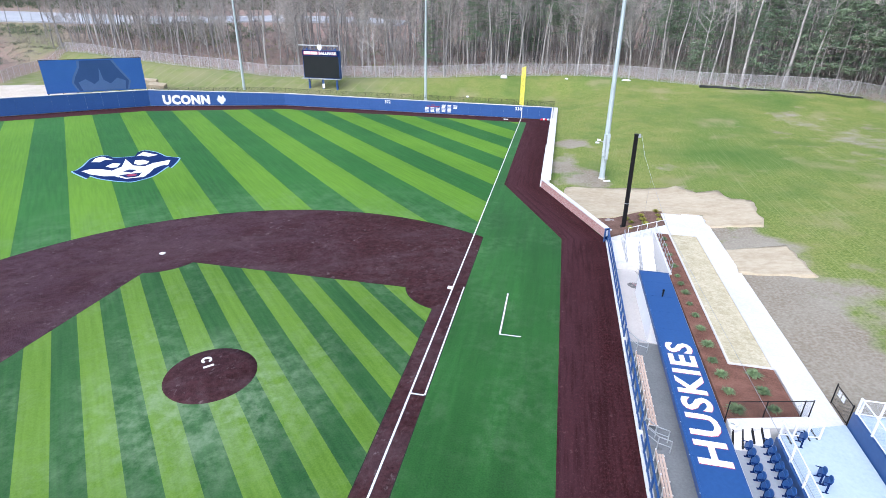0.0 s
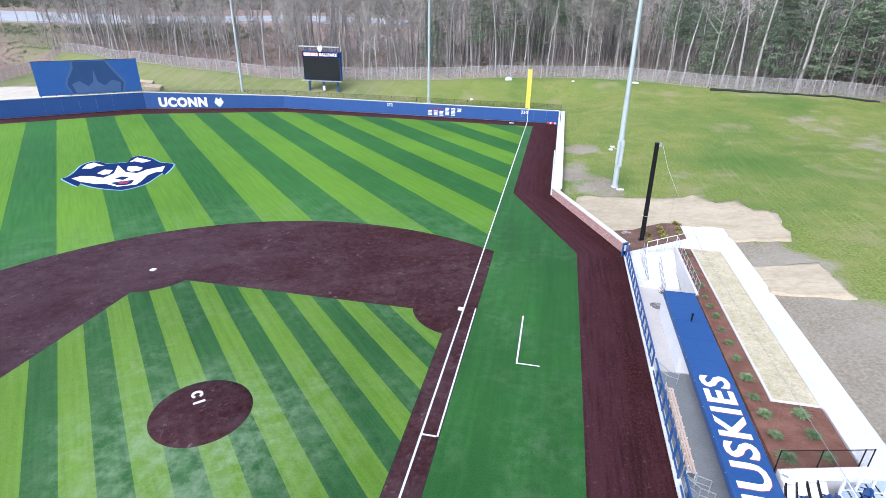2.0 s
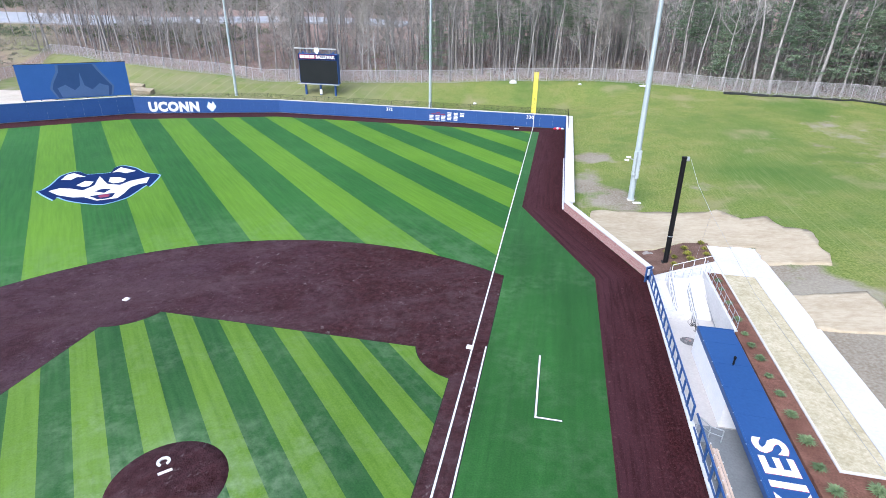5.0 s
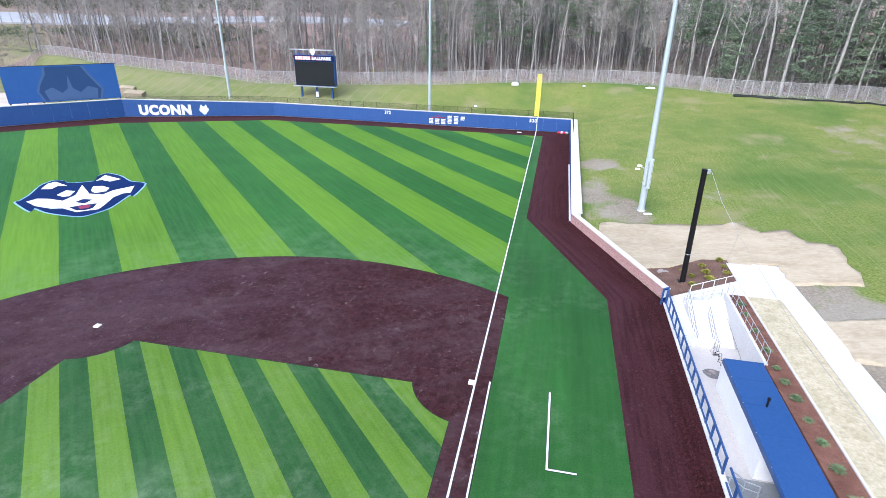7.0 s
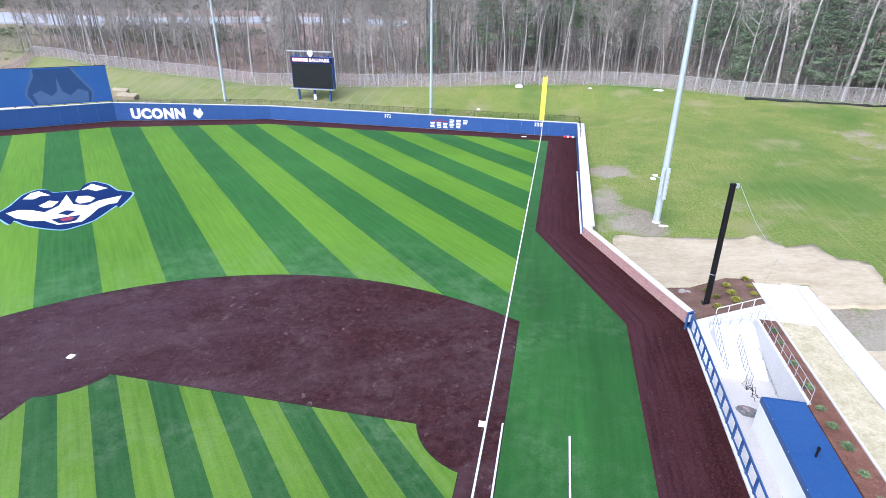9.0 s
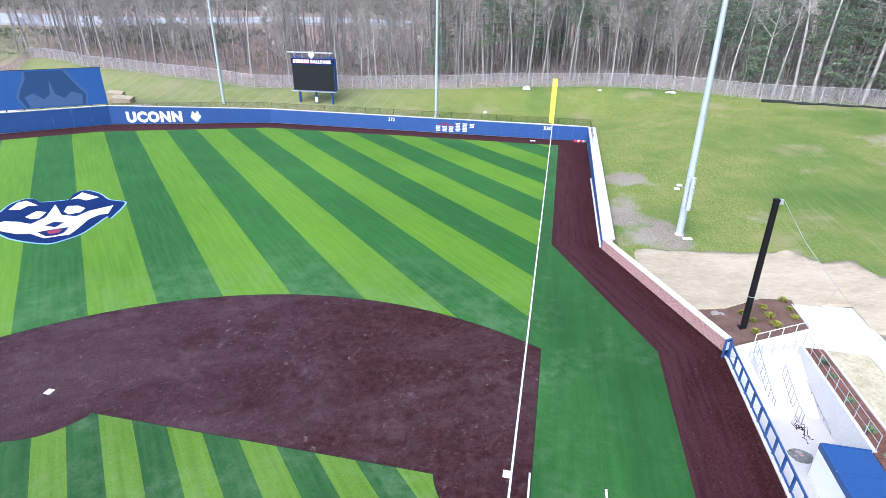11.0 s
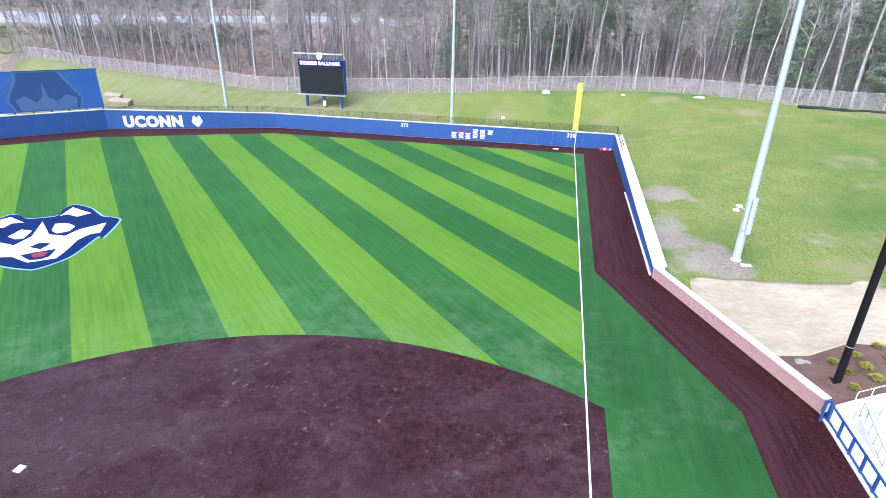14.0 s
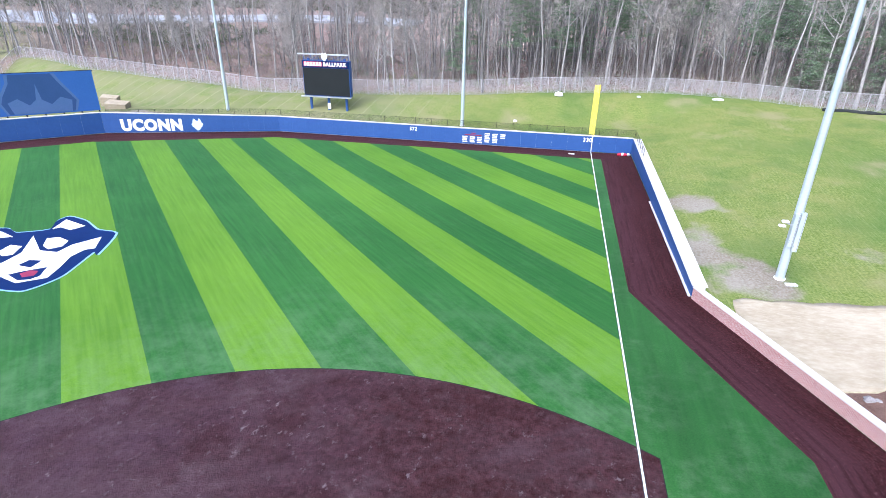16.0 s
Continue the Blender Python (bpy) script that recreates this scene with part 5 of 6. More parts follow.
for v in stone.verts:
    v.co += 0.25 * Vector(noise.noise_vector(v.co * 3))
    v.co.z *= 0.6
stone = tagged(part("boulder", stone, M_ROCK), "grey broken boulder at the mulch bed's edge", "boulder")
stone.matrix_basis = pose(13.62, 45.55, 0.38)
stone.scale = (0.75, 0.75, 0.8)
pale = copy_thing(stone, pose(14.12, 45.5, 0.36, 0, 0, 110))
pale.scale = (0.62, 0.55, 0.6)
lip = thing("bed_lip", "thin pale stone lip between mulch bed and matting", "edging", kind="structure")
for (x, y), (u, v) in zip(BED[5:], BED[6:]):
    part("lip_stone", bar(B(), (x, y, bed_level(x, y) + 0.03), (u, v, bed_level(u, v) + 0.03), 0.07, 0.09), M_STRAW, lip)

# Fence, gate, bin, seating at the near end of the terrace.
link_fence("terrace_fence", "black chain-link fence behind the seats", [(17.5 + 4.45 * s, 13.83 + 1.08 * s, terrace(18, 14.2)) for s in (0, 0.45, 0.90, 1.0)], 1.1, M_BLACK, M_LINKBLACK, 0.03, 0.025)
bg = thing("walkway_gate", "open black mesh gate with two white notices", "gate", at=(23.68, 16.5, terrace(23, 16)))
for p in ((0, 0), (0.02, -1.80)):
    part("post", tube(B(), [(*p, 0), (*p, 1.35)], 0.035, 6), M_BLACK, bg)
for z in (0.1, 1.25):
    part("rail", tube(B(), [(0, 0, z), (0.02, -1.80, z)], 0.025, 6), M_BLACK, bg)
link_sheet("netting", [(0, 0, 0.1, 1.25), (0.02, -1.80, 0.1, 1.25)], M_LINKBLACK, bg)
for k in (0.22, 0.46):
    part("notice", bar(B(), (0.02, -1.8 * k + 0.15, 0.95), (0.02, -1.8 * k - 0.15, 0.95), 0.03, 0.34), M_WHITE, bg, "white notice")
bn = thing("litter_bin", "round white litter bin beside the dugout roof", "bin", at=(17.68, 13.2, 1.53))
drum = part("drum", tube(B(), [(0, 0, 0), (0, 0, 0.34)], [0.22, 0.29], 16, False), M_WHITE, bn)
part("rim", tube(B(), [(0.30 * math.cos(a * 0.3927), 0.30 * math.sin(a * 0.3927), 0.34) for a in range(17)], 0.03, 6), M_WHITE, drum)
bn.scale = (0.78, 0.78, 0.8)
part("liner", tube(B(), [(0, 0, 0.12), (0, 0, 0.13)], 0.235, 16), M_RAIL, drum)

stand = thing("seating_terrace", "pale concrete seating terrace with blue riser", "seating terrace", kind="structure")
def head(x):
    """Where the rows end, at the slanting cross walk."""
    return 12.85 + (x - 17.6) * 0.30


part("tread", box(B(), 17.56, 18.55, -12, 12.4, -1, 0.72), M_TREADSHADE, stand)
part("tread", box(B(), 18.552, 19.55, -12, 12.5, -1, 1.12), M_TREADSHADE, stand)
part("step_flight", prism(B(), [(17.56, 12.404), (18.55, 12.404), (18.55, head(18.55)), (17.56, head(17.56))], -1, lambda x, y: 0.72 + 1.3 * (y - 12.4)), M_CONC, stand)
part("step_flight", prism(B(), [(18.552, 12.504), (19.55, 12.504), (19.55, head(19.55)), (18.552, head(18.552))], -1, lambda x, y: 1.12 + 0.45 * (y - 12.5)), M_CONC, stand)
part("riser", box(B(), 19.552, 19.72, -12, 12.6, -1, 1.77), M_BLUEMETAL, stand, "blue riser panel")
part("platform", prism(B(), [(19.722, -12), (23.45, -12), (23.45, 14.35), (21.65, 13.7), (19.722, 12.75)], -1, 1.78), M_PLAT, stand, "pale blue platform")
part("cross_walk", prism(B(), [(17.56, head(17.56) + 0.004), (19.72, head(19.72) + 0.004), (21.65, 13.705), (23.45, 14.355), (23.45, 14.51), (21.6, 14.51), (21.55, 14.71), (17.56, 13.75)], -1, lambda x, y: 1.55 + 0.02 * (x - 17.5)), M_CONC, stand)
for i in range(4):
    x = 17.64 + 0.5 * i
    z = 0.72 if i < 2 else 1.12
    part("stair_nosing", bar(B(), (x, head(x) + 0.05, 1.58), (x, 12.3 + 0.1 * i, z + 0.10), 0.06, 0.16), M_BLACK, stand, "dark stair edge")
for x, y in ((20.1, 12.55), (20.6, 12.8), (21.1, 13.0), (21.5, 13.2)):
    part("stair_nosing", bar(B(), (x, y + 0.4, 1.80), (x + 0.02, y - 0.35, 1.80), 0.06, 0.06), M_BLACK, stand, "dark stair edge")
riser2 = thing("upper_stand", "blue-skirted upper stand with white steps and rails", "grandstand", kind="structure")
part("skirt", box(B(), 23.5, 23.62, -12, 14.3, -1, 2.70), M_BLUEMETAL, riser2, "blue skirting")
part("landing", box(B(), 23.622, 27.6, 11.5, 14.2, 1.0, 2.65), M_PLAT, riser2, "pale blue landing")
for i in range(6):
    part("step", box(B(), 23.622 + 0.8 * i, 23.622 + 0.8 * (i + 1), -12, 11.498, 1.0, 2.65 + 0.28 * i), M_PLAT, riser2)
    part("tread_edge", box(B(), 23.66 + 0.8 * i, 23.72 + 0.8 * i, -12, 11.49, 2.652 + 0.28 * i, 2.70 + 0.28 * i), M_BLACK, riser2)
for k in range(5):
    part("stair_step", box(B(), 24.4 + 0.02 * k, 25.5, 11.3 - 0.34 * k, 11.64 - 0.34 * k, 2.66, 2.83 + 0.17 * k), M_CONC, riser2)
    part("stair_edge", box(B(), 24.39, 25.51, 11.61 - 0.34 * k, 11.66 - 0.34 * k, 2.78 + 0.17 * k, 2.842 + 0.17 * k), M_BLACK, riser2)


def panel_rail(label, pts, tall):
    """Flat-post white railing with a wire infill in every bay."""
    h = thing("platform_rail", label, "railing", "white railings")
    for (x, y, z), (u, v, w) in zip(pts, pts[1:]):
        part("top_rail", bar(B(), (x, y, z + tall), (u, v, w + tall), 0.055, 0.05), M_WHITE, h)
        part("bottom_rail", bar(B(), (x, y, z + 0.12), (u, v, w + 0.12), 0.05, 0.04), M_WHITE, h)
        link_sheet("infill", [(x, y, z + 0.12, z + tall), (u, v, w + 0.12, w + tall)], M_LINKWHITE, h)
    for x, y, z in pts:
        part("post", box(B(), x - 0.045, x + 0.045, y - 0.045, y + 0.045, z, z + tall + 0.03, 0.01), M_WHITE, h)
    return h


panel_rail("white square platform railing with wire infill", [(19.64, 12.5 - 1.55 * i, 1.775) for i in range(10)], 1.0)
panel_rail("short white railing at the platform's head", [(19.75 + 0.62 * i, 12.7 + 0.06 * i, 1.785) for i in range(4)], 0.95)
panel_rail("white railing along the upper stand's edge", [(23.56, 14.15 - 1.6 * i, 2.705) for i in range(9)], 1.0)
panel_rail("white railing across the upper stand's head", [(23.68 + 0.95 * i, 14.1, 2.655) for i in range(5)], 1.0)

seat = thing("stadium_seat", "blue plastic folding stadium seat on steel brackets", "seat", "stadium seats", at=(18.25, 12.28, 0.72))


def rounded_panel(w, d, t, r=0.08):
    bm = B()
    pts = []
    for cx, cy, a in ((w / 2 - r, d / 2 - r, 0), (-w / 2 + r, d / 2 - r, 90), (-w / 2 + r, -d / 2 + r, 180), (w / 2 - r, -d / 2 + r, 270)):
        pts += arc(cx, cy, r, a, a + 90, 4)
    return prism(bm, pts, -t / 2, t / 2)


bm = rounded_panel(0.42, 0.44, 0.05, 0.17)
bm.transform(pose(0.12, 0, 0.64, 0, -76, 0))
part("backrest", bm, M_BLUEMETAL, seat)
bm = rounded_panel(0.38, 0.42, 0.06, 0.15)
bm.transform(pose(0.0, 0, 0.50, 0, -74, 0))
part("seat_pan", bm, M_BLUEMETAL, seat)
for s in (-0.245, 0.245):
    part("armrest", box(B(), -0.20, 0.10, s - 0.02, s + 0.02, 0.60, 0.635, 0.008), M_NAVY, seat)
    brk = part("bracket", box(B(), -0.02, 0.06, s - 0.02, s + 0.02, 0.0, 0.62), M_NAVY, seat)
    part("foot", box(B(), -0.14, 0.14, s - 0.03, s + 0.03, 0.0, 0.02), M_NAVY, brk)
seat.scale = (0.94, 0.94, 0.94)
for i in range(1, 18):
    copy_thing(seat, pose(18.25, 12.28 - 0.515 * i, 0.72)).scale = (0.94, 0.94, 0.94)
for i in range(18):
    copy_thing(seat, pose(19.06, 12.2 - 0.515 * i, 1.12)).scale = (0.94, 0.94, 0.94)
for x, y in ((20.5, 12.3), (20.5, 10.05), (20.55, 9.53)):
    copy_thing(seat, pose(x, y, 1.78, 0, 0, -8))

# ---- bare patches and matting on the slope ----
for name, label, cat, mat, poly, lift, lumps in (
    ("erosion_mat", "pale jute erosion matting pegged over bare soil", "erosion mat", M_MAT, [(9.0, 56.9), (8.7, 54.0), (8.45, 52.4), (11.35, 46.2), (12.5, 46.2), (14.4, 46.35), (16.1, 47.25), (17.3, 47.85), (19.4, 47.5), (23.55, 47.5), (23.35, 43.9), (28.1, 43.5), (28.7, 45.7), (29.3, 51.6), (27.4, 52.3), (26.9, 55.4), (24.5, 55.2), (22.6, 57.9), (16.0, 57.5), (11.0, 57.3)], 0.09, 0.10),
    ("erosion_mat", "straw-coloured erosion matting on the bank", "erosion mat", M_MAT, [(23.4, 38.2), (27.0, 38.5), (28.7, 38.6), (28.9, 35.0), (28.8, 32.1), (26.0, 32.5), (23.5, 33.1)], 0.12, 0.08),
):
    tagged(part(name, draped(ragged(poly, 0.9, 0.22, len(poly)), lift, height, 0.75, lumps), mat, smooth=True), label, cat, kind="structure" if "patch" in name else "")

tagged(part("sand_pad", draped(ragged([(-128, 92), (-122, 96), (-118.7, 98.1), (-112, 101.5), (-100, 95), (-98, 80), (-112, 70), (-126, 80)], 2.0, 0.4, 3), 0.10, height, 2.0, 0.1), M_SAND, smooth=True), "pale bare sand beside the hoarding", "sand")
# Tan stacks behind the wall's corner.
for x, y, w, d, h, turn in ((-85.9, 103.2, 3.6, 2.6, 1.15, 20), (-89.3, 105.4, 2.9, 2.2, 1.75, 24)):
    st = thing("covered_stack", "low stack of boards under a tan sheet", "stack", "covered stacks by the hoarding", at=(x, y, height(x, y) - 0.1), turn=turn)
    bm = prism(B(), [(-w / 2, -d / 2), (w / 2, -d / 2), (w / 2, d / 2), (-w / 2, d / 2)], 0.0, lambda u, v: h - 0.10 * u + 0.12 * v)
    bmesh.ops.bevel(bm, geom=list(bm.edges), offset=0.03, segments=1, affect="EDGES")
    for v in bm.verts:
        v.co += 0.04 * Vector(noise.noise_vector(v.co * 1.6 + Vector((x, 0, 0))))
    part("sheet", bm, M_MAT, st)
    for k in (-0.3, 0.3):
        part("bearer", box(B(), k * w - 0.08, k * w + 0.08, -d / 2 - 0.12, d / 2 + 0.12, -0.1, 0.08), M_WOOD, st)

pad = tagged(part("concrete_pad", box(B(), -0.45, 0.45, -0.22, 0.22, -0.2, 0.10, 0.02), M_CONC), "small white concrete pad beside the light mast", "concrete pad")
pad.matrix_basis = pose(14.45, 60.2, height(14.45, 60.2), 0, 0, 8)

# ---- masts, foul pole, net pole ----
def light_mast(x, y, z, tall, r0, r1, box_z=None, label=""):
    m = thing("light_mast", label, "light mast", "light masts", at=(x, y, z))
    part("footing", tube(B(), [(0, 0, -0.5), (0, 0, 0.10)], r0 + 0.10, 16), M_CONC, m, "round concrete footing")
    shaft = part("pole", tube(B(), [(0, 0, 0), (0, 0, tall * 0.25), (0, 0, tall)], [r0, r0 * 0.8 + r1 * 0.2, r1], 14), M_GALVTREE, m, smooth=True)
    if box_z:
        arm = part("bracket", bar(B(), (0.1, -r0 - 0.30, box_z - 0.35), (-0.85, -r0 - 0.1, box_z - 0.05), 0.08, 0.08), M_GALV, m)
        for dx, dz in ((0.0, 0.10), (-0.16, -0.26)):
            part("fitting", box(B(), -1.25 + dx, -0.75 + dx, -r0 - 0.35, -r0 + 0.02, box_z - 0.10 + dz, box_z + 0.08 + dz, 0.04), M_WHITE, arm, "pale floodlight fitting")
        for x0, x1, z0, z1 in ((-0.42, -0.06, 3.15, 6.0), (-0.01, 0.40, 2.75, 6.1)):
            cab = part("cabinet", box(B(), x0, x1, -r0 - 0.26, -r0 + 0.02, z0, z1, 0.02), M_GALVTREE, m, "flat pale grey electrical cabinet")
            part("cabinet_seam", box(B(), x1 - 0.09, x1 - 0.05, -r0 - 0.266, -r0 - 0.258, z0 + 0.05, z1 - 0.05), M_RAIL, cab)
            part("hinge", box(B(), x0 + 0.03, x0 + 0.07, -r0 - 0.27, -r0 - 0.258, z0 + 0.4, z0 + 0.6), M_RAIL, cab)
    return m


light_mast(13.85, 61.15, height(13.85, 61.15), 30, 0.36, 0.17, 5.2, "tall galvanised light mast on the grassy slope").rotation_euler = (0, radians(-0.8), 0)
light_mast(-21.3, 105.8, 2.15, 28, 0.30, 0.15, None, "tall galvanised light mast behind the outfield wall")
light_mast(-65.0, 106.0, 2.2, 28, 0.30, 0.15, None, "tall galvanised light mast behind the outfield wall")
fp = thing("foul_pole", "bright yellow foul pole with mesh wing above the wall", "foul pole", at=(0.0, 102.55, 0))
part("pole", tube(B(), [(0.12, 0.25, -0.2), (0.12, 0.25, 10.2)], 0.11, 12), M_YELLOW, fp)
wing = B()
for i in range(13):
    bar(wing, (-0.62 + 0.053 * i, 0.2, 2.75), (-0.62 + 0.053 * i, 0.2, 10.1), 0.034, 0.034)
for i in range(24):
    bar(wing, (-0.64, 0.2, 2.75 + 0.32 * i), (0.02, 0.2, 2.75 + 0.32 * i), 0.028, 0.028)
part("wing", wing, M_YELLOW, fp, "yellow mesh wing")
part("pad_stripe", box(B(), -0.06, 0.06, -0.175, -0.16, 0.1, 2.55), M_CHALK, fp, "white line up the wall")
for x, y, s in ((-3.0, 100.2, 0.0),):
    t = tagged(part("marker_plate", box(B(), -0.45, 0.45, -0.18, 0.18, 0, 0.10, 0.01), M_WHITE), "small white plate lying on the warning track", "plate")
    t.matrix_basis = pose(x, y, 0.012)
heap = thing("equipment_bag", "red and white bundle lying in the wall corner", "bag", at=(4.9, 101.2, 0.012))
for i, (mat, nm) in enumerate(((M_RED, "red_bundle"), (M_WHITE, "white_bundle"), (M_RED, "red_bundle"), (M_GALV, "grey_bundle"))):
    bm = B()
    bmesh.ops.create_icosphere(bm, subdivisions=2, radius=0.34)
    for v in bm.verts:
        v.co += 0.12 * Vector(noise.noise_vector(v.co * 4 + Vector((i * 3, 0, 0))))
        v.co.z = max(0, v.co.z * 0.7 + 0.2)
    bmesh.ops.translate(bm, verts=bm.verts, vec=(-0.7 + 0.45 * i, 0.15 * (i % 2), 0))
    part(nm, bm, mat, heap, smooth=True)

NX, NY = 15.08, 43.72
npole = thing("net_pole", "thick black steel net pole standing in the mulch bed", "net pole", at=(NX, NY, 0.50))
npole.rotation_euler = (0, radians(-1.2), 0)
part("shaft", tube(B(), [(0, 0, -0.4), (0, 0, 9.7)], [0.22, 0.20], 18), M_BLACK, npole, smooth=True)
part("base_plate", box(B(), -0.34, 0.34, -0.34, 0.34, -0.05, 0.03), M_BLACK, npole)
part("band", tube(B(), [(0, 0, 2.57), (0, 0, 2.62)], 0.222, 18), M_GALV, npole, "pale band on the shaft")
part("head", tube(B(), [(0, 0, 9.62), (0, 0, 9.74)], 0.225, 18), M_BLACK, npole)
part("pulley", box(B(), 0.16, 0.42, -0.1, 0.1, 9.4, 9.75, 0.02), M_GALV, npole, "steel pulley block")
cable = thing("net_cable", "thin steel net cables strung from the black pole", "cable")
AP = (15.38, 35.05, 8.43)
part("stay", tube(B(), [(NX + 0.3, NY, 10.1), (15.3, 39.5, 9.1), AP], 0.014, 5), M_GALV, cable)
part("head_cable", tube(B(), [AP, (15.1, 24.0, 8.0), (15.6, 12.0, 7.9), (16.4, -18, 8.2)], 0.009, 5), M_RAIL, cable)
part("drop_cable", tube(B(), [AP, (15.9, 38.2, 3.0), (16.2, 40.0, 0.9)], 0.006, 5), M_RAIL, cable)

# ---- scoreboard and hoarding ----
sb = thing("scoreboard", "dark electronic scoreboard on three blue posts", "scoreboard", at=(-46.45, 109.0, 2.15))
for x in (-3.4, 0.0, 3.4):
    part("post", box(B(), x - 0.19, x + 0.19, -0.05, 0.35, -0.4, 9.6, 0.02), M_BLUE, sb)
sb_cab = part("cabinet", box(B(), -4.4, 4.4, -0.35, 0.75, 3.2, 9.25, 0.03), M_BLUE, sb, "blue cabinet")
part("screen", box(B(), -4.28, 4.28, -0.40, -0.352, 3.3, 8.0), M_SCREEN, sb_cab, "unlit black screen")
part("ledge", box(B(), -4.9, 4.5, -0.8, 0.1, 3.02, 3.16), M_GALV, sb, "pale catwalk ledge")
sb_title = part("title_board", box(B(), -4.38, 4.38, -0.45, -0.352, 8.05, 9.2), M_NAVY, sb)
sm = Matrix(((1, 0, 0, 0), (0, 0, -1, -0.47), (0, 1, 0, 0), (0, 0, 0, 1)))
for i in range(6):
    bm = box(B(), -3.95 + 0.56 * i, -3.50 + 0.56 * i, -0.49, -0.455, 8.35, 8.98)
    part("sign_bar", bm, M_WHITE, sb_title, "white bar in place of a name")
lettering("lettering", "BALLPARK", Matrix.Translation((-0.35, 0, 8.35)) @ sm, 0.64, 4.3, M_WHITE, sb_title, 0.05, 0.015, "white raised letters")
lettering("lettering_edge", "BALLPARK", Matrix.Translation((-0.40, 0.012, 8.30)) @ sm, 0.74, 4.4, M_RED, sb_title, 0.06, 0.005, "red edge of the letters")
part("red_bar", box(B(), -4.05, -0.62, -0.468, -0.451, 8.28, 9.05), M_RED, sb_title, "red backing of the bars")
sb_bar = part("top_bar", box(B(), -5.2, 4.2, -0.3, 0.0, 10.15, 10.38, 0.02), M_GALV, sb, "pale steel top bar")
for i in range(7):
    part("strut", bar(B(), (-4.2 + 1.4 * i, 0.1, 9.2), (-4.2 + 1.4 * i, -0.1, 10.2), 0.08, 0.08), M_BLUE, sb)
    if i < 6:
        part("brace", bar(B(), (-4.2 + 1.4 * i, 0.1, 9.3), (-2.8 + 1.4 * i, 0.0, 10.1), 0.05, 0.05), M_BLUE, sb)
cr = B()
prism(cr, [(x * 0.09, y * 0.085) for x, y in SHAPE[::-1]], 0, 0.08)
bmesh.ops.recalc_face_normals(cr, faces=cr.faces)
cr.transform(Matrix.Translation((0, 0, 9.95)) @ sm)
part("crest", cr, M_WHITE, sb_bar, "white crest of plain shapes")
part("service_box", box(B(), -0.1, 0.45, -0.3, -0.06, 1.0, 2.0, 0.02), M_WHITE, sb, "white service box")

ho = thing("hoarding", "large blue printed hoarding on steel frame", "hoarding", at=(-82.75, 95.8, 2.1), turn=math.degrees(math.atan2(-0.69, -0.72)))
hl = 18.3
ho_sheet = part("sheet", box(B(), 0, hl, -0.05, 0.05, 1.1, 7.6), M_HOARD, ho, "rippled blue printed sheet")
part("frame", box(B(), -0.1, hl + 0.1, -0.25, -0.06, 7.45, 7.68), M_BLACK, ho, "black top edge")
for i in range(8):
    part("post", box(B(), 0.1 + i * 2.55, 0.3 + i * 2.55, -0.35, -0.08, -0.6, 7.6), M_BLACK, ho)
for i in range(7):
    part("batten", box(B(), 2.55 * i + 1.4, 2.55 * i + 1.44, 0.05, 0.062, 1.1, 7.6), M_HOARD, ho_sheet)


def print_shape(name, pts, out, mat, label=""):
    bm = B()
    prism(bm, pts, out - 0.012, out)
    bmesh.ops.recalc_face_normals(bm, faces=bm.faces)
    bm.transform(Matrix(((1, 0, 0, 0), (0, 0, 1, 0.05), (0, 1, 0, 0), (0, 0, 0, 1))))
    return part(name, bm, mat, ho_sheet, label)


print_shape("print_edge", [(3.3, 1.3), (12.8, 1.3), (13.6, 3.0), (13.2, 4.2), (12.0, 6.2), (11.9, 7.4), (5.3, 7.4), (4.7, 6.2), (3.5, 4.3), (2.7, 3.0)], 0.018, M_GREYBANNER, "slate-blue outline")
print_shape("print_shape", [(3.6, 1.3), (12.5, 1.3), (13.2, 3.0), (12.8, 4.1), (11.6, 6.1), (11.4, 7.4), (5.8, 7.4), (5.1, 6.1), (3.9, 4.2), (3.1, 3.0)], 0.024, M_DARKBANNER, "dark navy printed shape")
print_shape("print_shape", [(4.0, 1.3), (11.9, 1.3), (12.4, 3.1), (11.0, 3.7), (9.6, 2.6), (8.6, 3.4), (8.2, 5.9), (7.8, 3.4), (6.6, 2.6), (5.2, 3.7), (3.7, 3.1)], 0.030, M_GREYBANNER, "slate-blue printed shape")

# Odds and ends on the slope.
for i, (x, y, sx, sy, sz, mat, label) in enumerate(((-5.8, 119.6, 0.8, 0.55, 0.6, M_WHITE, "white wrapped bale at the fence"), (21.8, 121.0, 1.0, 0.5, 0.25, M_WHITE, "flat white sandbag near the fence"), (8.6, 122.2, 0.4, 0.3, 0.2, M_WHITE, "small white sack near the fence"), (-12.8, 110.6, 0.35, 0.3, 0.25, M_WHITE, "white utility marker on the slope"))):
    bm = B()
    bmesh.ops.create_icosphere(bm, subdivisions=3, radius=1)
    for v in bm.verts:
        v.co = Vector((v.co.x * sx, v.co.y * sy, max(-0.3, v.co.z) * sz)) + 0.10 * Vector(noise.noise_vector(v.co * 2.5 + Vector((i * 5, 0, 0))))
    ob = tagged(part("sack", bm, mat, smooth=True), label, "sack", "white sacks on the slope")
    ob.matrix_basis = pose(x, y, height(x, y) + 0.25 * sz)
silt = B()
pts = [(x, interp(x, FENCE_Y) - 1.2, height(x, interp(x, FENCE_Y) - 1.2) + 0.2) for x in np.arange(36, 64.2, 0.9)]
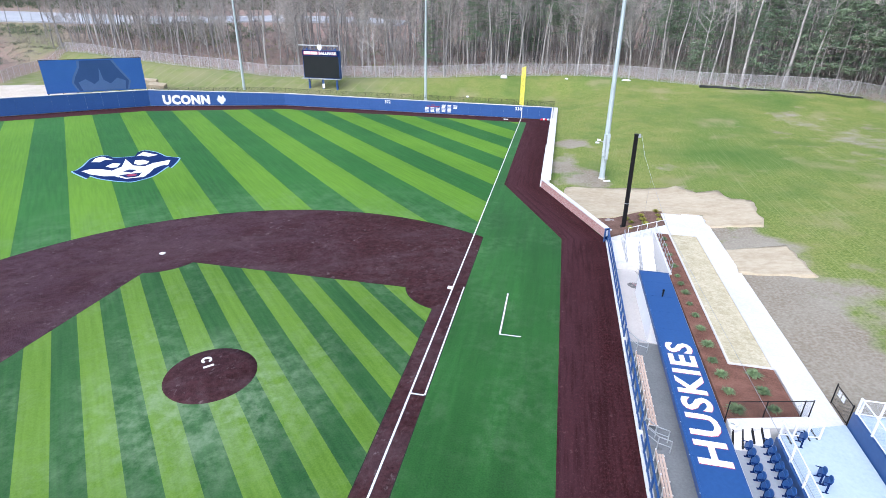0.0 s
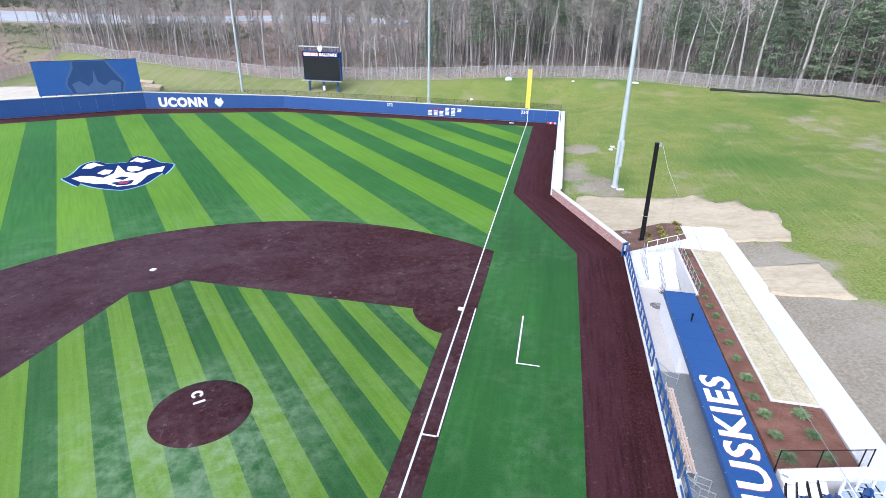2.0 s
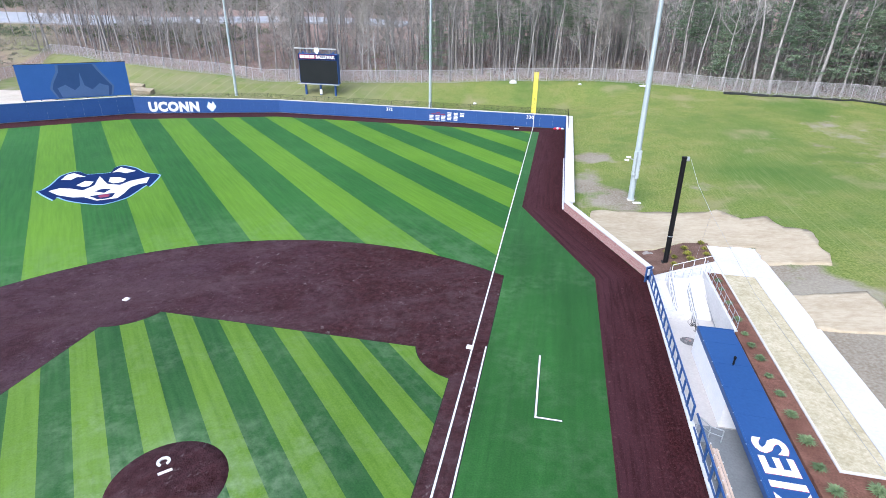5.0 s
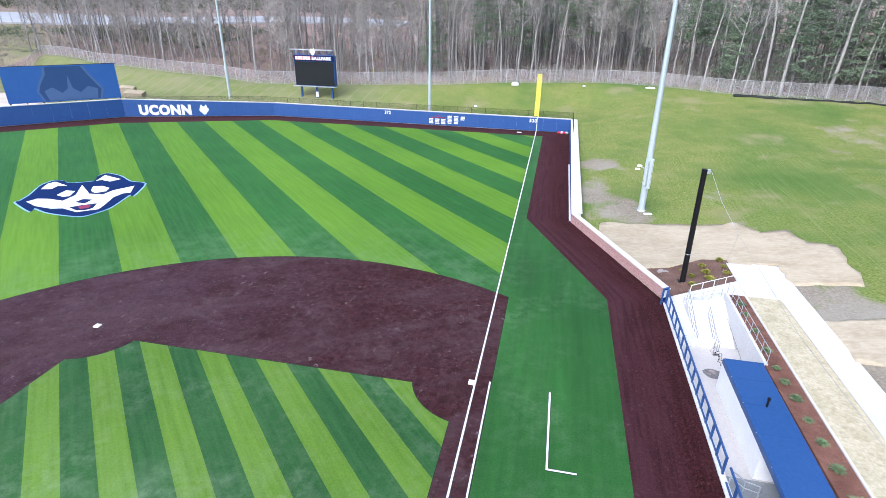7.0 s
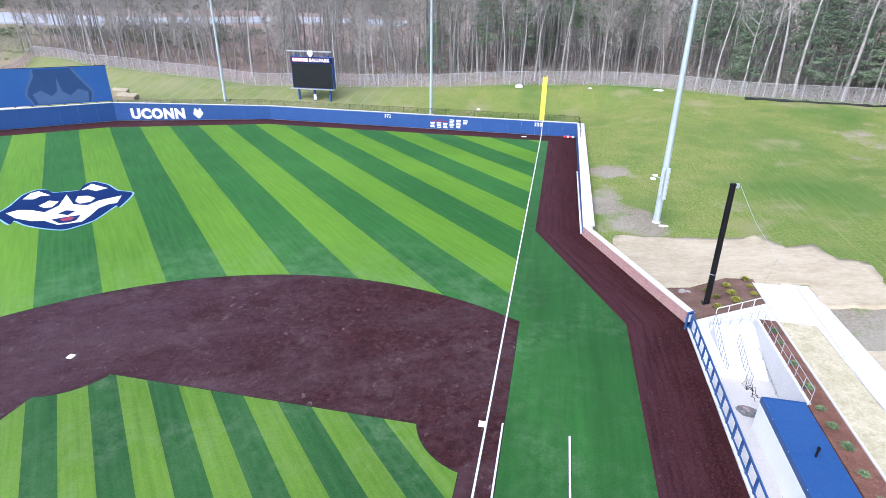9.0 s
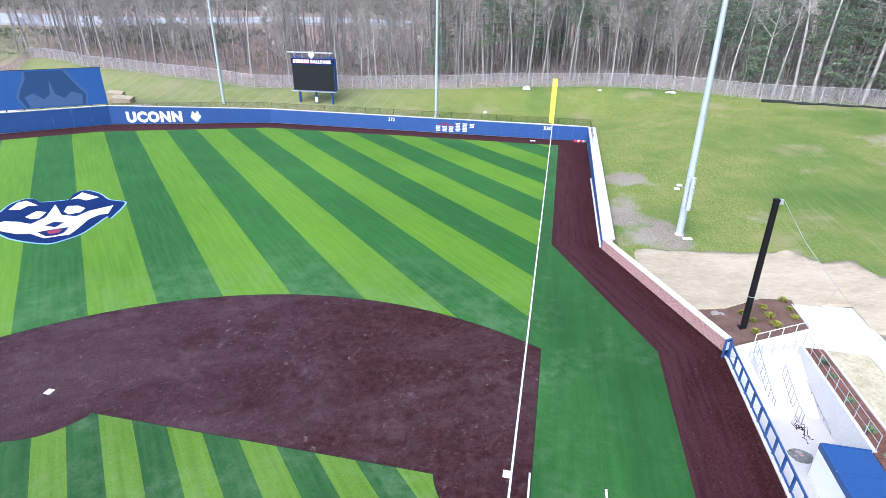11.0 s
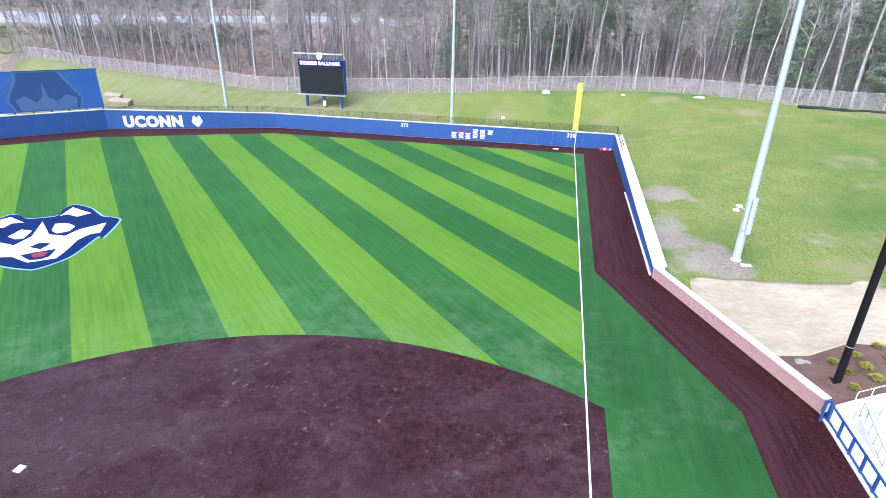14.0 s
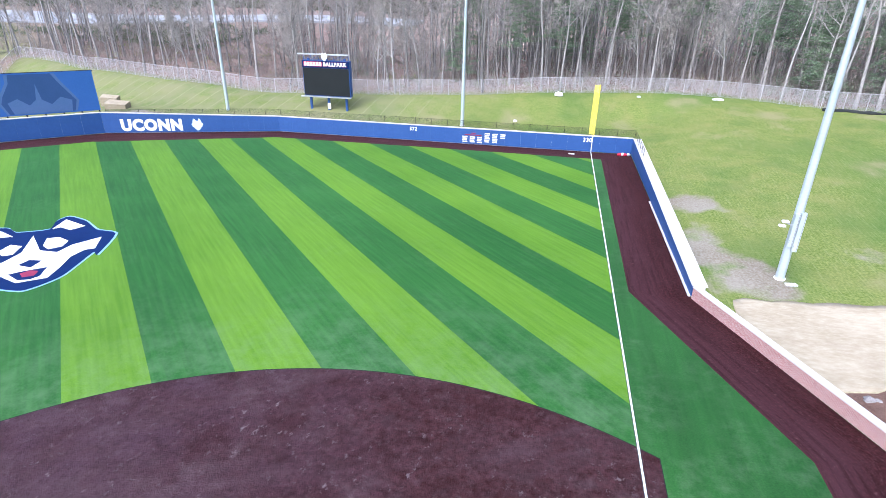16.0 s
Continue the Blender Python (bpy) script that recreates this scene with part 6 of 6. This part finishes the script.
tube(silt, [(x, y + 0.25 * math.sin(x), z - 0.08 + 0.07 * math.sin(x * 2.1)) for x, y, z in pts], [0.19 + 0.12 * noise.noise(Vector((i * 0.6, 2, 0))) + (0.12 if i < 8 else 0) for i in range(len(pts))], 8)
tagged(part("silt_sock", silt, M_SKIRT, smooth=True), "black silt barrier lying along the fence", "silt barrier")
road = tagged(part("far_road", draped([(-480, 206), (-60, 221), (-60, 236), (-480, 268)], 0.7, height, 8.0), M_ROAD), "pale road beyond the wood", "road", kind="structure")


# ---- trees ----
def limb(bm, p, d, ln, r, rnd, depth, twigs, bend=0.18, n=5):
    pts, radii = [p.copy()], [r]
    segs = 5 if depth == 0 else 3
    for i in range(segs):
        d = (d + Vector((rnd.gauss(0, bend), rnd.gauss(0, bend), rnd.gauss(0.04, bend * 0.5)))).normalized()
        p = p + d * ln / segs
        pts.append(p.copy())
        radii.append(r * (1 - 0.78 * (i + 1) / segs))
    tube(bm, pts, radii, n if depth < 2 else 3, cap=False)
    if depth < 2:
        for i in range(1, segs + 1):
            for _ in range(2 if depth == 0 else 2):
                a = rnd.uniform(0, 2 * math.pi)
                side = Vector((math.cos(a), math.sin(a), rnd.uniform(0.3, 1.0))).normalized()
                limb(bm, pts[i], (d * 0.5 + side).normalized(), ln * rnd.uniform(0.35, 0.55), radii[i] * 0.6 + 0.01, rnd, depth + 1, twigs, 0.22, 4)
    else:
        twigs.append((pts[-2].copy(), pts[-1].copy()))


def twig_mesh(twigs, rnd, count, spread):
    bm = B()
    for a, b in twigs:
        for _ in range(count):
            p = a.lerp(b, rnd.random())
            d = Vector((rnd.gauss(0, 1), rnd.gauss(0, 1), rnd.gauss(0.5, 0.8))).normalized() * rnd.uniform(0.4, 1.0) * spread
            s = d.cross(Vector((rnd.random(), rnd.random(), rnd.random()))).normalized() * 0.016
            q = p + d * 0.55 + Vector((rnd.gauss(0, 0.1), rnd.gauss(0, 0.1), 0.05))
            v = [bm.verts.new(p - s), bm.verts.new(p + s), bm.verts.new(q + s * 0.7), bm.verts.new(q - s * 0.7), bm.verts.new(p + d)]
            bm.faces.new(v[:4])
            bm.faces.new((v[3], v[2], v[4]))
    return bm


def bare_tree(seed, tall, r, fork, mat, lean=0.0):
    """Trunk with limbs, and a crown of fine twigs, about its foot."""
    rnd = random.Random(seed)
    bm, twigs = B(), []
    n = 9
    pts, p, d = [], Vector((0, 0, -0.3)), Vector((lean, rnd.gauss(0, 0.04), 1)).normalized()
    for i in range(n + 1):
        pts.append(p.copy())
        d = (d + Vector((rnd.gauss(0, 0.045), rnd.gauss(0, 0.045), 0.05))).normalized()
        p = p + d * tall / n
    radii = [r * (1.25 if i == 0 else 1 - 0.85 * i / n) for i in range(n + 1)]
    tube(bm, pts, radii, 7, cap=False)
    for i in range(fork, n + 1):
        for _ in range(2 if i < n else 3):
            a = rnd.uniform(0, 2 * math.pi)
            side = Vector((math.cos(a), math.sin(a), rnd.uniform(0.7, 1.6))).normalized()
            limb(bm, pts[i], side, tall * rnd.uniform(0.16, 0.30), radii[i] * 0.6 + 0.015, rnd, 1 if i < n else 1, twigs)
    t = thing("bare_tree", "", "tree", "trees of the wood")
    part("trunk", bm, mat, t, smooth=True)
    part("crown", twig_mesh(twigs, rnd, 15, 1.5), M_TWIG, t, "leafless twigs")
    return t


def pine_tree(seed, tall, r, bare):
    """Straight trunk, dead lower limbs, and boughs with clumps of needles in the upper part."""
    rnd = random.Random(seed)
    bm = B()
    pts = [Vector((rnd.gauss(0, 0.10) * i / 6, rnd.gauss(0, 0.10) * i / 6, -0.3 + (tall + 0.3) * i / 6)) for i in range(7)]
    tube(bm, pts, [r * (1.2 if i == 0 else 1 - 0.8 * i / 6) for i in range(7)], 7, cap=False)
    nd = B()
    z = tall * 0.16
    while z < tall * 0.98:
        up = (z / tall - bare) / (1 - bare)
        k = rnd.randint(2, 4)
        for _ in range(k):
            a = rnd.uniform(0, 2 * math.pi)
            if up < 0:
                ln, green = rnd.uniform(0.5, 1.6), 0
            else:
                ln, green = (0.8 + 4.0 * (1 - up) ** 0.8) * rnd.uniform(0.7, 1.15), 1
            d = Vector((math.cos(a), math.sin(a), rnd.uniform(-0.12, 0.22)))
            p = Vector((0, 0, z + rnd.uniform(-0.3, 0.3)))
            q = p + d * ln
            tube(bm, [p, p.lerp(q, 0.5) + Vector((0, 0, -0.05)), q], [0.045, 0.03, 0.012], 3, cap=False)
            if green:
                for c in range(int(5 + ln * 4.5)):
                    s = rnd.uniform(0.25, 1.02)
                    o = p.lerp(q, s) + Vector((rnd.gauss(0, 0.34), rnd.gauss(0, 0.34), rnd.gauss(0.05, 0.10)))
                    for _ in range(9):
                        e = Vector((rnd.gauss(0, 1), rnd.gauss(0, 1), rnd.gauss(0.25, 0.4))).normalized() * rnd.uniform(0.20, 0.46)
                        w = e.cross(Vector((rnd.gauss(0, 1), rnd.gauss(0, 1), rnd.gauss(0, 1)))).normalized() * 0.036
                        v = [nd.verts.new(o - w * 0.6), nd.verts.new(o + w * 0.6), nd.verts.new(o + e * 0.6 + w), nd.verts.new(o + e)]
                        nd.faces.new((v[0], v[1], v[2], v[3]))
        z += rnd.uniform(0.45, 0.8) * (1.7 if up < 0 else 1.0)
    t = thing("pine_tree", "", "tree", "trees of the wood")
    part("trunk", bm, M_BARK, t, smooth=True)
    part("crown", nd, M_NEEDLE, t, "dark green needle boughs")
    return t


bare_kinds = [bare_tree(21, 19, 0.20, 4, M_BARK), bare_tree(22, 17, 0.15, 3, M_BARK, 0.06), bare_tree(23, 21, 0.24, 5, M_PALEBARK), bare_tree(24, 18, 0.17, 3, M_PALEBARK, -0.05), bare_tree(25, 14, 0.10, 3, M_BARK, 0.1), bare_tree(26, 22, 0.22, 6, M_BARK, -0.03), bare_tree(27, 25, 0.30, 7, M_PALEBARK), bare_tree(28, 23, 0.24, 6, M_PALEBARK, 0.04)]
pine_kinds = [pine_tree(31, 22, 0.26, 0.30), pine_tree(32, 24, 0.30, 0.50), pine_tree(33, 19, 0.20, 0.36), pine_tree(34, 13, 0.13, 0.18)]
for k, t in enumerate(bare_kinds):
    t["label"] = ("grey-barked leafless tree at the wood's edge", "leaning grey leafless tree at the wood's edge", "tall pale-barked leafless tree at the wood's edge", "pale-barked forked leafless tree at the wood's edge", "thin young leafless tree at the wood's edge", "tall straight grey leafless tree in the wood", "stout pale-barked tree with high bare limbs", "tall pale-barked tree leaning over the fence")[k]
for k, t in enumerate(pine_kinds):
    t["label"] = ("tall pine with green upper boughs", "tall bare-stemmed pine with high dark crown", "slender pine with ragged dark boughs", "young pine with boughs near the ground")[k]

rt = random.Random(77)
used, first = [], set()


def put_tree(kind, x, y, s=1.0):
    z = height(x, y) - 0.05
    m = pose(x, y, z, 0, 0, rt.uniform(0, 360))
    if kind not in first:
        first.add(kind)
        kind.matrix_basis = m
        t = kind
    else:
        t = copy_thing(kind, m)
    t.scale = (s, s, s)


def pick(x):
    """More pines towards the right-hand wood, bare hardwoods to the left."""
    share = 0.26 * smooth01((x + 50) / 45) - 0.08 * smooth01((x - 5) / 10) + 0.42 * smooth01((x - 28) / 14)
    if rt.random() < share:
        return rt.choice(pine_kinds)
    return rt.choice([bare_kinds[k] for k in (2, 3, 6, 7)] if rt.random() < 0.30 else [bare_kinds[k] for k in (0, 1, 4, 5)])


# Trees of the front row, where they stand.
FRONT = ((52.2, 115.2, 6, 1.15), (44.6, 116.2, 6, 1.1), (41.4, 116.6, 6, 1.0), (22.6, 124.6, 3, 1.1), (31.6, 120.5, 7, 0.95), (36.1, 118.0, 2, 0.9), (38.5, 117.5, 2, 1.0), (14.0, 126.6, 0, 1.0), (-36.9, 119.2, 3, 1.15), (-40.2, 119.4, 3, 1.0),
         (-20.2, 121.5, 5, 1.0), (-9.2, 122.8, 7, 1.0), (-5.7, 123.4, 2, 1.0), (-3.0, 126.0, 6, 0.8), (2.4, 124.8, 7, 1.05), (10.9, 127.0, 2, 0.95), (-28.0, 120.2, 0, 0.9), (-120.6, 131.2, 2, 1.0), (-109.0, 128.5, 1, 1.0), (-105.3, 127.8, 0, 1.0),
         (-86.3, 122.0, 1, 0.9), (-83.0, 121.0, 3, 0.95), (-78.7, 119.4, 2, 0.8), (-69.2, 118.0, 5, 0.9), (-131.3, 138.0, 5, 1.0), (56.7, 114.9, 7, 1.0))
for x, y, k, s in ((47.5, 120.5, 0, 1.15), (56.0, 119.0, 1, 1.1), (62.5, 116.0, 0, 1.2), (39.0, 123.0, 2, 1.2), (66.8, 112.5, 0, 1.1), (30.0, 127.0, 0, 1.1), (60.5, 112.5, 2, 1.1), (53.5, 117.0, 3, 1.2), (46.5, 117.5, 3, 1.1), (58.5, 116.0, 3, 1.25), (64.5, 111.5, 3, 1.3), (66.2, 107.0, 2, 1.0), (37.0, 120.5, 3, 1.1), (3.5, 130.5, 1, 1.05), (-14.0, 128.0, 0, 1.0), (50.5, 124.0, 2, 1.2)):
    used.append((x, y))
    put_tree(pine_kinds[k], x, y, s)
for x, y, k, s in FRONT:
    used.append((x, y))
    put_tree(bare_kinds[k], x, y, s)
for _ in range(11):
    x = rt.uniform(44, 95)
    y = interp(x, FENCE_Y) + rt.uniform(4, 18)
    used.append((x, y))
    put_tree(rt.choice((pine_kinds[0], pine_kinds[2])), x, y, rt.uniform(0.95, 1.25))
rows = ((1.5, 6.0, 30), (6.0, 14.0, 78), (14.0, 26.0, 100), (26.0, 44.0, 84))
for d0, d1, count in rows:
    placed = 0
    tries = 0
    while placed < count and tries < count * 30:
        tries += 1
        x = rt.uniform(-165, 98)
        if x < -60 and rt.random() < 0.5:
            continue
        y = interp(x, FENCE_Y) + rt.uniform(d0, d1)
        if all((x - a) ** 2 + (y - b) ** 2 > 2.2 for a, b in used):
            used.append((x, y))
            k = pick(x)
            if d0 < 3 and k in pine_kinds and rt.random() < 0.5:
                k = rt.choice(bare_kinds[2:4])
            put_tree(k, x, y, rt.uniform(0.8, 1.2))
            placed += 1


def far_wood():
    """Stems and boughs of the deep wood, past counting."""
    rnd = random.Random(91)
    bm_v, bm_f = [], []
    nv, nf = [], []
    for _ in range(2700):
        x = rnd.uniform(-210, 140)
        yy = interp(x, FENCE_Y) + 14 + 140 * rnd.random() ** 1.4
        if x < -35 and (yy > 214 or rnd.random() < 0.87):
            continue
        z0, h, r = height(x, yy) - 0.2, rnd.uniform(14, 24), rnd.uniform(0.09, 0.22)
        dx, dy = rnd.gauss(0, 0.5), rnd.gauss(0, 0.5)
        b = len(bm_v)
        for s, rr in ((0, 1.0), (0.5, 0.7), (1, 0.15)):
            for k in range(4):
                bm_v.append((x + dx * s + rr * r * math.cos(k * math.pi / 2), yy + dy * s + rr * r * math.sin(k * math.pi / 2), z0 + h * s))
        for j in (0, 4):
            for k in range(4):
                bm_f.append((b + j + k, b + j + (k + 1) % 4, b + j + 4 + (k + 1) % 4, b + j + 4 + k))
        pine = rnd.random() < 0.34 * smooth01((x + 50) / 70) + 0.2 * smooth01((x - 30) / 20)
        for _ in range(120 if pine else 60):
            s = rnd.uniform(0.16 if pine else 0.22, 0.95)
            w = (2.6 if pine else 2.8) * (1.1 - s * 0.7)
            a = rnd.uniform(0, 2 * math.pi)
            o = Vector((x + dx * s, yy + dy * s, z0 + h * s))
            if pine:
                o += Vector((math.cos(a), math.sin(a), rnd.uniform(-0.1, 0.1))) * w * rnd.random()
                e = Vector((rnd.gauss(0, 1), rnd.gauss(0, 1), rnd.gauss(0.1, 0.4))).normalized() * rnd.uniform(0.5, 1.1)
                sd = Vector((rnd.gauss(0, 1), rnd.gauss(0, 1), rnd.gauss(0, 0.6))).normalized() * 0.19
                i = len(nv)
                nv.extend([tuple(o - sd), tuple(o + sd), tuple(o + e + sd * 0.4)])
                nf.append((i, i + 1, i + 2))
            else:
                e = Vector((math.cos(a), math.sin(a), rnd.uniform(0.2, 1.3))) * w * 0.8
                sd = Vector((-math.sin(a), math.cos(a), 0)) * 0.024
                i = len(bm_v)
                bm_v.extend([tuple(o - sd), tuple(o + sd), tuple(o + e)])
                bm_f.append((i, i + 1, i + 2))
    for nm, v, f, mat, label in (("wood_stems", bm_v, bm_f, M_BARK, "dense grey stems and bare boughs of the deep wood"), ("wood_needles", nv, nf, M_NEEDLE, "dark needle foliage of the deep wood")):
        me = bpy.data.meshes.new(nm)
        me.from_pydata(v, [], f)
        me.materials.append(mat)
        tagged(new(nm, me), label, "wood", kind="stuff")


far_wood()


def undergrowth(name, label, mat, seed, clumps, reach, low, high, width, leafy, x0=-160, x1=95, leaf=0.22):
    """Brushwood and low bushes on the wood's floor."""
    rnd = random.Random(seed)
    v, f = [], []
    for _ in range(clumps):
        x = rnd.uniform(x0, x1)
        y = interp(x, FENCE_Y) + rnd.uniform(*reach)
        z = height(x, y)
        tall = rnd.uniform(low, high)
        for _ in range(rnd.randint(8, 16) * (3 if leafy else 1)):
            a, ln = rnd.uniform(0, 2 * math.pi), tall * rnd.uniform(0.4, 1)
            e = Vector((math.cos(a) * 0.6, math.sin(a) * 0.6, rnd.uniform(0.5, 1.2))).normalized() * ln
            o = Vector((x + rnd.gauss(0, 0.4), y + rnd.gauss(0, 0.4), z))
            if leafy:
                o += e * rnd.uniform(0.2, 1.0) + Vector((rnd.gauss(0, 0.3), rnd.gauss(0, 0.3), 0)) * tall * 0.4
                e = Vector((rnd.gauss(0, 1), rnd.gauss(0, 1), rnd.gauss(0, 1))).normalized() * leaf
            s = Vector((-math.sin(a), math.cos(a), 0.2 if leafy else 0)) * width
            i = len(v)
            v.extend([tuple(o - s), tuple(o + s), tuple(o + e)])
            f.append((i, i + 1, i + 2))
    me = bpy.data.meshes.new(name)
    me.from_pydata(v, [], f)
    me.materials.append(mat)
    tagged(new(name, me), label, "undergrowth", kind="stuff")


undergrowth("brushwood", "brown leafless brushwood under the trees", M_BRUSH, 17, 1500, (1.5, 70), 0.5, 3.0, 0.03, False, -160, -60)
undergrowth("brushwood", "grey-brown leafless brushwood between the trunks", M_TWIG, 37, 2200, (1.5, 70), 0.5, 3.0, 0.03, False, -60, 95)
undergrowth("saplings", "thin brown leafless saplings between the trunks", M_TWIG, 27, 900, (2.5, 60), 2.5, 8.5, 0.035, False, -60, 95)
undergrowth("saplings", "dense olive-brown saplings at the wood's edge", M_BRUSH, 51, 600, (2.0, 30), 2.0, 8.0, 0.035, False, 8, 95)
undergrowth("evergreen_bushes", "olive-green growth under the pines", M_NEEDLE, 53, 330, (2.0, 22), 1.5, 6.5, 0.10, True, 30, 90, 0.28)
undergrowth("saplings", "thin grey leafless saplings on the open bank", M_BRUSH, 28, 700, (2.5, 70), 1.5, 5.5, 0.035, False, -190, -60)
undergrowth("budding_bushes", "yellow-green budding bushes under the trees", M_BUD, 18, 260, (2, 45), 0.6, 2.6, 0.09, True)
undergrowth("evergreen_bushes", "dark evergreen bushes under the trees", M_NEEDLE, 19, 420, (6, 60), 0.6, 2.6, 0.10, True, -60, 95)
undergrowth("bank_brush", "low grey-brown brush on the open bank", M_BRUSH, 41, 1800, (1.5, 60), 0.3, 1.3, 0.04, False, -230, -30)
undergrowth("roadside_bushes", "dark bushes on the bank below the far road", M_BANKBUSH, 20, 520, (18, 46), 0.8, 3.0, 0.16, True, -330, -190, 0.36)
undergrowth("roadside_bushes", "dark bushes on the wooded bank below the far road", M_BANKBUSH, 21, 700, (28, 74), 0.8, 3.0, 0.16, True, -190, -100, 0.36)
undergrowth("roadside_bushes", "grey brush above the far road", M_BRUSH, 29, 2500, (135, 210), 1.5, 5.0, 0.14, False, -460, -60)
undergrowth("roadside_bushes", "dark evergreen growth above the far road", M_BANKBUSH, 30, 900, (135, 215), 1.5, 6.0, 0.3, True, -460, -60, 0.7)
undergrowth("roadside_bushes", "grey-green growth behind the far road", M_BANKBUSH, 52, 900, (112, 200), 2.0, 6.0, 0.3, True, -460, -190, 0.7)
undergrowth("bank_brush", "dry grey-olive brush on the far bank", M_BRUSH, 43, 1100, (-48, 2), 0.25, 1.2, 0.05, False, -260, -153)
undergrowth("bank_brush", "green-grey bushes on the far bank", M_BANKBUSH, 44, 260, (-40, 4), 0.4, 1.4, 0.12, True, -260, -158, 0.25)
